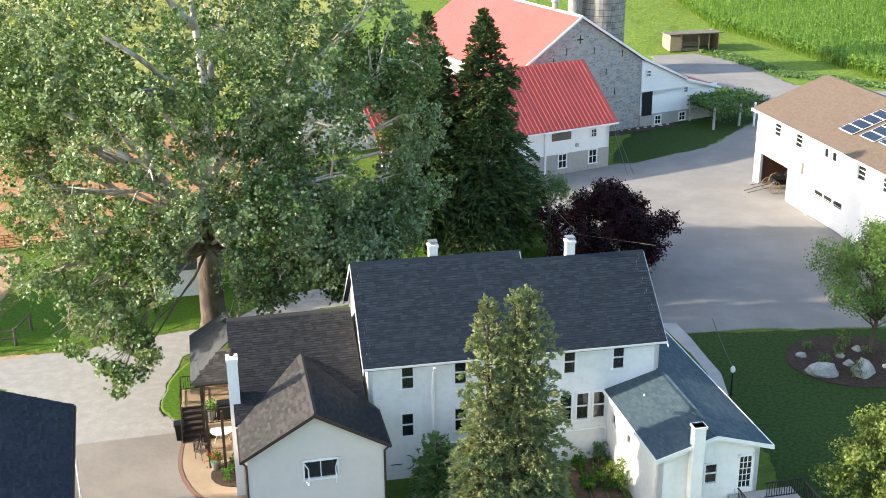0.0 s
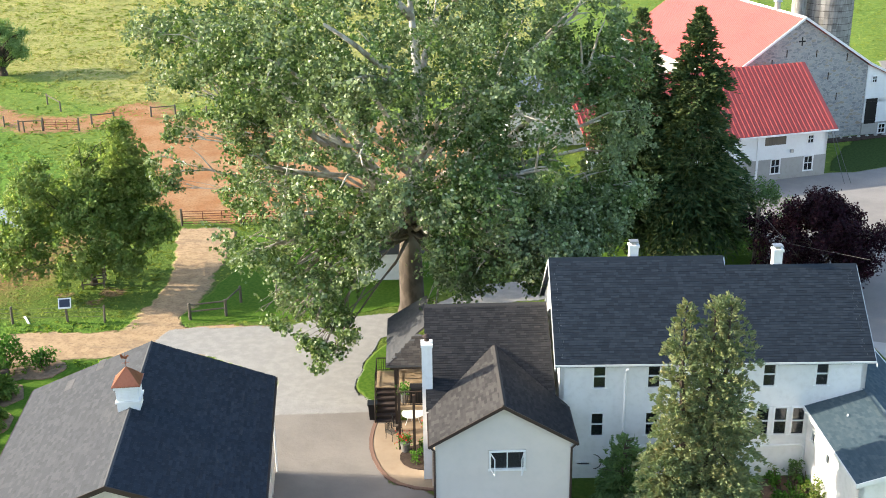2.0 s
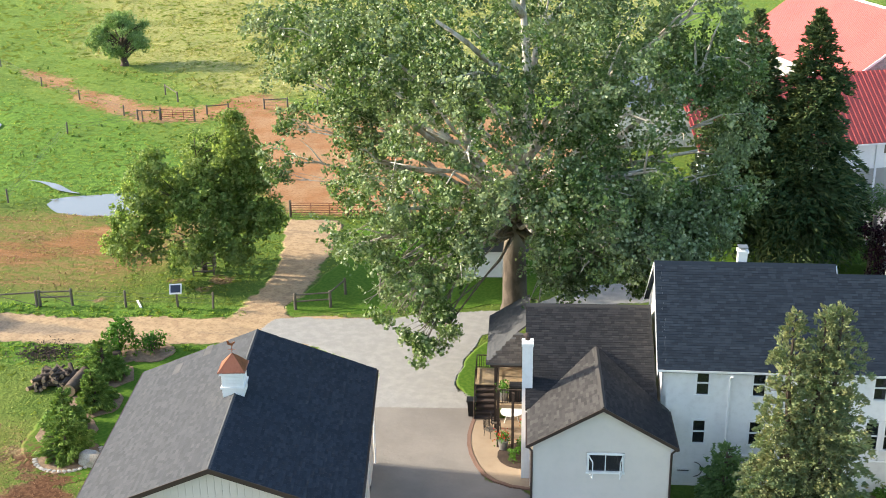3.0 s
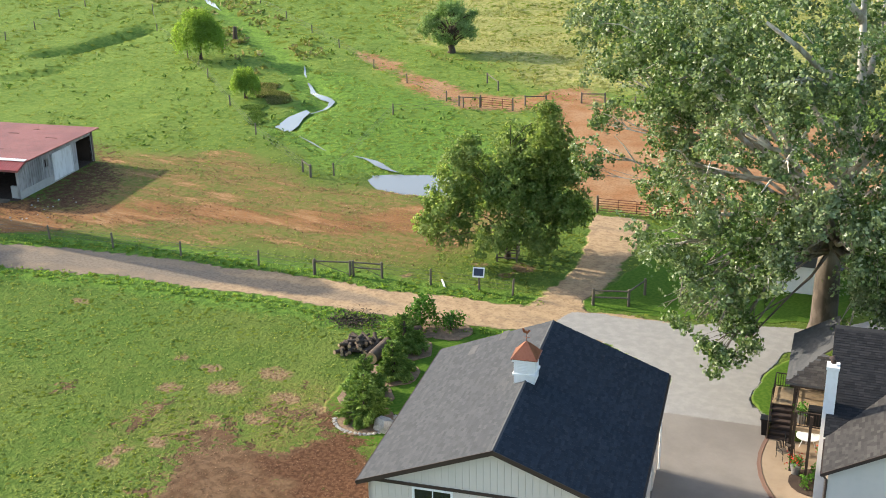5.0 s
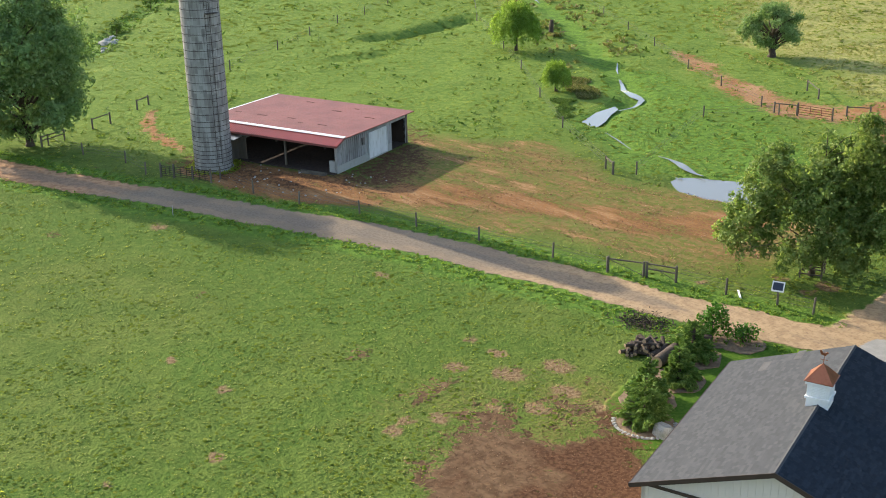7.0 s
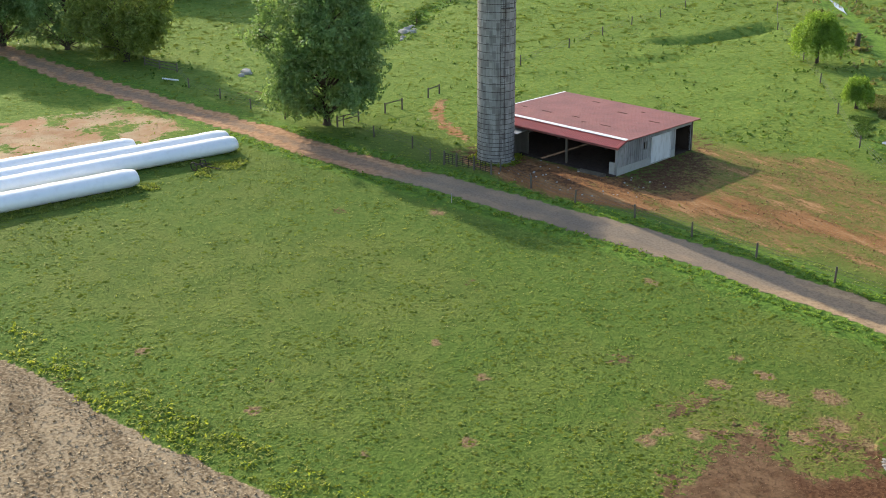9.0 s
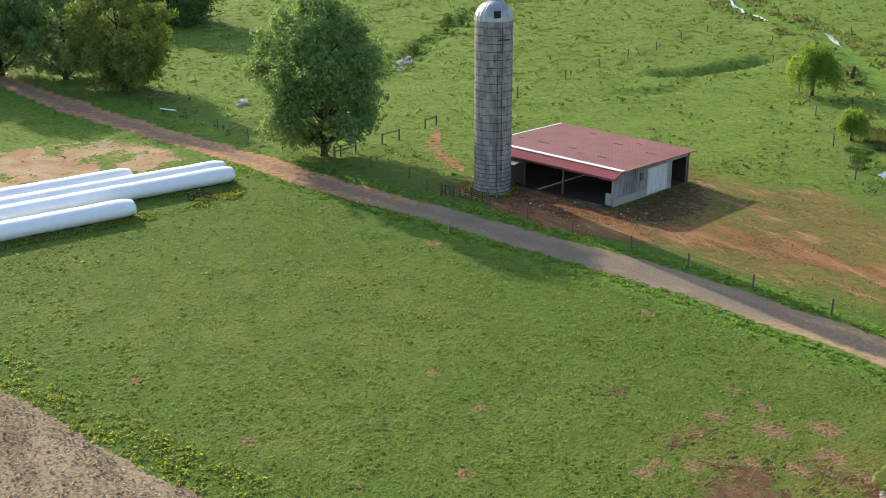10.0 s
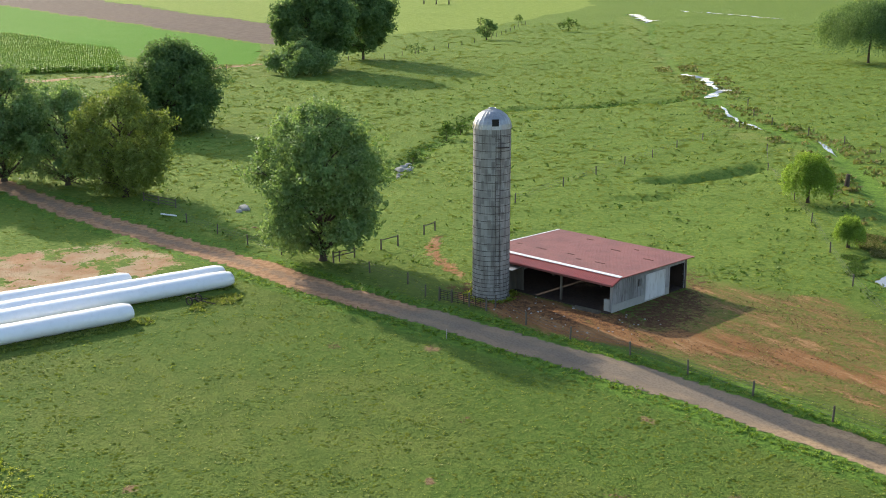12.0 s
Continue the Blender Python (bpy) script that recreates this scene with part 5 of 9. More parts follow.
window(garage, Matrix.Translation((0, 0.4, 0)), 2.4, 4.07, 4.3, 5.13, rows=1, cols=2)
batten = Shape().box(-0.02, -0.022, 0, 0.02, 0, 1).mesh("batten", M_SIDING)
for k in range(1, 42):
    x = 0.35 + k * 0.3
    top = GR_ - 0.25 - gsl * abs(x - GW / 2)
    if GE < top:
        part("batten", batten, M_SIDING, garage, m=Matrix.Translation((x, 0.4, GE)) @ Matrix.Diagonal((1, 1, top - GE, 1)))
    if x < GW - 0.4 and not (2.3 < x < 4.2 or 5.5 < x < 8.3):
        part("batten", batten, M_SIDING, garage, m=Matrix.Translation((x, 0.4, -0.3)) @ Matrix.Diagonal((1, 1, GE + 0.15, 1)))
part("band", Shape().box(0.3, 0.34, GE - 0.14, GW - 0.3, 0.39, GE), M_BROWNTRIM, garage)
part("roof", Shape().slab([(0, 0, GE), (GW / 2, 0, GR_), (GW / 2, GL, GR_), (0, GL, GE)], 0.16).slab([(GW / 2, 0, GR_), (GW, 0, GE), (GW, GL, GE), (GW / 2, GL, GR_)], 0.16), M_SHINGLE_GREY, garage)
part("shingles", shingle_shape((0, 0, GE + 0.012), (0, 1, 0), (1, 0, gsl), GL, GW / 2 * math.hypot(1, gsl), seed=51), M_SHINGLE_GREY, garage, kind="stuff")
# Slope away from the sun takes a darker shingle, shade put into colour.
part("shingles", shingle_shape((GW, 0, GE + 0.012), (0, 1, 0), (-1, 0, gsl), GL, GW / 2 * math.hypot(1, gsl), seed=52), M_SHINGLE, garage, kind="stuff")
part("ridge_cap", Shape().prism([(-0.11, -0.05), (0.11, -0.05), (0.0, 0.035)], 0, GL), M_SHINGLE_GREY, garage, m=Matrix.Translation((GW / 2, 0, GR_ + 0.02)))
part("bargeboard", Shape().prism([(-0.03, GE - 0.2), (GW / 2, GR_ - 0.2), (GW + 0.03, GE - 0.2), (GW + 0.03, GE + 0.02), (GW / 2, GR_ + 0.03), (-0.03, GE + 0.02)], -0.05, -0.005), M_BROWNTRIM, garage)
for x in (-0.1, GW):
    part("gutter", Shape().box(x, 0, GE - 0.16, x + 0.1, GL, GE - 0.04), M_BROWNTRIM, garage)
part("downspout", Shape().tube([(GW + 0.05, GL - 0.2, GE - 0.1), (GW - 0.25, GL - 0.3, GE - 0.5), (GW - 0.25, GL - 0.3, 0)], [0.05] * 3), M_WHITE, garage)
for x, y in ((1.9, 11.3), (3.3, 12.25)):
    part("roof_patch", Shape().slab([(x, y, GE + gsl * x + 0.034), (x + 0.38, y, GE + gsl * (x + 0.38) + 0.034), (x + 0.38, y + 1.1, GE + gsl * (x + 0.38) + 0.034), (x, y + 1.1, GE + gsl * x + 0.034)], 0.014), M_PATCH, garage, "paler shingle patch")
cup = part("cupola", Shape().box(-0.62, -0.62, -1.0, 0.62, 0.62, 0.72).box(-0.72, -0.72, 0.72, 0.72, 0.72, 0.86).box(-0.70, -0.70, 0.12, 0.70, 0.70, 0.2), M_WHITE, garage, "white louvred cupola", m=Matrix.Translation((GW / 2 - 0.05, 6.8, GR_ + 0.12)) @ Matrix.Diagonal((0.78, 0.78, 1.15, 1)))
louv = Shape()
for k in range(7):
    z = 0.26 + k * 0.065
    louv.box(-0.42, -0.65, z, 0.42, -0.615, z + 0.03)
    louv.box(-0.65, -0.42, z, -0.615, 0.42, z + 0.03)
part("louvres", louv, M_WHITE, cup)
cr = Shape()
prof = [(0.77, 0.86), (0.60, 1.00), (0.40, 1.17), (0.20, 1.33), (0.03, 1.45)]
for (r0, z0), (r1, z1) in zip(prof, prof[1:]):
    for k in range(4):
        c0, s0 = math.cos(math.pi / 4 + k * math.pi / 2), math.sin(math.pi / 4 + k * math.pi / 2)
        c1, s1 = math.cos(math.pi / 4 + (k + 1) * math.pi / 2), math.sin(math.pi / 4 + (k + 1) * math.pi / 2)
        q = math.sqrt(2)
        cr.poly([(c0 * r0 * q, s0 * r0 * q, z0), (c1 * r0 * q, s1 * r0 * q, z0), (c1 * r1 * q, s1 * r1 * q, z1), (c0 * r1 * q, s0 * r1 * q, z1)])
cr.box(-0.8, -0.8, 0.84, 0.8, 0.8, 0.87)
part("cupola_roof", cr, M_COPPER, cup, "flared copper roof")
vane = Shape().rod((0, 0, 1.42), (0, 0, 1.98), 0.015).rod((-0.22, 0, 1.62), (0.22, 0, 1.62), 0.012).rod((0, -0.22, 1.62), (0, 0.22, 1.62), 0.012)
vane.prism([(0.7 * a, 1.82 + 0.6 * (z - 2.42)) for a, z in ((-0.3, 2.42), (-0.1, 2.38), (0.12, 2.36), (0.22, 2.52), (0.34, 2.55), (0.24, 2.66), (0.12, 2.60), (0.02, 2.52), (-0.12, 2.56), (-0.26, 2.74), (-0.38, 2.66))], -0.015, 0.015)
part("weathervane", vane, M_COPPER, cup, "copper weathervane")

# ---------------- white carriage building ----------------
A13 = 12.0
barnw = thing("carriage_house", pose(28.99, 102.29, 0, 0, 0, A13), "two-storey white building with tan roof and solar panels", "building")
BL, BW, BE, BR = 34.0, 13.44, 7.02, 9.53
# its long wall faces the yard: x runs from the far corner towards the near end
wm = side(0, 0, -90)
small = [(x, x + 1.1, 5.25, 6.4) for x in (3.2, 7.0, 16.8, 20.3, 24.0)]
pair = [(11.75, 12.35, 5.6, 6.45), (12.95, 13.6, 5.6, 6.45)]
bays = [(1.0, 6.1, -0.05, 2.95), (10.2, 15.3, 0, 3.3), (18.5, 23.5, 0, 3.3)]
part("wall", wall_shape(0, BL, -0.5, BE, small + pair + bays), M_WHITE, barnw, m=wm)
part("wall", wall_shape(0, BW, -0.5, BE), M_WHITE, barnw, m=side(BW, 0, 180))
part("gable", Shape().prism([(0, BE), (BW, BE), (BW / 2, BR - 0.1)], 0, 0.25), M_WHITE, barnw, m=side(BW, 0, 180))
part("wall", wall_shape(0, BW, -0.5, BE), M_WHITE, barnw, m=side(0, -BL, 0))
part("gable", Shape().prism([(0, BE), (BW, BE), (BW / 2, BR - 0.1)], 0, 0.25), M_WHITE, barnw, m=side(0, -BL, 0))
part("wall", wall_shape(0, BL, -0.5, BE), M_WHITE, barnw, m=side(BW, -BL, 90))
for w in small:
    window(barnw, wm, *w, rows=3, cols=1)
for w in pair:
    window(barnw, wm, *w, rows=1)
for a, c, d, e in bays[1:]:
    dr = part("garage_door", Shape().box(a, 0.1, d, c, 0.16, e).box(a, 0.08, 0.7, c, 0.1, 0.73).box(a, 0.08, 1.4, c, 0.1, 1.43).box(a, 0.08, 2.1, c, 0.1, 2.13), M_WHITE, barnw, m=wm)
    for k in range(3):
        part("pane", Shape().box(a + 0.45 + k * 1.5, 0.085, 2.0, a + 1.7 + k * 1.5, 0.095, 2.45), M_GLASS, dr)
    part("jamb", Shape().box(a - 0.35, -0.14, -0.1, a, 0.02, e + 0.2), M_WHITE, barnw, m=wm)
part("bay_lining", Shape().box(0.3, -5.0, -0.02, 7.5, -4.8, 3.4).box(0.3, -5.0, 3.2, 7.5, -0.3, 3.4).box(7.3, -5.0, 0, 7.5, -0.3, 3.4).box(0.27, -4.8, 0, 0.34, -0.3, 3.2), M_REDBOARD, barnw, "brown boards inside the open bay", m=side(0.0, 0, -90) @ Matrix.Diagonal((1, -1, 1, 1)))
rsl = (BR - BE) / (BW / 2)
part("roof", Shape().slab([(-0.45, -BL - 0.4, BE - rsl * 0.45), (BW / 2, -BL - 0.4, BR), (BW / 2, 0.5, BR), (-0.45, 0.5, BE - rsl * 0.45)], 0.18)
     .slab([(BW / 2, -BL - 0.4, BR), (BW + 0.45, -BL - 0.4, BE - rsl * 0.45), (BW + 0.45, 0.5, BE - rsl * 0.45), (BW / 2, 0.5, BR)], 0.18), M_SHINGLE_TAN, barnw)
part("shingles", shingle_shape((-0.45, -26, BE - rsl * 0.45 + 0.012), (0, 1, 0), (1, 0, rsl), 26.5, (BW / 2 + 0.45) * math.hypot(1, rsl), course=0.16, tab=0.34, seed=61), M_SHINGLE_TAN, barnw, kind="stuff")
part("fascia", Shape().box(-0.52, -BL - 0.4, BE - 0.42, -0.46, 0.52, BE - 0.2).box(-0.46, 0.0, BE - 0.4, -0.02, 0.5, BE - 0.36), M_WHITE, barnw)
part("downspout", Shape().rod((-0.1, -0.15, BE - 0.4), (-0.1, -0.15, 0), 0.05, 8), M_WHITE, barnw)
unit_frame = part("wall_unit", Shape().box(7.3, -0.22, 3.15, 8.7, 0.05, 4.2), M_GREYWALL, barnw, "grey air-conditioner box in the wall", m=wm)
part("front_panel", Shape().box(7.42, -0.25, 3.28, 8.58, -0.22, 4.06), M_CONCRETE, unit_frame)
for k in range(4):
    part("grille_bar", Shape().box(7.75, -0.265, 3.45 + k * 0.12, 8.3, -0.25, 3.5 + k * 0.12), M_GREYWALL, unit_frame)
for along, first, count in ((11.0, 1.45, 4), (13.75, 1.7, 4), (16.1, 1.9, 4), (18.4, 2.0, 3)):
    for k in range(count):
        u0 = first + k * 0.92
        p = [(uu, -aa_, BE + rsl * uu + 0.16) for uu, aa_ in ((u0, along), (u0, along + 2.05), (u0 + 0.88, along + 2.05), (u0 + 0.88, along))]
        pan = part("solar_panel", Shape().slab(p, 0.04), M_WHITE, barnw)
        cx, cy = (p[0][0] + p[2][0]) / 2, (p[0][1] + p[2][1]) / 2
        q = [(cx + (a - cx) * 0.91, cy + (b2 - cy) * 0.955, BE + rsl * (cx + (a - cx) * 0.91) + 0.166) for a, b2, z in p]
        part("cell_sheet", Shape().slab(q, 0.004), M_SOLAR, pan)

# ---------------- stone bank barn ----------------
AB = 26.5
barn = thing("bank_barn", pose(21.57, 122.35, 0, 0, 0, AB), "grey stone barn with bright red metal roofs and white lean-to", "barn")
# x = 0 at the stone corner, negative to the left; y runs back
ap, az, le, re = -8.0, 12.75, -16.2, 0.1
lz, rzz = 7.2, 7.65
part("wall", Shape().prism([(le + 0.3, -0.6), (0, -0.6), (0, 7.45), (ap, az - 0.25), (le + 0.3, lz - 0.1)], 0, 0.5), M_STONE, barn)
part("wall", wall_shape(0, 24, -0.6, 7.0, thick=0.5), M_STONE, barn, m=side(le + 0.3, 24.5, -90))
part("wall", Shape().prism([(le + 0.3, -0.6), (0, -0.6), (0, 7.45), (ap, az - 0.25), (le + 0.3, lz - 0.1)], 24, 24.5), M_STONE, barn)
part("wall", wall_shape(0.6, 24, -0.6, 7.4, thick=0.4), M_STONE, barn, m=side(0, 0, 90))
ls, rs = (az - lz) / (ap - le), (az - rzz) / (re - ap)
part("roof", Shape().slab([(le - 0.3, -0.3, lz - 0.3 * ls), (ap, -0.3, az), (ap, 24.9, az), (le - 0.3, 24.9, lz - 0.3 * ls)], 0.2).slab([(ap, -0.3, az), (re, -0.3, rzz), (re, 24.9, rzz), (ap, 24.9, az)], 0.2), M_REDMETAL, barn)
part("metal_cladding", corrugated_shape((le - 0.3, -0.3, lz - 0.3 * ls + 0.02), (0, 1, 0), (1, 0, ls), 25.2, (ap - le + 0.3) * math.hypot(1, ls), 0.3, 0.022), M_REDMETAL, barn, kind="stuff")
part("bargeboard", Shape().prism([(le - 0.35, lz - 0.3 * ls - 0.22), (ap, az - 0.2), (re + 0.1, rzz - 0.25), (6.0, 4.7), (6.0, 4.95), (re + 0.1, rzz + 0.02), (ap, az + 0.06), (le - 0.35, lz - 0.3 * ls + 0.05)], -0.4, -0.31), M_WHITE, barn)
part("ridge_cap", Shape().prism([(-0.22, -0.12), (0.22, -0.12), (0, 0.06)], -0.3, 24.9), M_WHITE, barn, m=Matrix.Translation((ap, 0, az)))
part("eaves_trim", Shape().box(le - 0.42, -0.3, lz - 0.55, le - 0.3, 24.9, lz - 0.15), M_WHITE, barn)
part("ventilator", Shape().tube([(ap, 5.0, az - 0.1), (ap, 5.0, az + 0.8)], [0.32, 0.32], 12).tube([(ap, 5.0, az + 0.8), (ap, 5.0, az + 1.25)], [0.5, 0.1], 12), M_STEEL, barn)
cross = Shape().box(ap - 0.06, -0.06, 9.85, ap + 0.06, 0.0, 10.75).box(ap - 0.38, -0.05, 10.22, ap + 0.38, 0.0, 10.36)
disc = part("roundel", Shape().tube([(ap, 0.02, 10.3), (ap, -0.03, 10.3)], [0.48, 0.48], 20), M_CONCRETE, barn, "round stone with an iron cross")
part("iron_cross", cross, M_BLACK, disc)
for x, z in ((-9.6, 8.8), (-6.2, 8.6), (-11.2, 7.9), (-4.6, 6.2), (-3.4, 4.0), (-2.6, 8.0)):
    # Dark box instead of an opening; its colour stands for the slit's shade.
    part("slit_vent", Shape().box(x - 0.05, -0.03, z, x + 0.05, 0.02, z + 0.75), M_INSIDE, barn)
lean = [(0.6, 1.15, 5.55, 6.2), (5.75, 6.3, 3.25, 3.85), (2.0, 2.8, 0.1, 1.05), (5.3, 6.1, 0.15, 1.05)]
part("wall", wall_shape(0.02, 10.4, 1.3, 3.4, [lean[1]], 0.2), M_WHITE, barn, m=Matrix.Translation((0, -0.1, 0)))
part("wall", Shape().prism([(0.02, 3.4), (10.4, 3.4), (5.9, 4.85), (0.02, 7.4)], 0.0, 0.2), M_WHITE, barn, m=Matrix.Translation((0, -0.1, 0)))
part("wall", wall_shape(0.02, 10.4, -0.6, 1.3, lean[2:], 0.25), M_GREYWALL, barn, m=Matrix.Translation((0, -0.14, 0)))
part("wall", wall_shape(0, 16, -0.6, 3.5, thick=0.25), M_WHITE, barn, m=side(10.4, -0.1, 90))
for w in lean[1:]:
    window(barn, Matrix.Translation((0, -0.2, 0)), *w, rows=2, cols=2)
window(barn, Matrix.Translation((0, -0.2, 0)), *lean[0], rows=2, cols=2)
part("door", Shape().box(0.2, -0.2, 1.2, 1.5, -0.12, 3.85).box(0.2, -0.24, 1.5, 1.5, -0.2, 1.62).box(0.2, -0.24, 3.4, 1.5, -0.2, 3.52), M_BLACK, barn, "dark green-black plank door")
part("roof", Shape().slab([(re, -0.3, rzz - 0.15), (6.0, -0.3, 4.78), (10.8, -0.3, 3.42), (10.8, 16.2, 3.42), (6.0, 16.2, 4.78), (re, 16.2, rzz - 0.15)], 0.12), M_REDEXT, barn)
part("metal_cladding", corrugated_shape((10.8, -0.3, 3.45), (0, 1, 0), (-4.8, 0, 1.36), 16.5, 5.0, 0.52, 0.05), M_REDEXT, barn, kind="stuff")
part("bargeboard", Shape().prism([(5.9, 4.55), (10.85, 3.2), (10.85, 3.45), (5.9, 4.85)], -0.38, -0.31), M_WHITE, barn)

ext = thing("barn_wing", pose(16.15, 107.45, 0, 0, 0, 27.0), "white and grey barn wing with ribbed red metal roof", "barn")
EL = 24.0
hole = [(-2.3, -1.4, 0.6, 2.0), (-5.75, -4.85, 0.6, 2.0), (-2.1, -1.5, 3.2, 3.95)]
part("wall", wall_shape(-EL, 0, -0.5, 1.9, hole[:2], 0.3), M_GREYWALL, ext, m=Matrix.Translation((0, -0.03, 0)))
part("wall", wall_shape(-EL, 0, 1.9, 4.7, hole[2:] + [(-6.55, -4.35, 3.3, 4.2)], 0.25), M_WHITE, ext)
part("wall", wall_shape(0, 11, -0.5, 4.4, thick=0.3), M_WHITE, ext, m=side(0, 0, 90))
part("gable", Shape().prism([(0, 4.4), (11, 4.4), (11, 6.5), (5.8, 9.2)], 0, 0.25), M_WHITE, ext, m=side(0, 0, 90))
for w in hole:
    window(ext, Matrix.Translation((0, -0.03, 0)), *w, rows=2, cols=2)
part("board_shutter", Shape().box(-6.55, 0.03, 3.3, -4.35, 0.1, 4.2), M_GREYWOOD, ext)
part("wall_lamp", Shape().box(-3.9, -0.25, 2.5, -3.6, 0, 2.8), M_STEEL, ext)
part("corner_post", Shape().box(-7.35, -0.1, -0.3, -7.15, 0.0, 4.3), M_WHITE, ext)
es = (9.4 - 4.8) / 5.8
part("roof", Shape().slab([(-EL, -0.45, 4.8 - es * 0.45), (0.7, -0.45, 4.8 - es * 0.45), (0.7, 5.8, 9.4), (-EL, 5.8, 9.4)], 0.14).slab([(0.7, 11.0, 7.0), (-EL, 11.0, 7.0), (-EL, 5.8, 9.4), (0.7, 5.8, 9.4)], 0.14), M_REDEXT, ext)
part("metal_cladding", corrugated_shape((-EL, -0.45, 4.8 - es * 0.45 + 0.02), (1, 0, 0), (0, 1, es), EL + 0.7, 6.25 * math.hypot(1, es), 0.46, 0.045), M_REDEXT, ext, kind="stuff")
part("gutter", Shape().box(-EL, -0.58, 4.28, 0.7, -0.46, 4.42), M_WHITE, ext)


# ---------------- silos ----------------
def silo(x, y, r, h, dome, label, hoops, seed):
    ob = thing("silo", pose(x, y, gz(x, y), 0, 0, seed * 37), label, "silo")
    rng = random.Random(seed)
    n = 34
    s = Shape()
    course = 0.76
    for k in range(n):
        a0, a1 = 2 * math.pi * (k + 0.03) / n, 2 * math.pi * (k + 0.97) / n
        z = -0.2 - (k % 2) * course / 2
        while z < h:
            b0, b1 = max(z, -0.2), min(z + course - 0.012, h)
            if b1 - b0 > 0.05:
                d = rng.uniform(0, 0.012)
                s.poly([((r + d) * math.cos(a0), (r + d) * math.sin(a0), b0), ((r + d) * math.cos(a1), (r + d) * math.sin(a1), b0), ((r + d) * math.cos(a1), (r + d) * math.sin(a1), b1), ((r + d) * math.cos(a0), (r + d) * math.sin(a0), b1)])
            z += course
    part("stave_shell", s, M_SILO, ob, kind="stuff")
    part("core", Shape().tube([(0, 0, -0.2), (0, 0, h)], [r - 0.02, r - 0.02], n), M_SILO, ob)
    part("footing", Shape().tube([(0, 0, -0.3), (0, 0, 0.12)], [r + 0.14, r + 0.10], n), M_CONCRETE, ob)
    hoop = Shape()
    for k in range(n):
        a0, a1 = 2 * math.pi * k / n, 2 * math.pi * (k + 1) / n
        p = [(rr2 * math.cos(a), rr2 * math.sin(a), z) for rr2, a, z in ((r + 0.035, a0, -0.022), (r + 0.035, a1, -0.022), (r + 0.035, a1, 0.022), (r + 0.035, a0, 0.022))]
        hoop.poly(p)
        hoop.poly([p[3], p[2], (r * math.cos(a1), r * math.sin(a1), 0.022), (r * math.cos(a0), r * math.sin(a0), 0.022)])
    me = hoop.mesh("hoop", M_DARKSTEEL)
    for z in hoops:
        part("hoop", me, M_DARKSTEEL, ob, m=Matrix.Translation((0, 0, z)))
    return ob


hoop_z = [0.25, 0.6, 0.95, 1.35, 1.75, 2.15, 2.6, 3.05, 3.5, 4.0, 4.5, 5.0] + [5.7 + 0.76 * k for k in range(15)]
SX, SY = -95.2, 55.9
s1 = silo(SX, SY, 1.83, 16.9, True, "tall grey concrete-stave silo with a metal dome", hoop_z, 1)
s1.rotation_euler = (0, 0, 0)
dome = Shape()
rows = [(1.88 * math.cos(a), 16.9 + 1.85 * math.sin(a)) for a in [radians(d) for d in (0, 15, 30, 45, 60, 73, 84)]]
for (r0, z0), (r1, z1) in zip(rows, rows[1:]):
    for k in range(24):
        a0, a1 = 2 * math.pi * k / 24, 2 * math.pi * (k + 1) / 24
        dome.poly([(r0 * math.cos(a0), r0 * math.sin(a0), z0), (r0 * math.cos(a1), r0 * math.sin(a1), z0), (r1 * math.cos(a1), r1 * math.sin(a1), z1), (r1 * math.cos(a0), r1 * math.sin(a0), z1)])
dm_ = part("dome", dome, M_STEEL, s1, "galvanised dome")
for k in range(24):
    a = 2 * math.pi * k / 24
    part("seam", Shape().tube([(r * math.cos(a) * 1.005, r * math.sin(a) * 1.005, z) for r, z in rows], [0.025] * len(rows), 4), M_STEEL, dm_)
part("dome_ring", Shape().tube([(0.32 * math.cos(k * math.pi / 6), 0.32 * math.sin(k * math.pi / 6), 18.78) for k in range(13)], [0.06] * 13, 6), M_STEEL, dm_)
to_eye = math.atan2(-SY, -SX)
part("hatch", Shape().box(1.55, -0.32, 17.25, 1.86, 0.32, 17.9), M_BLACK, dm_, "dark open hatch", m=pose(0, 0, 0, 0, 0, math.degrees(to_eye) + 10))
chute = Shape()
for k in range(26):
    z = 1.0 + k * 0.6
    chute.rod((1.95, -0.22, z), (1.95, 0.22, z), 0.018, 5)
chute.rod((1.95, -0.22, 0.8), (1.95, -0.22, 16.9), 0.022, 5).rod((1.95, 0.22, 0.8), (1.95, 0.22, 16.9), 0.022, 5)
part("ladder", chute, M_DARKSTEEL, s1, m=pose(0, 0, 0, 0, 0, math.degrees(to_eye) + 18))
part("platform", Shape().box(1.8, -0.6, 15.2, 2.3, 0.6, 15.25).rod((2.28, -0.58, 15.2), (2.28, -0.58, 16.3), 0.02).rod((2.28, 0.58, 15.2), (2.28, 0.58, 16.3), 0.02).rod((2.28, -0.58, 16.3), (2.28, 0.58, 16.3), 0.02), M_DARKSTEEL, s1, m=pose(0, 0, 0, 0, 0, math.degrees(to_eye) + 30))
silo(21.2, 152.0, 3.0, 20.0, False, "wide grey concrete-stave silo behind the stone barn", [0.8 * k + 0.4 for k in range(24)], 2)
silo(17.4, 150.0, 0.9, 21.0, False, "slim pale silo filler tower beside the large silo", [], 3)

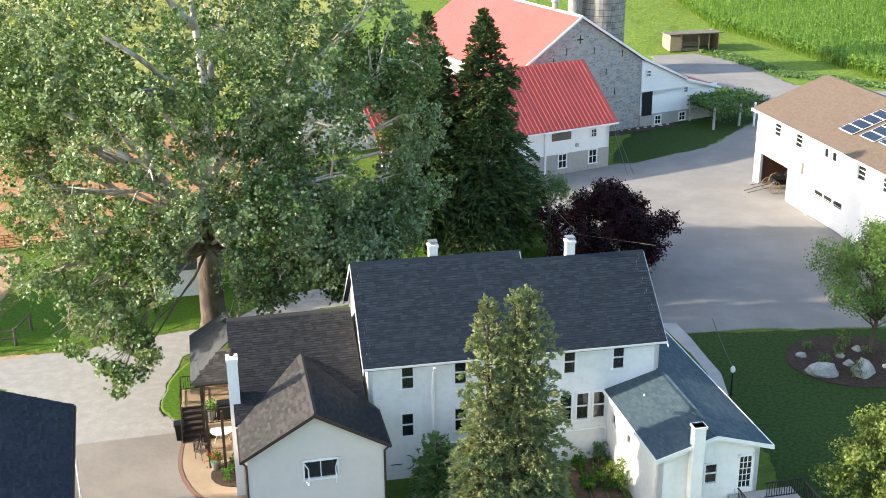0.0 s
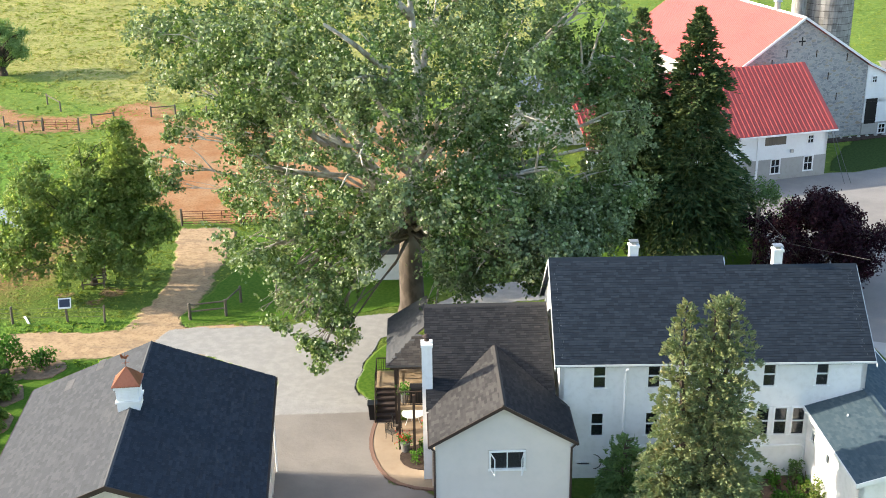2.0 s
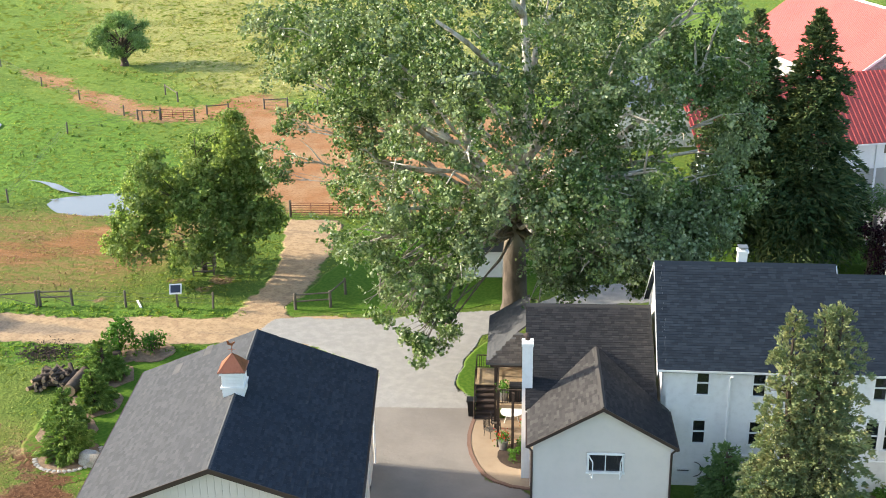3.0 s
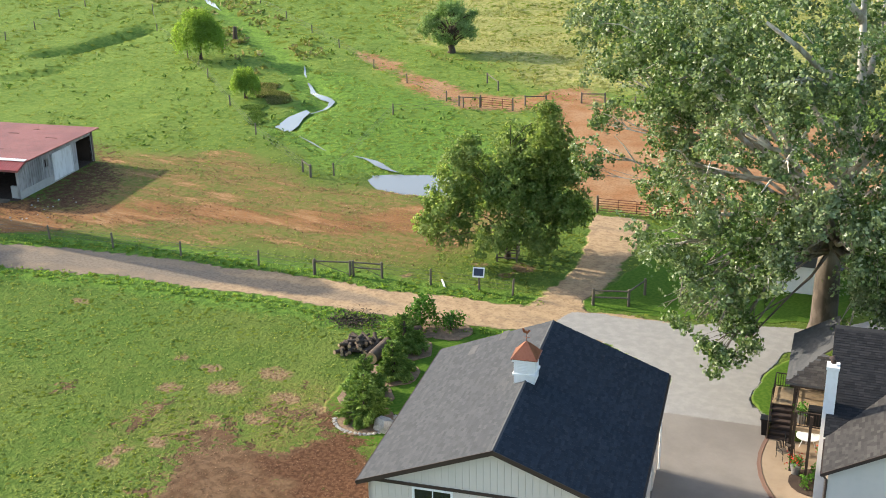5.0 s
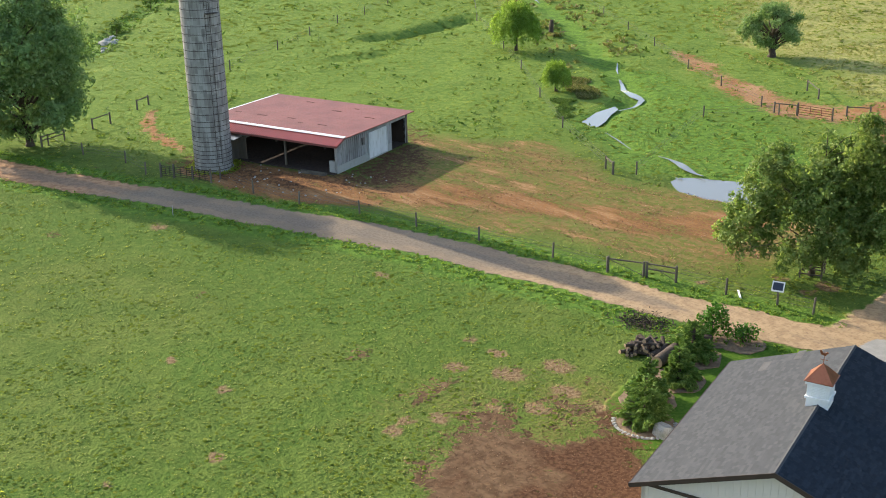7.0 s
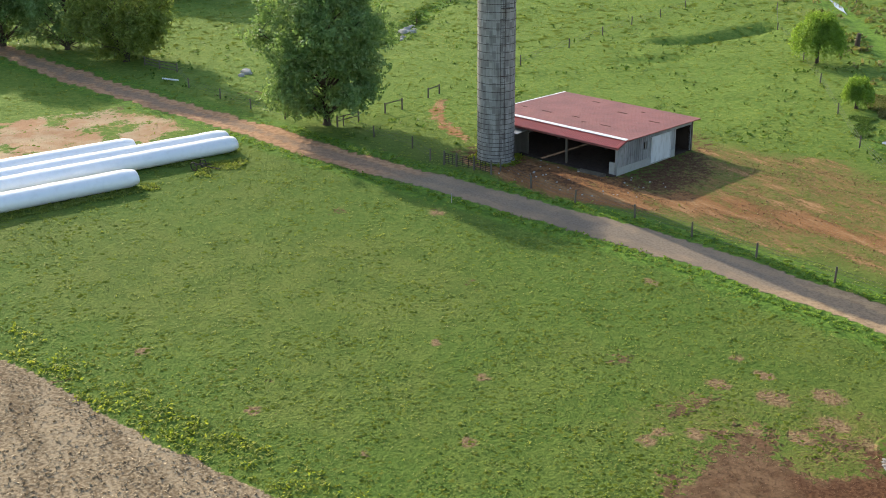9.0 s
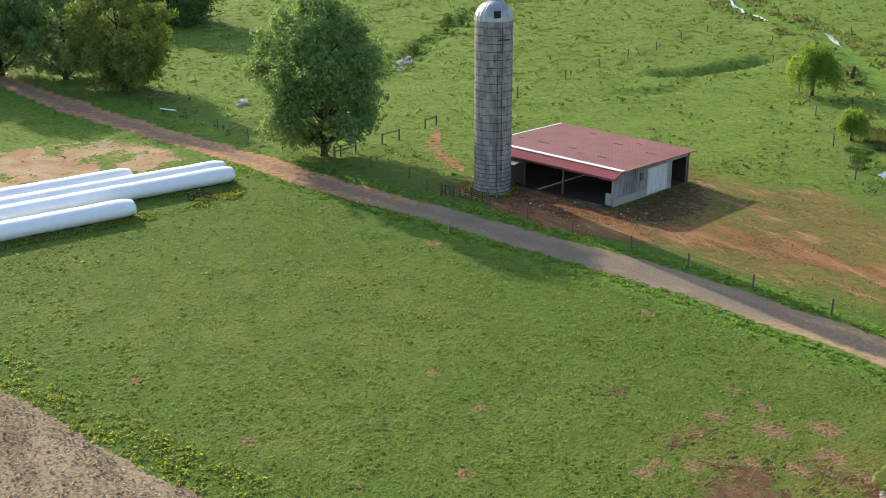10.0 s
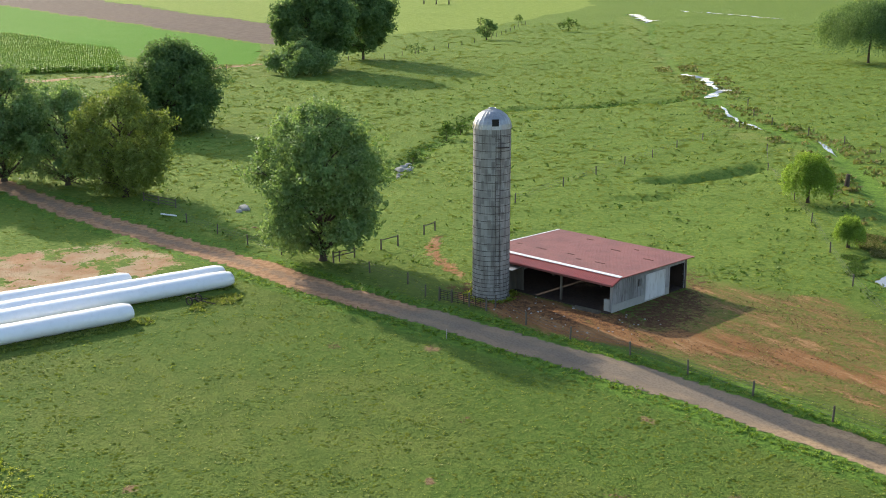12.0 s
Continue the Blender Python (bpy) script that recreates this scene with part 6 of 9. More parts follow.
# ---------------- cattle shed ----------------
shed = thing("cattle_shed", pose(-84.7, 63.0, gz(-84.7, 63.0), 0, 0, 17.0), "open-fronted block cattle shed with faded red metal roof", "shed")
SW, SD = 16.6, 12.5
part("wall", wall_shape(0, SD, -0.3, 3.0, [(4.2, 4.75, 1.7, 2.5), (9.6, SD - 0.3, -0.3, 2.75)], 0.22), M_SHEET, shed, "weathered grey block end wall", m=side(0, 0, 90))
part("wall", wall_shape(-SW, 0.0, -0.3, 2.9, thick=0.22), M_GREYWALL, shed, m=Matrix.Translation((0, SD - 0.22, 0)))
part("wall", wall_shape(0, SD, -0.3, 3.0, thick=0.22), M_GREYWALL, shed, m=side(-SW, SD, -90))
part("wall", wall_shape(-0.9, -0.02, -0.3, 1.2, thick=0.25), M_GREYWALL, shed)
part("footing", Shape().box(0.0, -0.06, -0.3, 9.5, -0.02, 0.75), M_GREYWALL, shed, "stained concrete footing", m=side(0, 0, 90))
for k in range(14):
    part("sheet_rib", Shape().box(0.35 + k * 0.34, -0.045, 0.75, 0.42 + k * 0.34, -0.002, 2.95), M_SHEET, shed, m=side(0, 0, 90))
part("sliding_door", Shape().box(5.3, -0.12, 0.15, 8.6, -0.04, 2.75).box(5.3, -0.15, 0.15, 5.4, -0.12, 2.75).box(8.5, -0.15, 0.15, 8.6, -0.12, 2.75), M_LIME, shed, "pale weathered sliding door", m=side(0, 0, 90))
stall = Shape().box(-0.09, -0.09, -0.2, 0.09, 0.09, 3.1).mesh("post", M_GREYWOOD)
for x, y in ((-6.2, 0.1), (-12.0, 0.1), (-13.2, 0.1), (-16.0, 0.1), (-6.2, 6.5), (-12.5, 6.5), (0.0, SD - 0.1)):
    part("post", stall, M_GREYWOOD, shed, m=Matrix.Translation((x, y, 0)))
# Dark floor and added boards put the shed's inner shade into colour.
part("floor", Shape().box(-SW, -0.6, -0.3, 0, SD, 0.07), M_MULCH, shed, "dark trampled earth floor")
part("shade_boards", Shape().box(-3.1, 5.4, 0.0, -3.0, SD - 0.24, 2.9).box(-SW + 0.3, SD - 0.3, 0.05, -0.05, SD - 0.24, 2.85), M_INSIDE, shed, "added boards coloured dark for the shade inside the shed")
part("beam", Shape().box(-SW, 0.0, 2.75, 0, 0.16, 2.88), M_GREYWOOD, shed)
rz_, re_ = 3.45, 3.35
part("roof", Shape().slab([(-SW - 0.4, 0.6, rz_), (0.7, 0.6, rz_), (0.7, SD + 0.4, re_), (-SW - 0.4, SD + 0.4, re_)], 0.06).slab([(-SW - 0.4, -0.9, 2.88), (0.7, -0.9, 2.88), (0.7, 0.6, rz_), (-SW - 0.4, 0.6, rz_)], 0.06), M_REDOLD, shed)
part("metal_cladding", corrugated_shape((-SW - 0.4, -0.9, 3.0), (1, 0, 0), (0, 1.5, rz_ - 2.88), SW + 1.1, 1.62, 0.25, 0.04), M_REDMETAL, shed, kind="stuff")
part("metal_cladding", corrugated_shape((-SW - 0.4, 0.6, rz_ + 0.02), (1, 0, 0), (0, SD - 0.2, re_ - rz_), SW + 1.1, SD - 0.2, 0.25, 0.012), M_REDOLD, shed, kind="stuff")
part("ridge_strip", Shape().slab([(-SW - 0.4, 0.25, rz_ + 0.12), (0.7, 0.25, rz_ + 0.12), (0.7, 0.68, rz_ + 0.17), (-SW - 0.4, 0.68, rz_ + 0.17)], 0.05), M_WHITE, shed)
part("verge", Shape().slab([(-SW - 0.5, 0.6, rz_ + 0.04), (-SW - 0.3, 0.6, rz_ + 0.04), (-SW - 0.3, SD + 0.4, re_ + 0.04), (-SW - 0.5, SD + 0.4, re_ + 0.04)], 0.05), M_WHITE, shed)
part("lean_roof", Shape().slab([(-13.4, -1.9, 2.5), (-10.9, -1.9, 2.5), (-10.9, 0.2, 2.7), (-13.4, 0.2, 2.7)], 0.06), M_STEEL, shed)
part("board_wall", Shape().box(-12.0, -1.8, -0.2, -11.9, 0.0, 2.5).box(-11.9, -0.1, 0, -11.0, 0.0, 2.4), M_GREYWOOD, shed)
rngs = random.Random(5)
for k in range(9):
    x, y = rngs.uniform(-16, -1.5), rngs.uniform(2.2, 11.5)
    w, h2 = rngs.uniform(0.5, 1.3), rngs.uniform(0.12, 0.25)
    z = rz_ + (re_ - rz_) * (y - 0.6) / (SD - 0.2)
    part("roof_patch", Shape().slab([(x, y, z + 0.05), (x + w, y, z + 0.05), (x + w, y + h2, z + 0.05), (x, y + h2, z + 0.05)], 0.02), M_RUST, shed, "rusted lifted sheet edge")
solo("feed_trough", Shape().box(-1.5, -0.25, 0, 1.5, 0.25, 0.06).box(-1.5, -0.25, 0.06, 1.5, -0.2, 0.22).box(-1.5, 0.2, 0.06, 1.5, 0.25, 0.22), M_GREYWOOD, pose(-86.5, 61.4, gz(-86.5, 61.4), 0, 0, 20), "weathered wooden feed trough by the shed", "trough")

# ---------------- small far shed and white outbuilding ----------------
stallh = thing("wood_stall", pose(33.0, 165.0, 0, 0, 0, 5), "open-fronted tan wooden field stall with flat roof", "stall")
part("side_panel", Shape().box(0, 0, 0, 0.1, 4, 2.2), M_TANWOOD, stallh)
part("side_panel", Shape().box(7.1, 0, 0, 7.2, 4, 2.4), M_TANWOOD, stallh)
part("back_panel", Shape().box(0, 3.9, 0, 7.2, 4, 2.0), M_TANWOOD, stallh)
part("front_panel", Shape().box(0, -0.05, 0, 1.6, 0.05, 2.1), M_TANWOOD, stallh, "pale boarded front")
part("half_wall", Shape().box(1.7, 0, 0, 4.2, 0.08, 0.5).box(1.7, 0, 0.7, 4.2, 0.08, 0.85).box(1.7, 0, 1.1, 4.2, 0.08, 1.25), M_GREYWOOD, stallh)
for x in (1.65, 4.2, 5.7):
    part("post", Shape().box(x, 0, 0, x + 0.14, 0.14, 2.3), M_TANWOOD, stallh)
part("roof", Shape().slab([(-0.3, -0.8, 2.55), (7.6, -0.8, 2.75), (7.6, 4.3, 2.3), (-0.3, 4.3, 2.1)], 0.12), M_GREYWOOD, stallh)
outb = thing("outbuilding", pose(-20.3, 75.5, 0, 0, 0, 12), "small white outbuilding with grey roof under the sycamore", "outbuilding")
part("wall", Shape().box(0, 0, -0.3, 4.4, 3.6, 2.2), M_STUCCO, outb)
part("roof", Shape().prism([(-0.3, 2.1), (4.7, 2.1), (2.2, 3.5)], -0.3, 3.9), M_SHINGLE_GREY, outb)
farb = thing("milk_house", pose(-14.0, 112.0, 0, 0, 0, 20), "white metal-roofed farm building behind the trees", "building")
part("wall", Shape().box(0, 0, -0.3, 13, 8, 4.5), M_WHITE, farb)
part("roof", Shape().prism([(-0.4, 4.4), (8.4, 4.4), (4, 6.8)], -0.4, 13.4), M_STEEL, farb, m=Matrix.Translation((0, 8, 0)) @ side(0, 0, -90))
pav = thing("pavilion", pose(-905, 474, gz(-905, 474), 0, 0, 60), "distant pale picnic pavilion beside a paved lot", "pavilion")
part("roof", Shape().prism([(-12, 5.5), (12, 5.5), (0, 9)], -9, 9), M_STEEL, pav)
for x in (-11, 0, 11):
    for y in (-8, 8):
        part("post", Shape().box(x - 0.3, y - 0.3, -1, x + 0.3, y + 0.3, 5.5), M_GREYWOOD, pav)

# ---------------- trees and plants ----------------
def unit(a):
    return a / np.maximum(np.linalg.norm(a, axis=-1, keepdims=True), 1e-9)


def leaf_quads(rng, pos, normal, size, aspect=0.62, bend=0.18):
    """Bent diamond leaves at pos, facing along normal."""
    n = len(pos)
    t = unit(np.cross(normal, rng.normal(size=(n, 3))))
    w = np.cross(normal, t)
    size = np.asarray(size).reshape(-1, 1) * rng.uniform(0.7, 1.3, (n, 1))
    a, c = pos - t * size * 0.5, pos + t * size * 0.5
    b2 = pos + w * size * 0.5 * aspect + normal * size * bend
    d = pos - w * size * 0.5 * aspect + normal * size * bend
    return np.stack([a, b2, c, d], axis=1).reshape(-1, 3)


def lobes_in(rng, n, rx, rz, zc, shape=1.0, low=0.0):
    """Centres and radii of the masses that make up a crown."""
    out = []
    n = int(n * 2.2)
    for i in range(n):
        u = (i + 0.5) / n
        ct = 1 - 2 * u
        st = math.sqrt(max(0, 1 - ct * ct)) * (1 - 0.22 * ct) * (1 - 0.18 * max(0, -ct))
        az = i * 2.39996 + rng.uniform(-0.4, 0.4)
        k = rng.uniform(0.45, 0.95)
        taper = 1.0 - low * max(0, ct)
        out.append((np.array([math.cos(az) * st * rx * k * taper, math.sin(az) * st * rx * k * taper, zc + ct * rz * (k if abs(ct) < 0.6 else max(k, 0.86)) * shape]), rng.uniform(0.11, 0.30) * (rx + rz) / 2))
    return out


def crown_points(rng, lobes, clusters, per, spread, squash=0.8, gaps=0.37, fill=0.0, lift=0.35, wild=0.42):
    """Leaf places grouped in twigs' clusters through the lobes, with gaps between the boughs."""
    pos, nor = [], []
    for c, r in lobes:
        k = max(3, int(clusters * max(r * r, fill * r)))
        d = unit(rng.normal(size=(k, 3)))
        rad = r * rng.uniform(0, 1, (k, 1)) ** 0.36 * 1.08
        cc = c + d * rad * np.array([1, 1, squash])
        q = 5.5 * spread
        g = lattice(cc[:, 0] / q, cc[:, 2] / q, 3) + lattice(cc[:, 1] / q + 7, cc[:, 2] / q + 3, 5) + lattice(cc[:, 0] / q + 5, cc[:, 1] / q, 8)
        ok = g / 3 > gaps
        cc, d = cc[ok], d[ok]
        k = len(cc)
        axis = unit(d * 0.9 + rng.normal(size=(k, 3)) * 0.45 + np.array([0, 0, lift]))
        along = rng.uniform(-1.0, 1.9, (k * per, 1))
        p = np.repeat(cc, per, axis=0) + np.repeat(axis, per, axis=0) * along * spread + rng.normal(size=(k * per, 3)) * spread * 0.62 * (1.25 - 0.35 * along)
        face = unit(d * 0.75 + rng.normal(size=(k, 3)) * 0.5 + np.array([0, 0, 0.4]))
        out = unit(np.repeat(face, per, axis=0) + rng.normal(size=(k * per, 3)) * wild)
        pos.append(p)
        nor.append(out)
    return np.concatenate(pos), np.concatenate(nor)


def wood_shape(rng, lobes, trunk_h, r0, lean=(0, 0), twigs=2, thick=0.8, sides=9, start=0.45):
    """A tapered trunk with a flare and a limb to every mass of leaves."""
    s = Shape()
    top = max(c[2] for c, _ in lobes)
    big = 0.62 * max(r for _, r in lobes)
    zs = [-0.4, 0.0, 0.35, 1.0, trunk_h * 0.6, trunk_h, trunk_h + (top - trunk_h) * 0.5, top]
    rads = [r0 * 1.7, r0 * 1.5, r0 * 1.15, r0, r0 * 0.9, r0 * 0.78, r0 * 0.4, r0 * 0.08]
    axis = []
    for i, z in enumerate(zs):
        q = max(0, z) / max(top, 0.1)
        axis.append(Vector((lean[0] * q + rng.uniform(-1, 1) * 0.12 * r0 * i, lean[1] * q + rng.uniform(-1, 1) * 0.12 * r0 * i, z)))
    s.tube(axis, rads, sides)

    def on_axis(z):
        for a, c in zip(axis, axis[1:]):
            if a.z <= z <= c.z:
                return a.lerp(c, (z - a.z) / max(c.z - a.z, 1e-6))
        return axis[-1]

    for c, r in lobes:
        c = Vector(c)
        h = math.hypot(c.x, c.y)
        z0 = min(max(trunk_h * rng.uniform(start, 1.1), c.z - h * rng.uniform(0.6, 1.1)), top * 0.85)
        z0 = max(z0, trunk_h * start)
        a = on_axis(z0)
        mid = a.lerp(c, 0.5) + Vector((rng.uniform(-1, 1), rng.uniform(-1, 1), rng.uniform(0.2, 1.0))) * h * 0.12
        lr = r0 * thick * rng.uniform(0.28, 0.48) * min(1.0, max(0.3, r / big))
        s.tube([a, a.lerp(mid, 0.5) + Vector((0, 0, -0.03 * h)), mid, mid.lerp(c, 0.55), c], [lr, lr * 0.85, lr * 0.65, lr * 0.42, lr * 0.2], 6)
        for k in range(twigs):
            e = c + Vector(unit(rng.normal(size=3))) * r * rng.uniform(0.6, 0.95)
            b0 = mid.lerp(c, rng.uniform(0.3, 1.0))
            s.tube([b0, b0.lerp(e, 0.55) + Vector((0, 0, 0.1 * r)), e], [lr * 0.3, lr * 0.2, lr * 0.06], 5, cap=False)
    return s


def broadleaf(name, x, y, h, rx, z0, leaf_mat_, label, seed, n_lobes=16, clusters=34, per=12, leaf=0.24, spread=0.3, r0=0.25, bark=None, lean=(0, 0), twigs=3, thick=1.0,
              trunk_h=None, low=0.0, extra=(), category="tree", group="", gaps=0.37):
    rng = np.random.RandomState(seed)
    ob = thing(name, pose(x, y, gz(x, y)), label, category, group)
    rz = (h - z0) / 2
    lobes = lobes_in(rng, n_lobes, rx, rz, z0 + rz, low=low) + [(np.array(c, float), r) for c, r in extra]
    part("trunk", wood_shape(rng, lobes, trunk_h or max(z0 * 1.15, 0.8), r0, lean, twigs, thick), bark or M_BARK, ob, smooth=True)
    p, n = crown_points(rng, lobes, clusters, per, spread, gaps=gaps)
    keep = p[:, 2] > 0.15
    part("crown", quads_mesh("crown", leaf_quads(rng, p[keep], n[keep], leaf), leaf_mat_), leaf_mat_, ob)
    return ob


def conifer(name, x, y, h, r, mat, label, seed, tips=1, z0=0.3, count=26000, spray=0.34, droop=0.35, power=0.85, bare=0.0, wide_k=0.19, tip=-0.45, knots_n=5, tight=1.0):
    rng = np.random.RandomState(seed)
    ob = thing(name, pose(x, y, gz(x, y)), label, "tree")
    s = Shape()
    verts = []
    heads = [((0.0, 0.0), h, 1.0)] if tips == 1 else [((0.95, 0.1), h, 0.88), ((0.3, 0.0), h * 0.985, 0.72), ((-0.95, -0.1), h * 0.965, 0.72)]
    for (ox, oy), hh, kk in heads:
        s.tube([(ox * 0.2, oy * 0.2, -0.3), (ox * 0.6, oy * 0.6, hh * 0.3), (ox, oy, hh * 0.7), (ox, oy, hh * 0.98)], [0.24, 0.19, 0.1, 0.015], 8)
        nb = int(hh * 40 * kk)
        share = count // (len(heads) * nb) + 1
        for b_i in range(nb):
            q = rng.uniform(0, 1) ** 1.25
            z = z0 + (hh - z0) * q
            az = rng.uniform(0, 2 * math.pi)
            ln = r * kk * (1 - q) ** power * rng.uniform(0.72, 1.12) + 0.16
            ln *= 0.68 + 0.62 * float(lattice(np.array([az * 1.3 + ox]), np.array([z * 0.75]), seed)[0])
            rise = 0.30 * (1 - q) + 0.75 * q
            d = np.array([math.cos(az), math.sin(az)])
            m = max(4, int(share * (0.25 + 1.5 * (1 - q))))
            knots = rng.uniform(0.12 + bare, 1.0, knots_n) ** 0.7
            pick = rng.randint(0, knots_n, m)
            sway = rng.normal(size=knots_n) * 0.2 * ln
            t = np.clip(knots[pick] + rng.normal(size=m) * 0.07 * tight, 0.05, 1.1)
            px = ox + d[0] * ln * t
            py = oy + d[1] * ln * t
            pz = z + rise * ln * t * 0.35 - droop * ln * t * t * (1 - q * 0.8) - rng.uniform(0, 1, m) * 0.25 * tight * (1 - q)
            side_w = (sway[pick] + rng.normal(size=m) * 0.09 * tight * ln) * (1.05 - t * 0.5)
            base = np.stack([px - d[1] * side_w, py + d[0] * side_w, pz + rng.normal(size=m) * 0.05], axis=1)
            dirs = unit(np.stack([d[0] + rng.normal(size=m) * 0.55, d[1] + rng.normal(size=m) * 0.55, tip + 1.0 * q + rng.normal(size=m) * 0.35], axis=1))
            wide = unit(np.cross(dirs, rng.normal(size=(m, 3))))
            sz = spray * 1.25 * rng.uniform(0.6, 1.25, (m, 1)) * (0.75 + 0.35 * (1 - q))
            a, c = base - dirs * sz * 0.35, base + dirs * sz * 0.65
            mid_ = base + dirs * sz * 0.1
            verts.append(np.stack([a, mid_ + wide * sz * wide_k, c, mid_ - wide * sz * wide_k], axis=1).reshape(-1, 3))
            if b_i % 5 == 0:
                s.tube([(ox, oy, z), (ox + d[0] * ln * 0.9, oy + d[1] * ln * 0.9, z + rise * ln * 0.3 - droop * ln * 0.8 * (1 - q * 0.8))], [0.035, 0.008], 4, cap=False)
    v_ = np.concatenate(verts)
    part("trunk", s, M_BARK, ob)
    part("crown", quads_mesh("crown", v_, mat), mat, ob)
    return ob


def willow(x, y, h, r, label, seed, strands=900, mat=None):
    rng = np.random.RandomState(seed)
    ob = thing("willow_tree", pose(x, y, gz(x, y)), label, "tree")
    lobes = lobes_in(rng, 5, r * 0.7, h * 0.2, h * 0.68)
    part("trunk", wood_shape(rng, lobes, h * 0.3, 0.12 + 0.012 * h), M_BARK, ob, smooth=True)
    pos, nor = [], []
    for k in range(strands):
        d = unit(rng.normal(size=3))
        d[2] = abs(d[2])
        lump = 0.80 + 0.20 * math.sin(4 * math.atan2(d[1], d[0]) + seed) * (1 - 0.6 * d[2]) + 0.1 * math.sin(7 * d[2] + seed) + rng.uniform(-0.16, 0.12)
        p = np.array([0, 0, h * 0.58]) + d * np.array([r, r, h * 0.42]) * lump
        ln = min(rng.uniform(0.22, 0.5) * h, p[2] - h * rng.uniform(0.03, 0.16))
        m = max(5, int(ln / (0.02 * h)))
        t = np.linspace(0, 1, m)
        q = p + np.array([d[0], d[1], 0]) * 0.18 * r * np.sqrt(t)[:, None] + np.array([0, 0, -1]) * (ln * t)[:, None] + rng.normal(size=(m, 3)) * 0.012 * h
        pos.append(q)
        nor.append(unit(rng.normal(size=(m, 3)) * 0.8 + np.array([d[0], d[1], 0.5])))
    p, n = np.concatenate(pos), np.concatenate(nor)
    part("crown", quads_mesh("crown", leaf_quads(rng, p, n, 0.2 + 0.017 * h, 0.42), mat or M_WILLOW), mat or M_WILLOW, ob)
    return ob


# the great sycamore by the drive
SYC_LIMBS = [((-8.6, -4, 11.4), 3.1), ((-11.5, 1.5, 15.5), 4.4), ((-6, -9, 10), 3.8), ((-4, -11, 6.4), 2.4), ((-5.6, -11.2, 4.6), 0.8), ((-1, -9.5, 14), 4.4), ((5.5, -8, 12), 4),
             ((8.5, -3, 11.5), 4), ((9.5, 1, 16), 4.2), ((7, -6.5, 17.5), 4), ((0, -8, 19), 4.2), ((-6.5, -6, 18.5), 4.2), ((-9, 3, 20.5), 4), ((-3, -2, 24), 4.4),
             ((4.5, -1, 23), 4.4), ((6.5, 5, 17), 4.2), ((0.5, 7, 19), 4.4), ((-7, 7.5, 13), 4.2), ((2.5, 8.5, 11.5), 4), ((-2.5, -6.5, 8.6), 2.6), ((9, -5.5, 7.8), 2.4),
             ((4.4, -8.5, 7.6), 1.9), ((-8.2, -6.6, 7), 1.5), ((11.5, -2.5, 13), 2.6), ((12.2, -2, 14.6), 3), ((12, 0.5, 18), 3), ((12.4, -3.6, 11), 2.6), ((11, -6.6, 8.8), 2.3),
             ((9.8, -10.6, 8.9), 1.7), ((-1.6, -13.2, 4.2), 1), ((-3.6, -12, 5.8), 2), ((-3, -5, 6.2), 2), ((-6.2, -8.2, 5), 1.8), ((5.2, -7.6, 7), 2), ((10.4, 2, 20.4), 3),
             ((11.2, -9.6, 9), 1.4), ((-12, -3.5, 19), 3), ((-14.9, -3.2, 11.3), 1.6), ((-15, -4.8, 10.1), 0.8), ((-14.8, -1.7, 12.5), 1.4), ((-15.2, 0.1, 16), 2.3), ((-17.4, 1.9, 18.5), 2),
             ((-11.3, -1.3, 13), 2.2), ((-9.9, -3.6, 10.8), 1.2), ((-8, -2.8, 10.9), 2.2), ((-8.3, -8.7, 7.3), 1.7), ((-8.8, -9.8, 8.1), 0.7), ((-6.4, -9.7, 6.1), 1.7), ((-6.4, -11.3, 5.1), 0.8),
             ((-4.2, -11.8, 4.9), 1.4), ((-3.3, -12.9, 3.8), 0.9), ((-2.5, -13.3, 3.5), 0.8), ((-2.5, -14, 2.8), 0.5), ((-5.9, -7.7, 7.7), 1.9), ((-3.3, -8.8, 5.8), 1.7), ((-10.4, 0.8, 15.3), 2.7), ((-14.6, 1.9, 18), 2.3),
             ((-4.5, -5.9, 8.4), 1.9), ((-2, -11.3, 4.5), 0.8),
             ((-2.2, -9.9, 7.3), 1.5), ((-1.2, -8.9, 8.3), 1.3), ((4.3, -8.9, 8.0), 1.6), ((5.9, -8.4, 7.8), 1.8), ((8.1, -7.9, 8.0), 1.8), ((10.1, -7.4, 7.8), 1.6), ((11.4, -7.4, 7.2), 1.1), ((4.9, -9.9, 6.4), 1.1), ((3.6, -10.4, 5.6), 0.8), ((9.2, -7.9, 6.7), 1.0), ((7.3, -9.4, 9.5), 1.9), ((10.6, -7.4, 9.4), 1.8), ((12.5, -5.9, 9.3), 1.6), ((13.6, -3.9, 11.2), 1.9), ((6.7, -9.9, 12.6), 2.2), ((9.7, -8.9, 13.5), 2.2),
             ((-0.0, -11.9, 10.3), 1.2), ((-0.5, -12.4, 8.4), 1.1), ((4.6, -11.4, 9.3), 1.2), ((6.5, -10.9, 8.6), 1.1), ((8.3, -10.4, 8.9), 1.2), ((10.0, -9.4, 9.3), 1.3), ((4.5, -11.9, 11.8), 1.3), ((1.5, -11.9, 12.1), 1.3), ((7.1, -11.4, 11.4), 1.4), ((-2.4, -11.9, 9.4), 1.1)]
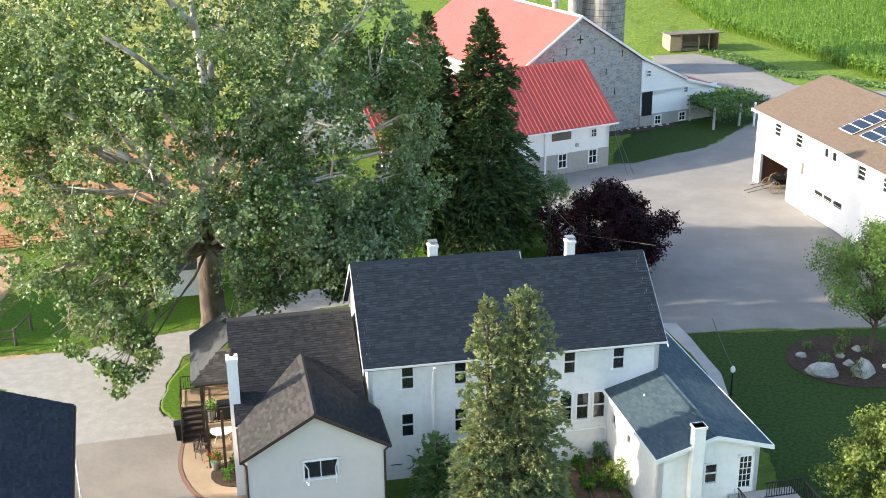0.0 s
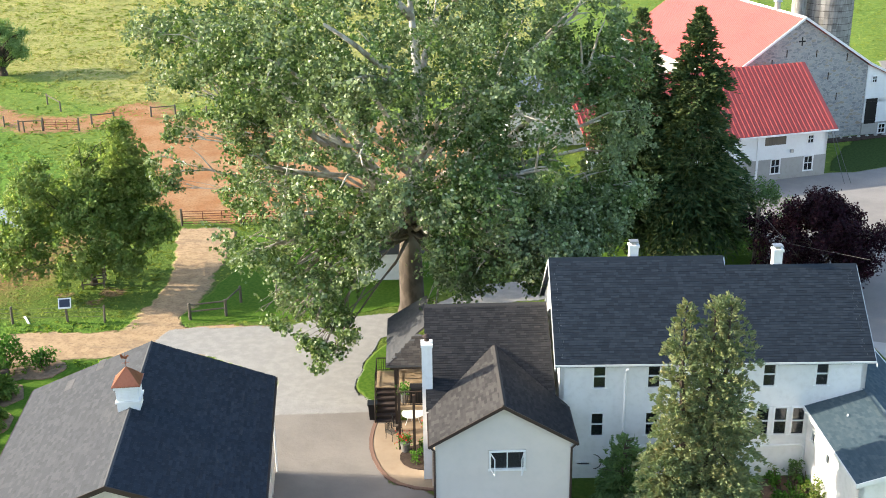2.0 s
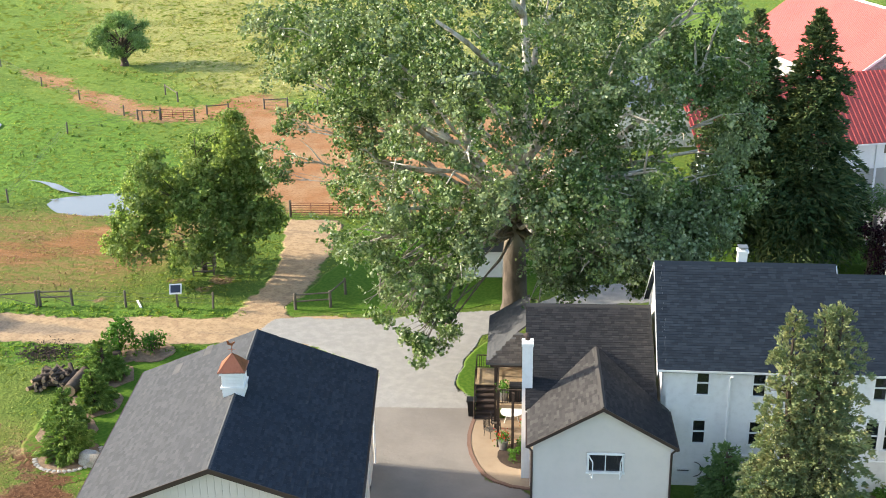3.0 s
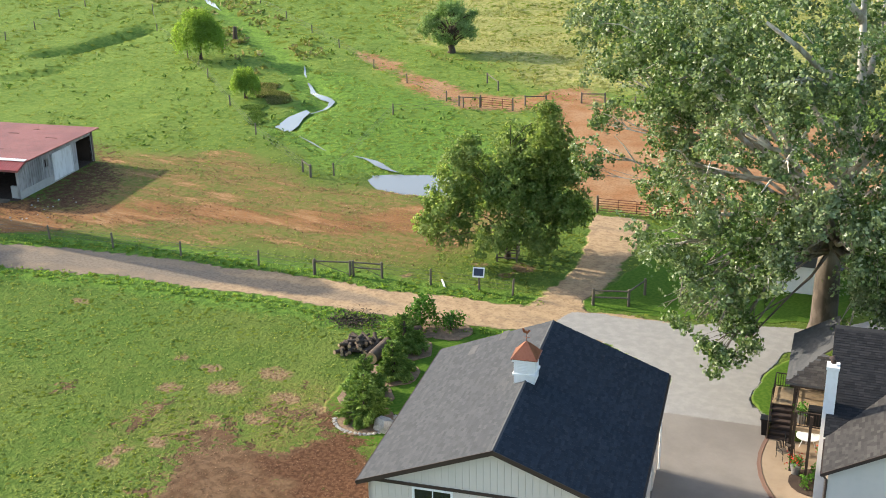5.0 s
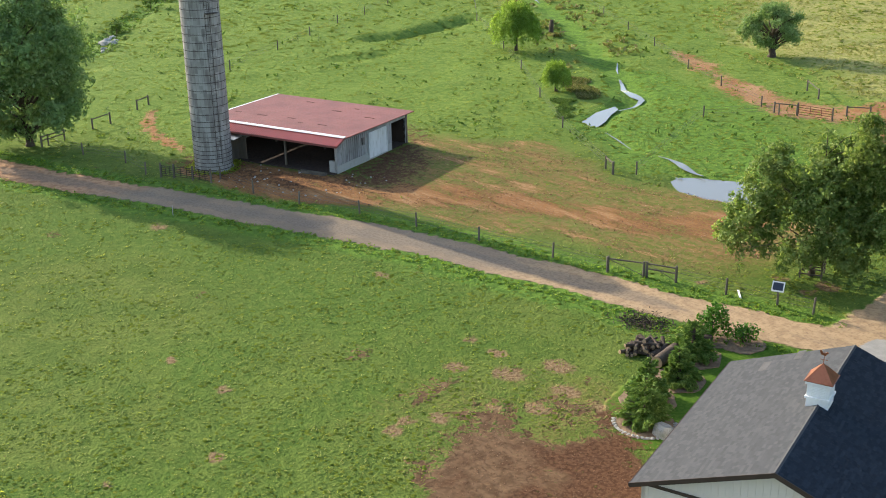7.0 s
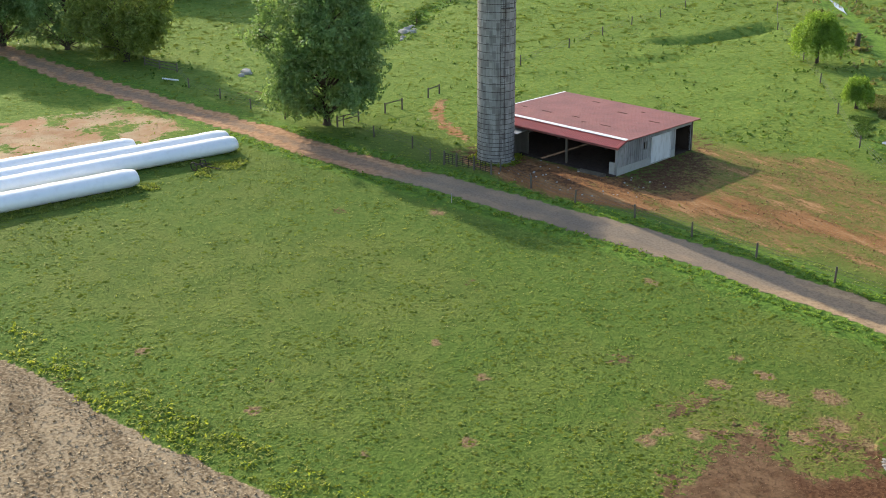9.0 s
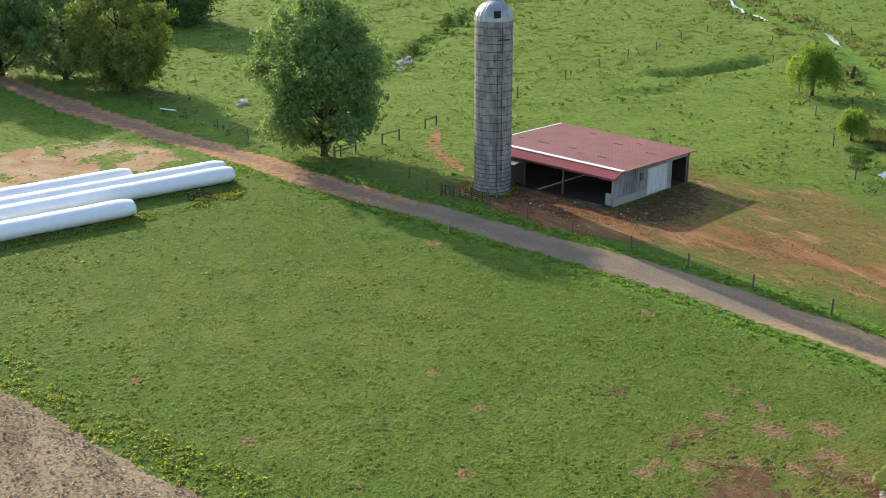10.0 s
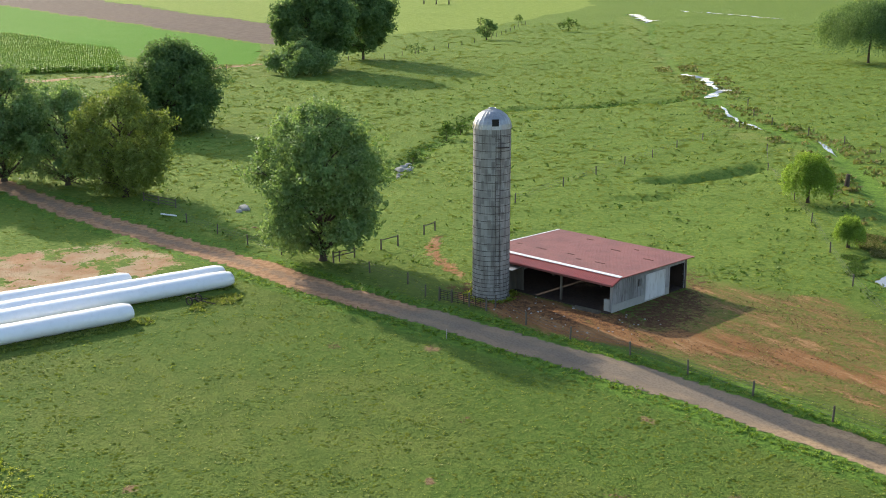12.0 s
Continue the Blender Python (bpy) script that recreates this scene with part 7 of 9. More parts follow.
# thick pale boughs that show through the leaves: points and thickness
SYC_BOUGHS = [([(0.3, -0.9, 16.1), (-0.0, -3.9, 17.6), (-0.4, -5.9, 18.4), (-1.6, -6.9, 19.8), (-3.2, -7.4, 21.0)], 0.24),
              ([(-0.1, -0.9, 10.6), (-0.8, -3.9, 12.5), (-1.4, -5.9, 13.5), (-2.6, -6.4, 13.7), (-4.0, -6.9, 14.5)], 0.22),
              ([(-1.5, -5.9, 13.5), (-2.1, -5.9, 14.6), (-2.7, -6.4, 15.5)], 0.16),
              ([(-0.5, -0.9, 9.4), (-3.0, -3.9, 11.1), (-5.1, -5.4, 11.6), (-6.7, -5.9, 12.0)], 0.10),
              ([(0.1, -0.9, 12.8), (0.3, -3.9, 14.9), (-0.4, -5.4, 15.7)], 0.2)]
rng = np.random.RandomState(77)
syc = thing("sycamore_tree", pose(-15.2, 69.9, 0), "huge spreading sycamore with pale mottled limbs", "tree")
lob = [(np.array(c, float), r) for c, r in SYC_LIMBS]
part("trunk", wood_shape(rng, lob, 7.5, 0.85, (0.3, 0.2), 4, 0.95, 14, start=0.75), M_SYC_BARK, syc, smooth=True)
for pts_, r_b in SYC_BOUGHS:
    part("bough", Shape().tube(pts_, [r_b * (1.15 - 0.75 * k / (len(pts_) - 1)) for k in range(len(pts_))], 9), M_SYC_BARK, syc, "pale bare bough", smooth=True)
p, n = crown_points(rng, lob, 21, 28, 0.27, 0.85, 0.468, 1.5, 0.0, 0.6)
keep = np.hypot(p[:, 0], p[:, 1]) > np.where(p[:, 2] < 15, 3.4, 2.2)
keep &= ~((p[:, 0] < -1.5) & (p[:, 2] < 12) & (fbm(p[:, 0] * 0.7 + p[:, 1], p[:, 2], 0.9, 12, 2) < 0.47))
for pts_, r_b in SYC_BOUGHS:
    for a_, c_ in zip(pts_, pts_[1:]):
        for k in range(8):
            q_ = np.array(a_) + (np.array(c_) - np.array(a_)) * k / 8
            keep &= ~((np.hypot(p[:, 0] - q_[0], p[:, 2] - q_[2] - (p[:, 1] - q_[1]) * -0.34) < 0.42) & (p[:, 1] < q_[1] + 0.3))
part("crown", quads_mesh("crown", leaf_quads(rng, p[keep], n[keep], 0.225, 0.85), M_SYC), M_SYC, syc)

conifer("spruce_tree", 2.9, 46.9, 12.5, 3.1, M_SPRUCE, "tall double-topped blue-green spruce before the white wall", 5, tips=2, count=150000, spray=0.165, power=0.68, droop=0.5, wide_k=0.2, tip=-0.1, knots_n=6, tight=0.6)
conifer("spruce_tree", 3.1, 84.0, 18.9, 5.2, M_DARKSPRUCE, "tall dark spruce behind the house roof", 6, count=50000, spray=0.42, droop=0.7, power=0.85, z0=4.0, wide_k=0.15)
conifer("spruce_tree", -1.0, 84.5, 18.6, 4.6, M_DARKSPRUCE, "tall dark spruce with thin brown top", 7, count=40000, spray=0.42, droop=0.7, power=0.82, z0=4.0, wide_k=0.15)
conifer("cypress_shrub", -0.4, 49.4, 3.6, 1.3, M_DEEP, "dark evergreen shrub against the house wall", 8, count=7000, spray=0.22, droop=-0.1, power=0.5)
broadleaf("purple_plum_tree", 12.0, 78.6, 7.2, 5.0, 0.4, M_PURPLE, "dark purple-leaved plum tree behind the house", 11, 22, 75, 15, 0.2, 0.24, 0.2)
broadleaf("small_tree", 8.3, 84.5, 6.2, 3.6, 0.4, M_DEEP, "dark green bushy tree beside the plum", 12, 12, 50, 12, 0.17, 0.25, 0.12)
broadleaf("locust_tree", 26.9, 65.2, 8.6, 4.2, 2.6, M_LOCUST, "airy light-green tree with several stems", 13, 24, 90, 13, 0.15, 0.26, 0.14, twigs=6, thick=1.3)
broadleaf("magnolia_shrub", 21.6, 47.6, 5.2, 3.4, 0.4, M_LIGHT, "sunlit yellow-green broad-leaved shrub tree", 14, 22, 110, 13, 0.17, 0.22, 0.14)
wal = thing("walnut_tree", pose(-39.5, 71.8, gz(-39.5, 71.8)), "walnut tree with drooping boughs in the pasture", "tree")
rng = np.random.RandomState(15)
# masses of leaves: across, towards the back, up
wal_l = [(2.0, 0.2, 9.6, 2.3), (2.9, 0.6, 7.8, 2.4), (0.9, -0.6, 8.3, 2.0), (2.4, 0, 11.0, 1.3), (-3.2, -0.4, 7.2, 1.9), (-3.4, 0.6, 8.6, 1.2), (-2.2, 0.8, 6.0, 2.4), (-4.4, -1.2, 5.0, 1.9), (-5.3, -0.8, 3.3, 1.7), (-4.6, -2.6, 2.6, 1.4), (-3.0, -2.8, 2.6, 1.5),
         (-2.6, -2.0, 4.4, 1.9), (0.2, -0.8, 6.4, 2.3), (0.0, 1.8, 7.0, 2.4), (3.9, 0.2, 5.6, 1.9), (4.5, -0.4, 4.0, 1.4), (3.2, -1.8, 4.6, 1.6), (2.4, -2.6, 2.4, 1.2), (1.2, -2.8, 4.0, 1.5), (-0.6, -3.2, 3.4, 1.5), (2.0, 2.8, 4.6, 2.2), (-2.0, 3.2, 4.6, 2.2)]
wal_lob = [(np.array((0.875 * a - 0.484 * d, 0.484 * a + 0.875 * d, z)), r) for a, d, z, r in wal_l]
part("trunk", wood_shape(rng, wal_lob, 2.6, 0.2, (0.1, 0.0), 5, 0.55), M_BARK, wal, smooth=True)
p, n = crown_points(rng, wal_lob, 34, 24, 0.25, 0.85, 0.445, 1.6, -0.35)
part("crown", quads_mesh("crown", leaf_quads(rng, p, n, 0.27), M_WALNUT), M_WALNUT, wal)
broadleaf("maple_tree", -116.4, 46.5, 18.0, 8.4, 1.0, M_MAPLE, "large oval green tree beside the dirt road", 16, 30, 15, 20, 0.38, 0.40, 0.35, gaps=0.40)
broadleaf("roadside_tree", -164.0, 35.5, 15.6, 7.8, 0.0, M_OLIVE, "olive-green spreading tree beside the dirt road", 17, 24, 13, 18, 0.42, 0.5, 0.35)
broadleaf("roadside_tree", -177.5, 30.0, 14.4, 7.4, -0.6, M_MAPLE, "grey-green tree in the roadside row", 18, 24, 12, 18, 0.42, 0.5, 0.35, gaps=0.41)
broadleaf("roadside_tree", -186.0, 22.0, 18.4, 8.4, -0.6, M_MAPLE, "tall green tree in the roadside row", 19, 26, 11, 17, 0.46, 0.55, 0.4, gaps=0.41)
broadleaf("roadside_tree", -196.0, 12.0, 17.0, 9.0, -0.6, M_MAPLE, "tall green tree at the end of the roadside row", 29, 24, 11, 17, 0.46, 0.55, 0.4, gaps=0.41)
broadleaf("oak_tree", -229.5, 60.5, 16.6, 12.2, 0.0, M_DEEP, "dark rounded tree alone in the pasture", 20, 30, 13, 17, 0.5, 0.6, 0.4)
broadleaf("shade_tree", -345.0, 137.0, 24.5, 13.5, 3.0, M_DEEP, "tall dark tree in a far clump", 21, 24, 9, 13, 0.95, 0.9, 0.5)
broadleaf("shade_tree", -372.0, 166.0, 24.0, 13.0, 3.5, M_DEEP, "broad dark tree in a far clump", 22, 22, 9, 13, 0.95, 0.9, 0.5)
broadleaf("thicket", -331.0, 126.0, 8.5, 12.0, 0.3, M_MAPLE, "low thicket under the far trees", 23, 18, 9, 12, 0.9, 0.8, 0.2)
broadleaf("far_tree", -452.0, 262.0, 8.5, 4.2, 1.5, M_DEEP, "small dark tree far across the pasture", 24, 10, 12, 9, 0.8, 0.6, 0.25)
willow(-278.0, 310.0, 23.0, 15.0, "large dark willow at the far pasture edge", 25, 2600, M_DEEP)
willow(-114.5, 118.2, 7.3, 3.3, "bright green weeping willow by the stream", 26, 800)
willow(-92.8, 102.8, 3.9, 1.75, "small young willow by the stream pool", 27, 300)
broadleaf("pasture_tree", -85.4, 138.4, 6.9, 4.2, 1.3, M_MAPLE, "dense rounded tree with a thick trunk on dry pasture", 28, 16, 60, 15, 0.26, 0.3, 0.42)
broadleaf("bush", -23.6, 76.5, 5.4, 3.0, 0.4, M_GARDEN, "bright green bush under the sycamore", 30, 12, 34, 12, 0.2, 0.3, 0.1, category="bush")

# shrubs along the garage's lawn
for i, (x, y, hh, rr_, kind_) in enumerate([(-34.4, 45.9, 3.0, 1.35, 0), (-36.0, 48.2, 2.6, 1.3, 0), (-36.2, 51.3, 2.2, 1.25, 0), (-37.5, 54.6, 2.5, 1.5, 0), (-38.2, 57.6, 2.2, 1.1, 1), (-36.4, 58.4, 1.1, 1.1, 1)]):
    if kind_ == 0:
        tagged(conifer("arborvitae", x, y, hh * 0.95, rr_ * 0.82, M_ARBOR, "dense green arborvitae in a stone-edged bed", 40 + i, count=12000, spray=0.2, droop=-0.1, power=0.6, z0=0.05), category="shrub", group="shrubs along the garage lawn")
    else:
        broadleaf("ornamental_grass", x, y, hh, rr_, 0.1, M_GARDEN, "tall light-green ornamental grass clump", 40 + i, 8, 120, 12, 0.24, 0.2, 0.05, category="shrub", group="shrubs along the garage lawn")
    bed = Shape()
    ring = [(math.cos(k * math.pi / 9) * (rr_ + 0.35) * random.uniform(0.9, 1.1), math.sin(k * math.pi / 9) * (rr_ + 0.35) * random.uniform(0.9, 1.1), 0.05) for k in range(18)]
    bed.slab(ring, 0.2)
    solo("mulch_bed", bed, M_TANMULCH, pose(x, y, gz(x, y)), "round mulch bed under a shrub", "flower bed")


def rock_mesh(seed, name="rock"):
    rng_ = random.Random(seed)
    bm = bmesh.new()
    bmesh.ops.create_icosphere(bm, subdivisions=2, radius=1.0)
    for v_ in bm.verts:
        k = 1 + (noise.noise(v_.co * 1.3 + Vector((seed * 3.1, 0, 0))) * 0.45) + rng_.uniform(-0.06, 0.06)
        v_.co *= k
    me = bpy.data.meshes.new(name)
    bm.to_mesh(me)
    bm.free()
    me.materials.append(M_ROCK)
    return me


ROCKS = [rock_mesh(k) for k in range(4)]


def boulder(x, y, sx, sy, sz, label, k=0, name="boulder", rot=0.0, group=""):
    ob = new(name, ROCKS[k % 4])
    ob.matrix_basis = pose(x, y, gz(x, y) + sz * 0.35, 0, 0, rot) @ Matrix.Diagonal((sx, sy, sz, 1))
    return tagged(ob, label, "rock", group)


boulder(23.1, 62.6, 1.0, 0.6, 0.62, "large pale limestone boulder on the mulch bed", 0)
boulder(25.5, 62.6, 0.85, 0.6, 0.7, "large pale limestone boulder on the mulch bed", 1, rot=40)
for i, (x, y) in enumerate([(22.5, 65.1), (24.9, 65.0), (26.2, 65.9), (27.3, 63.4), (25.0, 63.9)]):
    boulder(x, y, 0.35, 0.28, 0.24, "small pale stone on the mulch bed", i, "stone", i * 50)
bed = Shape().slab([(25.6 + 4.2 * math.cos(k * math.pi / 14), 64.4 + 3.6 * math.sin(k * math.pi / 14), 0.07) for k in range(28)], 0.25)
solo("mulch_island", bed, M_MULCH, Matrix(), "dark mulch island bed in the lawn", "flower bed")
rng_p = random.Random(3)
for i in range(9):
    a, k = rng_p.uniform(0, 6.28), rng_p.uniform(0.25, 0.85)
    broadleaf("perennial", 25.6 + 4.0 * k * math.cos(a), 64.6 + 3.2 * k * math.sin(a), rng_p.uniform(0.4, 0.9), rng_p.uniform(0.35, 0.7), 0.05, rng_p.choice([M_GARDEN, M_LIGHT, M_DEEP]), "low perennial plant on the mulch bed", 60 + i, 5, 140, 10, 0.12, 0.1, 0.02, category="plant", group="plants on the mulch island")
boulder(-32.8, 45.6, 0.75, 0.5, 0.5, "white boulder at the end of the shrub bed", 2)
for i in range(22):
    a = -2.6 + i * 0.16
    boulder(-34.4 + 1.75 * math.cos(a), 45.9 + 1.65 * math.sin(a), 0.16, 0.11, 0.075, "pale edging stone round the shrub bed", i, "edging_stone", i * 37, "edging stones")
boulder(-147.8, 47.8, 1.1, 0.7, 0.45, "grey rock heap in the pasture", 3)
boulder(-146.4, 46.6, 0.5, 0.45, 0.3, "grey rock in the pasture", 1)
for i, (x, y, r) in enumerate([(-166.0, 80.4, 0.9), (-168.2, 81.0, 0.7), (-164.2, 80.9, 0.6), (-170.4, 83.0, 0.8), (-167.0, 82.6, 0.5), (-163.0, 78.6, 0.45), (-172.0, 84.6, 0.6), (-161.4, 77.6, 0.4)]):
    boulder(x, y, r * 1.2, r * 0.8, r * 0.6, "grey field stone dumped in the gully", i, "field_stone", i * 47, "stones in the gully")
for i, (x, y, h_, r) in enumerate([(-193.0, 103.2, 3.4, 1.7), (-198.5, 109.3, 2.6, 1.5), (-174.0, 86.5, 1.8, 1.3), (-495.7, 335.4, 6.5, 6.0), (-393.6, 197.1, 4.0, 4.5), (-557.5, 319.3, 4.5, 3.5), (-586.0, 361.6, 4.5, 3.5)]):
    broadleaf("thornbush", x, y, h_, r, 0.1, M_TUSSOCK, "low dark thornbush in the open pasture", 150 + i, 8, 26 if h_ < 4 else 6, 12, 0.22 + 0.06 * h_, 0.2 + 0.05 * h_, 0.06, category="bush")

# log pile
rng_l = random.Random(9)
for i in range(66):
    layer = 0 if i < 26 else 1 if i < 46 else 2 if i < 60 else 3
    u, w = rng_l.uniform(-1.6, 1.4) * (1 - 0.22 * layer), rng_l.uniform(-0.75, 0.75) * (1 - 0.2 * layer)
    x, y = -39.9 + 0.8 * u - 0.45 * w, 53.2 + 0.5 * u + 0.9 * w
    ln, r = rng_l.uniform(0.8, 1.7), rng_l.uniform(0.07, 0.14)
    lg = thing("log", pose(x, y, r + 0.21 * layer, 90 + rng_l.uniform(-14, 14), 0, 10 + rng_l.gauss(0, 40)), "cut log with grey bark in the wood heap", "log", "heap of cut logs")
    part("bark", Shape().tube([(0, 0, -ln / 2), (0.03, 0.02, 0), (0, 0, ln / 2)], [r, r * 0.97, r * 0.92], 9, cap=False), M_LOG, lg, smooth=True)
    part("cut_face", Shape().tube([(0, 0, ln / 2 - 0.02), (0, 0, ln / 2 - 0.001)], [r * 0.90, r * 0.91], 9), M_CUT, lg)
    part("cut_face", Shape().tube([(0, 0, -ln / 2 + 0.001), (0, 0, -ln / 2 + 0.02)], [r * 0.98, r * 0.98], 9), M_CUT, lg)
for x, y, rot, r, ln in ((-38.3, 53.2, 8, 0.42, 3.0), (-38.6, 56.2, -53, 0.34, 2.2)):
    lg = thing("large_log", pose(x, y, r + 0.02, 90, 0, rot), "thick cut tree trunk lying by the wood heap", "log")
    part("bark", Shape().tube([(0, 0, -ln / 2), (0, 0, ln / 2)], [r, r * 0.93], 14, cap=False), M_LOG, lg, smooth=True)
    part("cut_face", Shape().tube([(0, 0, ln / 2 - 0.02), (0, 0, ln / 2)], [r * 0.92, r * 0.92], 14), M_CUT, lg)
    part("cut_face", Shape().tube([(0, 0, -ln / 2), (0, 0, -ln / 2 + 0.02)], [r * 0.99, r * 0.99], 14), M_CUT, lg)
chips = np.random.RandomState(4)
cp = np.stack([-43.0 + chips.normal(size=900) * 1.0, 56.6 + chips.normal(size=900) * 0.7, np.abs(chips.normal(size=900)) * 0.05 + 0.02], axis=1)
solo("wood_chips", quads_mesh("wood_chips", leaf_quads(chips, cp, unit(chips.normal(size=(900, 3)) + np.array([0, 0, 2])), 0.2, 0.4), M_LOG), M_LOG, Matrix(), "scattered bark chips and sticks beside the road", "wood chips", kind="stuff")


# ---------------- corn and grass ----------------
def corn(outline, bounds, spacing, plant, h, seed, label, per=5, rot=0.0):
    r_ = np.random.RandomState(seed)
    x0, x1, y0, y1 = bounds
    xs, ys = np.meshgrid(np.arange(x0, x1, spacing), np.arange(y0, y1, plant))
    xs, ys = xs.ravel() + r_.normal(size=xs.size) * 0.06, ys.ravel() + r_.normal(size=ys.size) * 0.1
    ca, sa = math.cos(rot), math.sin(rot)
    cx, cy = (x0 + x1) / 2, (y0 + y1) / 2
    xs, ys = cx + (xs - cx) * ca - (ys - cy) * sa, cy + (xs - cx) * sa + (ys - cy) * ca
    ok = area_dist(xs, ys, outline) < 0
    xs, ys = xs[ok], ys[ok]
    zs = ground_z(xs, ys)
    p = np.repeat(np.stack([xs, ys, zs], axis=1), per, axis=0)
    k = len(p)
    az = r_.uniform(0, 6.283, k)
    hz = r_.uniform(0.25, 1.0, k) * h
    d = np.stack([np.cos(az), np.sin(az), np.zeros(k)], axis=1)
    w = np.stack([-np.sin(az), np.cos(az), np.zeros(k)], axis=1) * 0.15 * plant / 0.35
    ln = r_.uniform(0.5, 1.0, (k, 1)) * max(0.75, plant)
    z = np.array([0, 0, 1.0])
    a = p + z * (hz * 0.75)[:, None]
    m_ = a + d * ln * 0.45 + z * 0.42
    t_ = a + d * ln + z * 0.12
    v1 = np.stack([a, m_ - w, t_, m_ + w], axis=1).reshape(-1, 3)
    s0 = np.stack([xs, ys, zs], axis=1)
    wv = np.array([0.06, 0.03, 0]) * plant / 0.35
    v2 = np.stack([s0 - wv, s0 + wv, s0 + wv * 0.4 + z * h * 1.08, s0 - wv * 0.4 + z * h * 1.08], axis=1).reshape(-1, 3)
    solo("corn_field", quads_mesh("corn_field", np.concatenate([v1, v2]), M_CORN), M_CORN, Matrix(), label, "corn", kind="stuff")


corn([(40.5, 163), (43.5, 160), (46.5, 148), (51, 147), (56, 141), (75, 128), (110, 160), (110, 290), (60, 290), (43, 216), (43.5, 180)], (38, 112, 126, 292), 0.85, 0.58, 2.4, 71, "tall green standing corn in rows", 4, 0.3)
corn([(-590, 74), (-452, 98), (-366, 82), (-374, 48), (-420, 30), (-560, 30)], (-600, -360, 20, 110), 1.6, 2.0, 2.4, 72, "far green corn field in rows", 4, 0.2)


def tufts(n, bounds, ok_fn, size, mat, name, label, seed, blades=4, upright=0.6, polar=False, lean=-0.6):
    """Clumps of bent blades: mostly lying over, so that they catch the sky."""
    r_ = np.random.RandomState(seed)
    x, y = r_.uniform(bounds[0], bounds[1], n), r_.uniform(bounds[2], bounds[3], n)
    if polar:
        a, q = np.radians(x), np.exp(y)
        x, y = -np.sin(a) * q, np.cos(a) * q
    ok = ok_fn(x, y, r_)
    x, y = x[ok], y[ok]
    z = ground_z(x, y)
    if polar:
        size = np.repeat(size * np.maximum(np.hypot(x, y) / 70, 0.9) ** 0.55 * r_.uniform(0.6, 1.3, len(x)), blades).reshape(-1, 1)
    p = np.repeat(np.stack([x, y, z], axis=1), blades, axis=0)
    k = len(p)
    p += r_.normal(size=(k, 3)) * size * np.array([0.5, 0.5, 0.12]) + np.array([0, 0, 1.0]) * size * 0.42
    nrm = unit(r_.normal(size=(k, 3)) * upright + np.array([lean, -0.1, 0.9]))
    solo(name, quads_mesh(name, leaf_quads(r_, p, nrm, size * 1.15, 0.45, -0.12), mat), mat, Matrix(), label, "grass", kind="stuff")


M_CLUMP, nt, b = nodes_of("grazed_grass_clumps", 0.95, 0, 0.0)
v = coords(nt)
g = nt.nodes.new("ShaderNodeNewGeometry").outputs["Random Per Island"]
col = ramp(nt, g, [(0, (0.165, 0.222, 0.030)), (0.5, (0.235, 0.292, 0.046)), (1, (0.31, 0.35, 0.075))])
col = mix(nt, calc(nt, "MULTIPLY", ramp_val(nt, noise_tex(nt, v, 9.0, 3), 0.45, 0.65), 0.55), col, (0.105, 0.160, 0.030))
nt.links.new(col, b.inputs["Base Color"])
bump(nt, b, noise_tex(nt, v, 14.0, 3), 1.0, 0.07)
tr = nt.nodes.new("ShaderNodeBsdfTranslucent")
nt.links.new(col, tr.inputs["Color"])
ms = nt.nodes.new("ShaderNodeMixShader")
ms.inputs["Fac"].default_value = 0.5
nt.links.new(b.outputs[0], ms.inputs[1])
nt.links.new(tr.outputs[0], ms.inputs[2])
nt.links.new(ms.outputs[0], nt.nodes["Material Output"].inputs["Surface"])


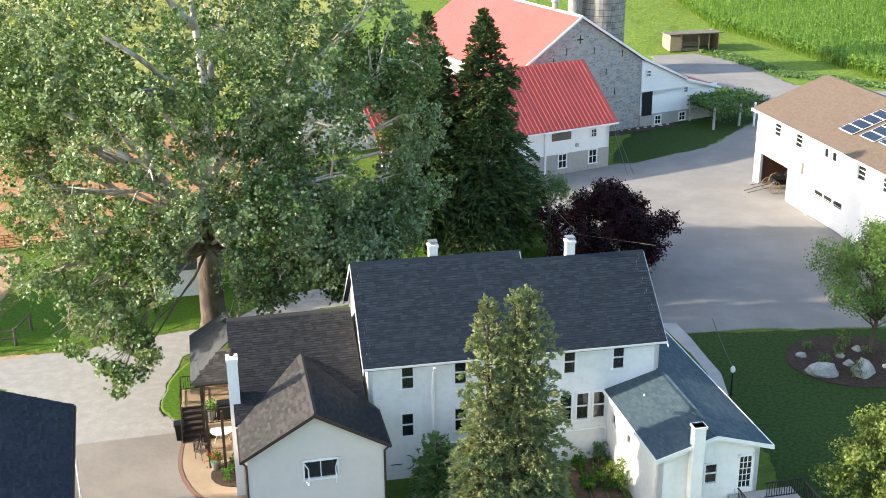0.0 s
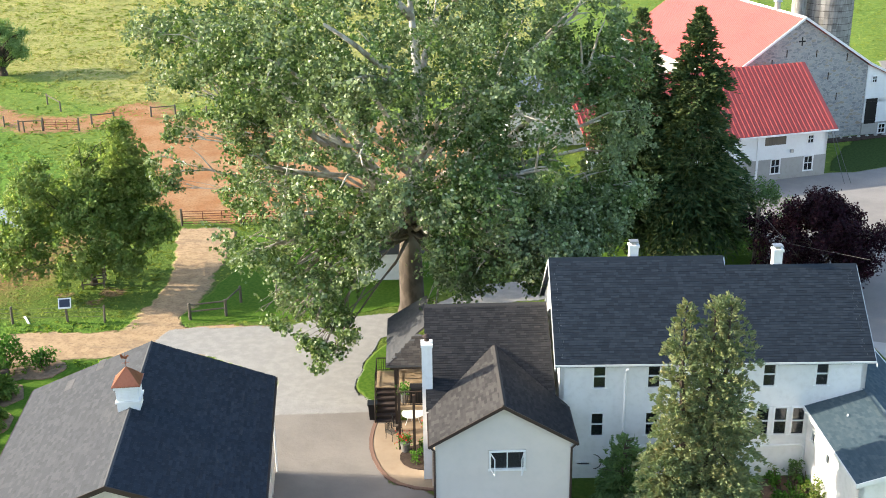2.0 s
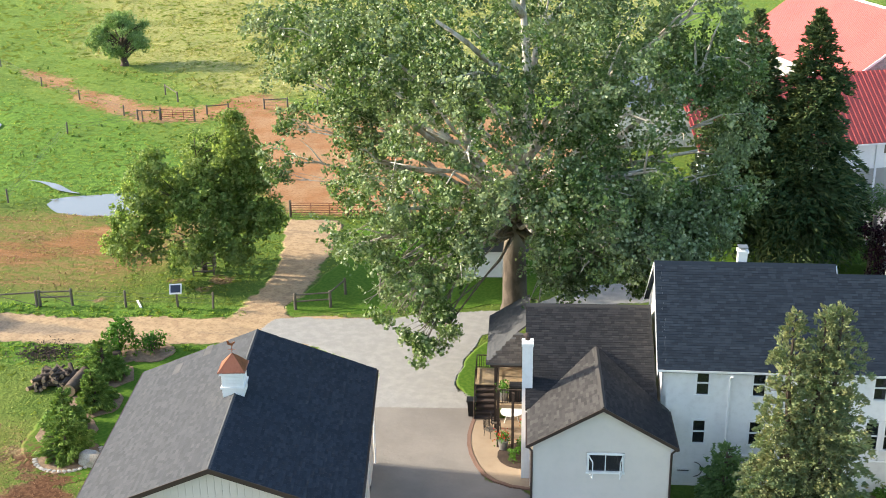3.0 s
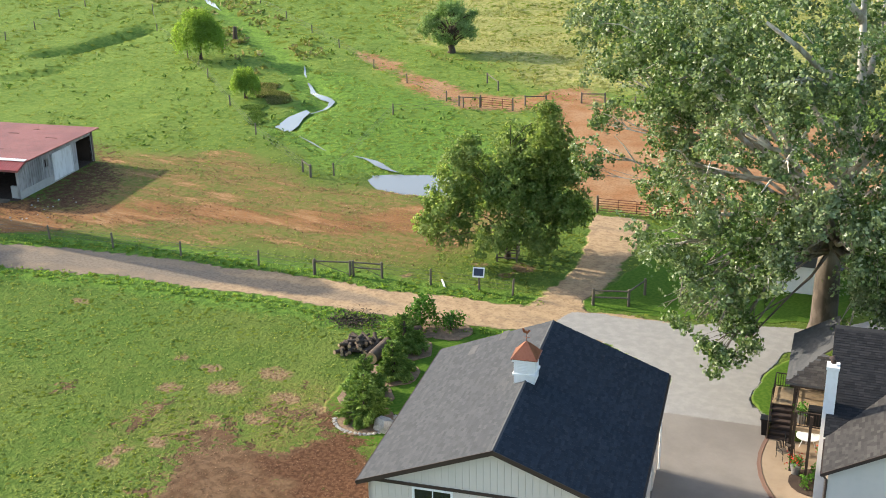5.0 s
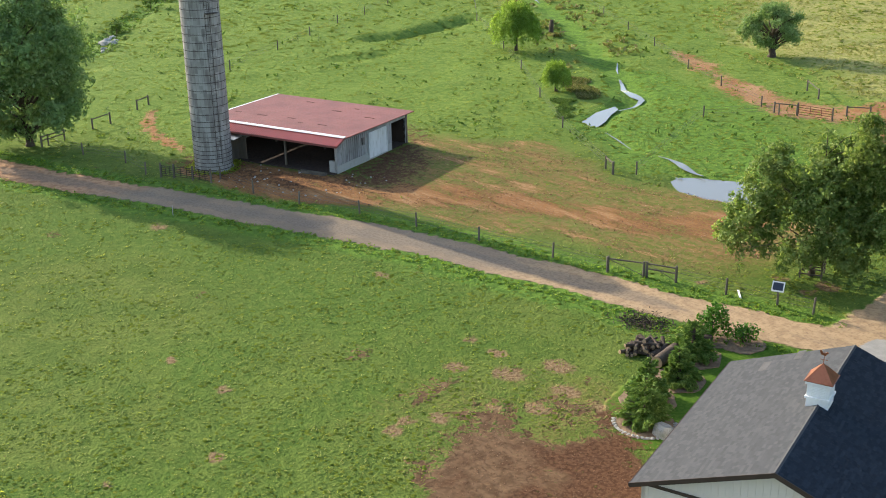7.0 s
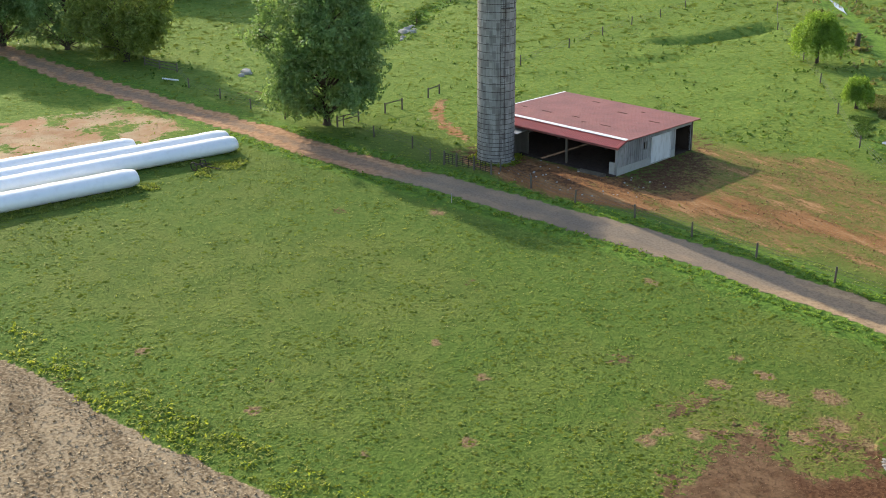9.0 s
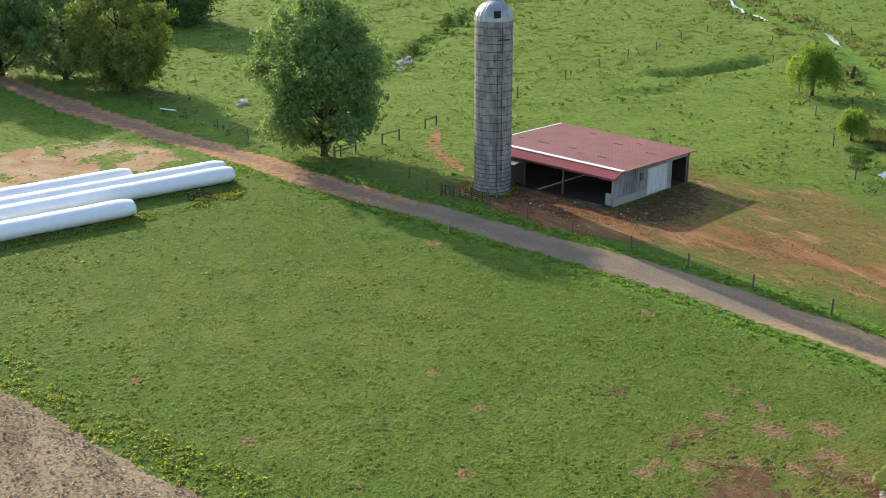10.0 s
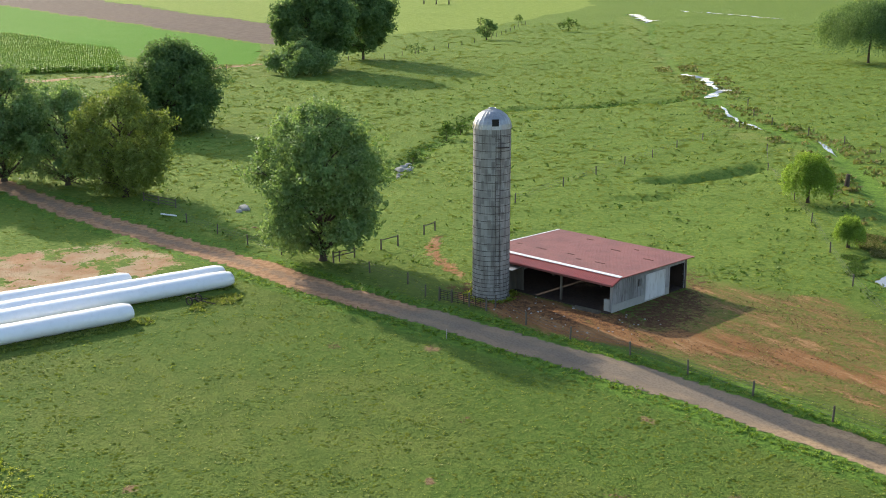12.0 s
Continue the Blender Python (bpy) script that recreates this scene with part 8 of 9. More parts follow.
def clumps(n, bounds, ok_fn, size, height, name, label, seed, grow=0.55):
    """Low humps of matted grass, uneven in outline, spread evenly over the view's angle and distance."""
    r_ = np.random.RandomState(seed)
    a, q = np.radians(r_.uniform(bounds[0], bounds[1], n)), np.exp(r_.uniform(bounds[2], bounds[3], n))
    x, y = -np.sin(a) * q, np.cos(a) * q
    ok = ok_fn(x, y, r_)
    x, y, q = x[ok], y[ok], q[ok]
    k = len(x)
    big = size * np.maximum(q / 70, 0.85) ** grow * r_.uniform(0.55, 1.5, k)
    w = np.arange(6) * math.pi / 3 + r_.uniform(0, 6.28, (k, 1))
    rad = big[:, None] * r_.uniform(0.6, 1.3, (k, 6))
    zz = ground_z(x, y)
    ring = np.stack([x[:, None] + np.cos(w) * rad, y[:, None] + np.sin(w) * rad, np.repeat((zz - 0.03)[:, None], 6, 1)], axis=-1)
    top = np.stack([x + r_.normal(size=k) * big * 0.25, y + r_.normal(size=k) * big * 0.25, zz + height * big / size * r_.uniform(0.6, 1.3, k)], axis=-1)
    verts = np.concatenate([ring, top[:, None, :]], axis=1).reshape(-1, 3)
    i = np.arange(6)
    tri = (np.stack([i, (i + 1) % 6, np.full(6, 6)], axis=-1)[None] + 7 * np.arange(k)[:, None, None]).reshape(-1)
    me = bpy.data.meshes.new(name)
    me.vertices.add(len(verts))
    me.vertices.foreach_set("co", verts.astype(np.float32).ravel())
    me.loops.add(len(tri))
    me.loops.foreach_set("vertex_index", tri.astype(np.int32))
    me.polygons.add(len(tri) // 3)
    me.polygons.foreach_set("loop_start", np.arange(0, len(tri), 3, dtype=np.int32))
    me.polygons.foreach_set("use_smooth", np.ones(len(tri) // 3, dtype=bool))
    me.update(calc_edges=True)
    me.materials.append(M_CLUMP)
    solo(name, me, M_CLUMP, Matrix(), label, "grass", kind="stuff")


def bare(x, y):
    d = line_dist(x, y, ROAD) < 2.3
    for poly in (TRACK, ORANGE, SOIL, TILLED, DRIVE, GRAVEL, YARD, POND, PLOUGHED):
        d |= area_dist(x, y, poly) < 0.2
    for poly in LAWNS:
        d |= area_dist(x, y, poly) < 0.2
    d |= line_dist(x, y, STREAM) < 1.4
    d |= (np.abs(x + 23) < 12) & (np.abs(y - 46) < 12)
    d |= (x > -14) & (y < 100)
    d |= area_dist(x, y, SHED_FLOOR) < 0.6
    return d


def grown(x, y, r_):
    k = fbm(x, y, 1.3, 41, 3) * 0.6 + fbm(x, y, 8, 44) * 0.4
    thin = 0.22 * (area_dist(x, y, WORN) < 0) + 0.14 * (area_dist(x, y, BROWN) < 1) + 0.2 * (area_dist(x, y, APRON) < 0) + 0.07 * (area_dist(x, y, SCUFF) < 0) + 0.12 * (area_dist(x, y, TAN) < 0)
    thin = thin + 0.14 * (area_dist(x, y, DRY) < 0) + 0.06 * (area_dist(x, y, PALE) < 0) + 0.3 * (area_dist(x, y, CROP) < 0)
    return ~bare(x, y) & (k - thin > r_.uniform(0.22, 0.78, len(x)))


tufts(130000, (-14, 88, math.log(38), math.log(430)), grown, 0.15, M_TUFT, "pasture_grass", "uneven clumps of pasture grass", 81, 2, 0.36, polar=True, lean=-0.3)
def clumped(x, y, r_):
    k = fbm(x, y, 1.6, 61, 3) * 0.65 + fbm(x, y, 12, 64) * 0.35
    thin = 0.2 * (area_dist(x, y, WORN) < 0) + 0.12 * (area_dist(x, y, BROWN) < 1) + 0.25 * (area_dist(x, y, APRON) < 0) + 0.15 * (area_dist(x, y, TAN) < 0) + 0.06 * (area_dist(x, y, DRY) < 0)
    thin = thin + 0.5 * (area_dist(x, y, CROP) < 0) + 0.5 * (area_dist(x, y, PALE) < 0) - 0.1 * (area_dist(x, y, WET) < 0)
    return ~bare(x, y) & (k - thin > r_.uniform(0.36, 0.66, len(x)))


clumps(120000, (-12, 88, math.log(38), math.log(420)), clumped, 0.175, 0.056, "grass_clumps", "matted clumps of grazed pasture grass", 82)
clumps(26000, (20, 88, math.log(170), math.log(680)), clumped, 0.22, 0.06, "grass_clumps", "matted tussocks in the far pasture", 96, 0.8)
tufts(45000, (10, 50, math.log(120), math.log(330)), lambda x, y, r_: (area_dist(x, y, DRY) < 4) & ~bare(x, y) & (fbm(x * 0.5, y + x * 0.3, 2.2, 47, 3) > r_.uniform(0.36, 0.62, len(x))), 0.19, M_DRYTUFT, "dry_grass", "dry yellow pasture grass on the slope", 88, 3, polar=True)
tufts(12000, (-46, -24, 24, 46), lambda x, y, r_: (area_dist(x, y, SOIL) + (fbm(x, y, 3, 5) - 0.5) * 5 < 1.0), 0.06, M_CLOD, "soil_clods", "loose lumps of bare brown soil", 91, 2, 1.0)
tufts(16000, (-90, -22, -16, 24), lambda x, y, r_: area_dist(x, y, TILLED) < -0.2, 0.16, M_STRAW, "stubble", "pale chopped stubble on tilled soil", 92, 2, 0.4)
tufts(30000, (-101, -42, 52, 84), lambda x, y, r_: (area_dist(x, y, WORN) < 0) & (area_dist(x, y, SHED_FLOOR) > 0.4) & (fbm(x * 0.4, y - 0.36 * x, 1.5, 6) > r_.uniform(0.4, 0.7, len(x))), 0.13, M_CLOD, "dirt_clods", "trodden clods of dirt in the cattle yard", 93, 1, 0.5)
tufts(9000, (14, 84, math.log(95), math.log(330)), lambda x, y, r_: ~bare(x, y) & (y > 62 + 0.3 * (x + 60)) & (area_dist(x, y, WORN) > 2) & (area_dist(x, y, DRY) > 2) & (area_dist(x, y, CROP) > 2) & (fbm(x, y, 5, 52, 3) > r_.uniform(0.4, 0.75, len(x))), 0.27, M_TUSSOCK, "tussocks", "darker tussocks of ungrazed grass in the pasture", 94, 3, 1.0, polar=True)
tufts(15000, (-118, -33, 30, 66), lambda x, y, r_: (np.abs(line_dist(x, y, ROAD) - 3.0) < 0.8), 0.2, M_VERGE, "verge_grass", "longer green grass along the road edge", 83)
tufts(16000, (-98, -28, -2, 26), lambda x, y, r_: (np.abs(area_dist(x, y, TILLED) - 1.6) < 1.6) & (fbm(x, y, 2.0, 33, 2) > r_.uniform(0.3, 0.62, len(x))), 0.24, M_RANK, "field_edge_weeds", "rank yellow-green weeds along the tilled ground", 97, 3, 0.5, lean=-0.2)
tufts(900, (-99, -91, 51, 60), lambda x, y, r_: np.abs(np.hypot(x - SX, y - SY) - 2.3) < 0.45, 0.28, M_RANK, "weeds", "green weeds round the foot of the silo", 98, 4, 1.0)
tufts(7000, (-112, -96, 4, 36), lambda x, y, r_: (np.abs((x + 102.6) * 0.986 + (y - 22) * 0.165) < 1.0) & (y < 24) | ((np.hypot(x + 107.5, y - 30.5) < 5.5 * lattice(x / 1.6, y / 1.6, 7))), 0.26, M_TUFT, "weeds", "tall weeds along the silage bags", 84, upright=1.2)
tufts(18000, (-96, -78, 90, 106), lambda x, y, r_: (line_dist(x, y, [(-89, 100), (-86, 97), (-83.5, 94.5)]) < 2.6 * (fbm(x, y, 1.6, 3, 2) - 0.2)), 0.24, M_TUSSOCK, "reeds", "rank dark weeds along the stream", 85, upright=1.2)
tufts(14000, (-100, -84, 98, 112), lambda x, y, r_: (line_dist(x, y, DRY_BANKS[2]) < 2.6 * lattice(x / 2, y / 2, 5)), 0.3, M_WEED, "dry_weeds", "tan dry weeds above the stream pool", 95, upright=1.2)
tufts(9000, (-300, -100, 110, 260), lambda x, y, r_: (line_dist(x, y, STREAM) < 7) & (line_dist(x, y, STREAM) > 1.5) & (lattice(x / 8, y / 8, 9) > 0.35), 0.8, M_WEED, "reeds", "dry weeds along the far stream", 86, upright=1.2)
tufts(9000, (-232, -155, 70, 190), lambda x, y, r_: (line_dist(x, y, DITCH) < 1.0 + 3.0 * lattice(x / 6, y / 6, 4)) & (lattice(x / 7, y / 7, 6) > 0.3), 0.42, M_TUSSOCK, "weeds", "dark weeds along the ditch", 87)
tufts(5000, (34, 62, 136, 172), lambda x, y, r_: line_dist(x, y, [(38, 166), (41.5, 160), (45, 148.5), (50, 145.5), (57, 139)]) < 1.6, 0.42, M_DEEP, "weeds", "rank green weeds along the corn edge", 89, 5, 1.2)

# ---------------- fences, gates, posts ----------------
POST = Shape().tube([(0, 0, -0.3), (0, 0, 1.22), (0, 0, 1.27)], [0.085, 0.08, 0.06], 8).mesh("post", M_GREYWOOD)


def fence(pts, label, wires=(0.45, 0.8, 1.1), post=None, scale=1.0, rails=()):
    x0, y0 = pts[0]
    ob = thing("fence", pose(x0, y0, gz(x0, y0)), label, "fence")
    base = [(x - x0, y - y0, gz(x, y) - gz(x0, y0)) for x, y in pts]
    for i, (x, y, z) in enumerate(base):
        part("post", post or POST, M_GREYWOOD, ob, m=pose(x, y, z, (i * 37 % 7 - 3) * 0.8, (i * 53 % 7 - 3) * 0.8, i * 31) @ Matrix.Diagonal((scale, scale, scale, 1)))
    for a, c in zip(base, base[1:]):
        for w in wires:
            mid_ = ((a[0] + c[0]) / 2, (a[1] + c[1]) / 2, (a[2] + c[2]) / 2 + w * scale - 0.03)
            part("wire", Shape().tube([(a[0], a[1], a[2] + w * scale), mid_, (c[0], c[1], c[2] + w * scale)], [0.010] * 3, 4, cap=False), M_WIRE, ob)
        for w in rails:
            part("rail", Shape().rod((a[0], a[1], a[2] + w), (c[0], c[1], c[2] + w), 0.05, 6), M_GREYWOOD, ob)
    return ob


def dense(pts, step):
    out = []
    for (ax, ay), (bx, by) in zip(pts, pts[1:]):
        n = max(1, round(math.hypot(bx - ax, by - ay) / step))
        out += [(ax + (bx - ax) * i / n, ay + (by - ay) * i / n) for i in range(n)]
    return out + [pts[-1]]


fence([(-96.2, 50.6), (-91.4, 54.2), (-85.5, 54.0), (-79.8, 55.0), (-73.9, 57.1), (-68.0, 58.4), (-61.8, 59.6), (-55.3, 61.2), (-50.4, 61.9)], "wire fence with weathered posts along the dirt road")
fence([(-45.6, 63.7), (-41.8, 64.4), (-38.2, 65.2), (-35.7, 65.6)], "wire fence with weathered posts beside the road gate")
fence([(-67.9, 111.5), (-70.6, 113.1), (-80.2, 119.1), (-89.3, 124.7), (-101.7, 133.6), (-113.3, 142.0), (-125.4, 150.5), (-140, 161)], "wire pasture fence climbing away from the gates")
fence([(-65.9, 81.2), (-80.4, 90.2), (-92.1, 99.2), (-104.6, 108.9), (-116.1, 117.3), (-126, 125), (-140, 135), (-152, 146)], "wire pasture fence beside the stream")
fence([(-64.2, 82.5), (-72.4, 104.5), (-67.0, 111.0)], "short wire fence across the wet pasture")
fence([(-133.5, 82.2), (-141.0, 95.2), (-146.5, 105.1), (-152.1, 114.8), (-156.4, 124.0), (-162.4, 134.2), (-166.7, 143.8), (-178, 163)], "wire pasture fence behind the silo", scale=1.1)
fence([(-115.2, 48.0), (-121.0, 43.3), (-127.3, 41.4), (-134.7, 40.0), (-143, 38.5), (-152.3, 39.6)], "wire fence with weathered posts below the roadside trees")
fence([(-98, 50), (-103, 50.5), (-109, 48.9), (-115.2, 48.0)], "wire fence with weathered posts by the silo")
fence(dense([(-352, 110), (-372, 174), (-452, 262), (-560, 350)], 16), "far weathered post fence across the pasture", wires=(), scale=1.4)
fence([(-56.0, 119.4), (-50, 121), (-42, 122.5), (-33, 124)], "wire fence at the edge of the dirt lot")
fence([(-205, 190), (-190, 178), (-176, 170), (-162, 166), (-150, 163)], "wire fence along the far stream", wires=(), scale=1.3)


def field_gate(a, c, label, mat=None, h=1.25, name="field_gate", bars=6):
    (ax, ay), (cx, cy) = a, c
    ln = math.hypot(cx - ax, cy - ay)
    g = thing(name, pose(ax, ay, gz(ax, ay), 0, 0, math.degrees(math.atan2(cy - ay, cx - ax))), label, "gate")
    mat = mat or M_RUST
    for k in range(bars):
        z = 0.2 + (h - 0.2) * k / (bars - 1)
        part("bar", Shape().rod((0.1, 0, z), (ln - 0.1, 0, z), 0.028, 6), mat, g)
    for x in (0.1, ln * 0.36, ln * 0.68, ln - 0.1):
        part("upright", Shape().rod((x, 0, 0.18), (x, 0, h + 0.02), 0.03, 6), mat, g)
    for x in (0, ln):
        part("gatepost", Shape().tube([(x, 0, -0.3), (x, 0, h + 0.25)], [0.1, 0.09], 8), M_GREYWOOD, g)
    return g


field_gate((-38.1, 84.9), (-33.3, 86.0), "rusty red tubular steel field gate")
field_gate((-33.1, 86.1), (-28.5, 87.2), "rusty red tubular steel gate panel")
field_gate((-65.4, 112.2), (-61.4, 112.6), "rusty steel gate hanging open", bars=5)


def rail_frame(a, c, label, h=1.2, rails=(1.1,), brace=False):
    (ax, ay), (cx, cy) = a, c
    ln = math.hypot(cx - ax, cy - ay)
    g = thing("fence_brace", pose(ax, ay, gz(ax, ay), 0, 0, math.degrees(math.atan2(cy - ay, cx - ax))), label, "fence")
    for x in (0, ln):
        part("post", POST, M_GREYWOOD, g, m=Matrix.Translation((x, 0, 0)) @ Matrix.Diagonal((1.25, 1.25, h / 1.22, 1)))
    for z in rails:
        part("rail", Shape().rod((0, 0, z), (ln, 0, z), 0.06, 7), M_GREYWOOD, g)
    if brace:
        part("brace", Shape().rod((0.1, 0, 1.05), (ln - 0.1, 0, 0.15), 0.025, 6), M_GREYWOOD, g)
    return g


rail_frame((-50.4, 61.8), (-47.9, 62.9), "weathered timber fence brace by the road", brace=True)
rail_frame((-47.7, 63.0), (-45.6, 63.7), "weathered timber fence brace with wire panel", brace=True, rails=(1.1, 0.7))
rail_frame((-67.9, 111.5), (-65.5, 112.2), "timber fence brace by the pasture gates")
rail_frame((-61.4, 115.6), (-59.3, 116.8), "timber fence brace by the pasture gates")
rail_frame((-56.0, 119.4), (-53.6, 120.6), "timber fence brace at the dirt lot")
rail_frame((-67.9, 120.8), (-71.4, 124.2), "pale timber fence brace on the dry pasture")
rail_frame((-67.6, 82.1), (-65.9, 81.1), "pale timber fence brace above the pond")
rail_frame((-30.1, 66.9), (-27.9, 67.9), "timber rail fence corner on the lawn", rails=(1.1, 0.6))
rail_frame((-27.9, 67.9), (-27.7, 70.3), "timber rail fence corner on the lawn", rails=(1.1,))
rail_frame((-117.7, 54.3), (-118.8, 57.0), "dark timber fence brace behind the large tree")
rail_frame((-122.6, 62.4), (-123.9, 64.6), "dark timber fence brace on the cattle path")
rail_frame((-115.0, 47.2), (-116.0, 50.2), "dark timber fence brace under the large tree", rails=(1.1, 0.7))
rail_frame((-160.2, 37.2), (-156.0, 38.2), "timber rail pen under the roadside trees", rails=(1.1, 0.7, 0.3))
rail_frame((-156.0, 38.2), (-152.3, 39.6), "timber rail pen under the roadside trees", rails=(1.1, 0.7, 0.3))
for a, c in (((-96.3, 50.7), (-94.9, 51.3)), ((-94.9, 51.3), (-93.0, 52.2)), ((-93.0, 52.2), (-90.9, 52.9))):
    field_gate(a, c, "small dark steel cattle gate by the silo", M_DARKSTEEL, 1.15, bars=6)
solo("white_marker", Shape().box(-0.025, -0.025, -0.1, 0.025, 0.025, 0.9), M_CONCRETE, pose(-85.3, 45.6, gz(-85.3, 45.6)), "thin pale marker post in the grass verge", "marker post")

# solar fence charger by the road
chg = thing("fence_charger", pose(-38.15, 65.1, gz(-38.15, 65.1), 0, 0, 20), "white solar fence charger box on a post", "fence charger")
part("post", Shape().box(-0.06, -0.06, -0.2, 0.06, 0.06, 1.25), M_GREYWOOD, chg)
part("case", Shape().box(-0.2, -0.12, 1.15, 0.2, 0.14, 1.5), M_WHITE, chg)
pan_ = part("solar_panel", Shape().slab([(-0.42, -0.40, 1.28), (0.42, -0.40, 1.28), (0.42, -0.02, 1.86), (-0.42, -0.02, 1.86)], 0.05), M_WHITE, chg)
part("cell_sheet", Shape().slab([(-0.34, -0.362, 1.35), (0.34, -0.362, 1.35), (0.34, -0.075, 1.79), (-0.34, -0.075, 1.79)], 0.006), M_SOLAR, pan_)

# silage bags
for i, (x, y, ln, r) in enumerate([(-104.4, 22.3, 40, 0.98), (-111.4, 34.2, 52, 0.96), (-114.2, 34.2, 52, 0.94), (-115.8, 24.8, 42, 0.96)]):
    prof_ = []
    s = Shape()
    rng_b = random.Random(i)
    stations = [0.0, 0.25, 0.5, 0.8] + [1.2 + 1.1 * k for k in range(int(ln / 1.1))]
    rings = []
    for d in stations:
        k = min(1.0, (0.8 + d * 0.25)) if d < 0.9 else 1.0 + rng_b.uniform(-0.02, 0.02)
        ring = []
        for q in range(20):
            w = 2 * math.pi * q / 20
            yy, zz = math.cos(w) * r * 1.3 * k, r * 0.86 + math.sin(w) * r * 0.86 * k
            ring.append((yy, -d, max(0.0, zz)))
        rings.append(ring)
    for ring in rings:
        s.v += ring
    for a in range(len(rings) - 1):
        for q in range(20):
            s.f.append((a * 20 + q, a * 20 + (q + 1) % 20, (a + 1) * 20 + (q + 1) % 20, (a + 1) * 20 + q))
    s.f.append(tuple(reversed(range(20))))
    solo("silage_bag", s, M_BAG, pose(x, y, gz(x, y) - 0.03, 0, 0, 9.5), "long white plastic silage bag lying on grass", "silage bag", "row of silage bags", smooth=True)
cartw = thing("farm_implement", pose(-106.0, 29.4, gz(-106, 29.4), 0, 0, 30), "rusty dark farm implement with wheels in weeds", "implement")
part("frame", Shape().rod((-1.2, 0, 0.5), (2.0, 0, 0.4), 0.05).rod((-0.8, -0.6, 0.5), (-0.8, 0.6, 0.5), 0.05).rod((-0.2, -0.5, 0.8), (0.6, 0.4, 0.6), 0.04), M_DARKSTEEL, cartw)
for yy in (-0.65, 0.65):
    part("wheel", Shape().tube([(-0.8 + 0.4 * math.cos(k * math.pi / 8), yy, 0.42 + 0.4 * math.sin(k * math.pi / 8)) for k in range(17)], [0.06] * 17, 6), M_DARKSTEEL, cartw)
stump = thing("tree_stump", pose(-119.5, 131.0, gz(-119.5, 131)), "old broken tree stump by the stream", "stump")
part("stem", Shape().tube([(0, 0, -0.2), (0, 0, 0.4), (0.1, 0, 1.6), (0.15, 0, 2.3)], [0.6, 0.4, 0.32, 0.25], 9), M_BARK, stump)

# guard of rails round the walnut's stem
guard = thing("tree_guard", pose(-39.5, 71.8, gz(-39.5, 71.8), 0, 0, 22), "weathered wooden guard round the walnut stem", "tree guard")
for x in (-0.75, 0.75):
    for y in (-0.75, 0.75):
        part("post", Shape().box(x - 0.05, y - 0.05, -0.2, x + 0.05, y + 0.05, 1.5), M_GREYWOOD, guard)
for z in (0.35, 0.75, 1.15, 1.45):
    for y in (-0.8, 0.8):
        part("rail", Shape().box(-0.85, y - 0.02, z - 0.05, 0.85, y + 0.02, z + 0.05), M_GREYWOOD, guard)
    for x in (-0.8, 0.8):
        part("rail", Shape().box(x - 0.02, -0.77, z - 0.05, x + 0.02, 0.77, z + 0.05), M_GREYWOOD, guard)
solo("board", Shape().box(-0.75, -0.07, 0.0, 0.75, 0.07, 0.05), M_WHITE, pose(-41.1, 65.0, gz(-41.1, 65.0) + 0.03, 0, 0, -50), "white board lying in the grass by the fence", "board")
solo("pipe", Shape().tube([(-1.3, 0, 0.12), (1.3, 0, 0.12)], [0.11, 0.11], 10), M_WHITE, pose(-148.1, 37.5, gz(-148.1, 37.5) + 0.02, 0, 0, 35), "white pipe lying in the grass by the pen", "pipe")
boulder(-53.7, 83.1, 0.3, 0.2, 0.22, "dark wet stone standing in the pond", 2, "stone")
rub = np.random.RandomState(21)
rp = np.stack([rub.uniform(-97, -78, 90), rub.uniform(52.5, 66, 90)], axis=1)
rp = rp[(area_dist(rp[:, 0], rp[:, 1], SHED_FLOOR) > 0.3) & (area_dist(rp[:, 0], rp[:, 1], APRON) < 1.5)]
rubble = Shape()
for x, y in rp:
    k = rub.uniform(0.04, 0.11)
    a = rub.uniform(0, 3.1)
    rubble.add(Shape().prism([(-k, 0), (k, 0), (k * 0.6, k * 0.7), (-k * 0.5, k * 0.8)], -k * 0.7, k * 0.7), pose(x, y, gz(x, y), 0, 0, math.degrees(a)))
solo("rubble", rubble, M_ROCK, Matrix(), "pale broken stones strewn before the shed", "rubble", kind="stuff")

# ---------------- yard and patio ----------------
pat = Shape()
PATIO_RIM = [(-14.2, 55.3), (-14.16, 54.5), (-14.04, 53.5), (-13.8, 52.5), (-13.4, 51.5), (-12.9, 50.6), (-12.3, 49.8), (-11.6, 49.3), (-10.7, 49.03), (-9.0, 49.0)]
pat.slab([(x, y, 0.06) for x, y in PATIO_RIM + [(-8.0, 50.5), (-9.9, 57.5), (-12.2, 57.4), (-12.6, 55.6)]], 0.3)
solo("patio", pat, M_PATIO, Matrix(), "tan concrete patio beside the porch steps", "patio", kind="structure")
kerb_line = [(x - 0.12, y - 0.1) for x, y in PATIO_RIM]
kd = dense(kerb_line, 0.22)
kerb_me = Shape().box(-0.1, -0.1, -0.2, 0.1, 0.1, 0.075).mesh("paver", M_KERB)
kerb = thing("patio_border", pose(0, 0, 0), "brown paver border round the patio", "border", kind="structure")
for i, (x, y) in enumerate(kd):
    nx, ny = kd[min(i + 1, len(kd) - 1)]
    px_, py_ = kd[max(i - 1, 0)]
    part("paver", kerb_me, M_KERB, kerb, m=pose(x, y, 0, 0, 0, math.degrees(math.atan2(ny - py_, nx - px_))))
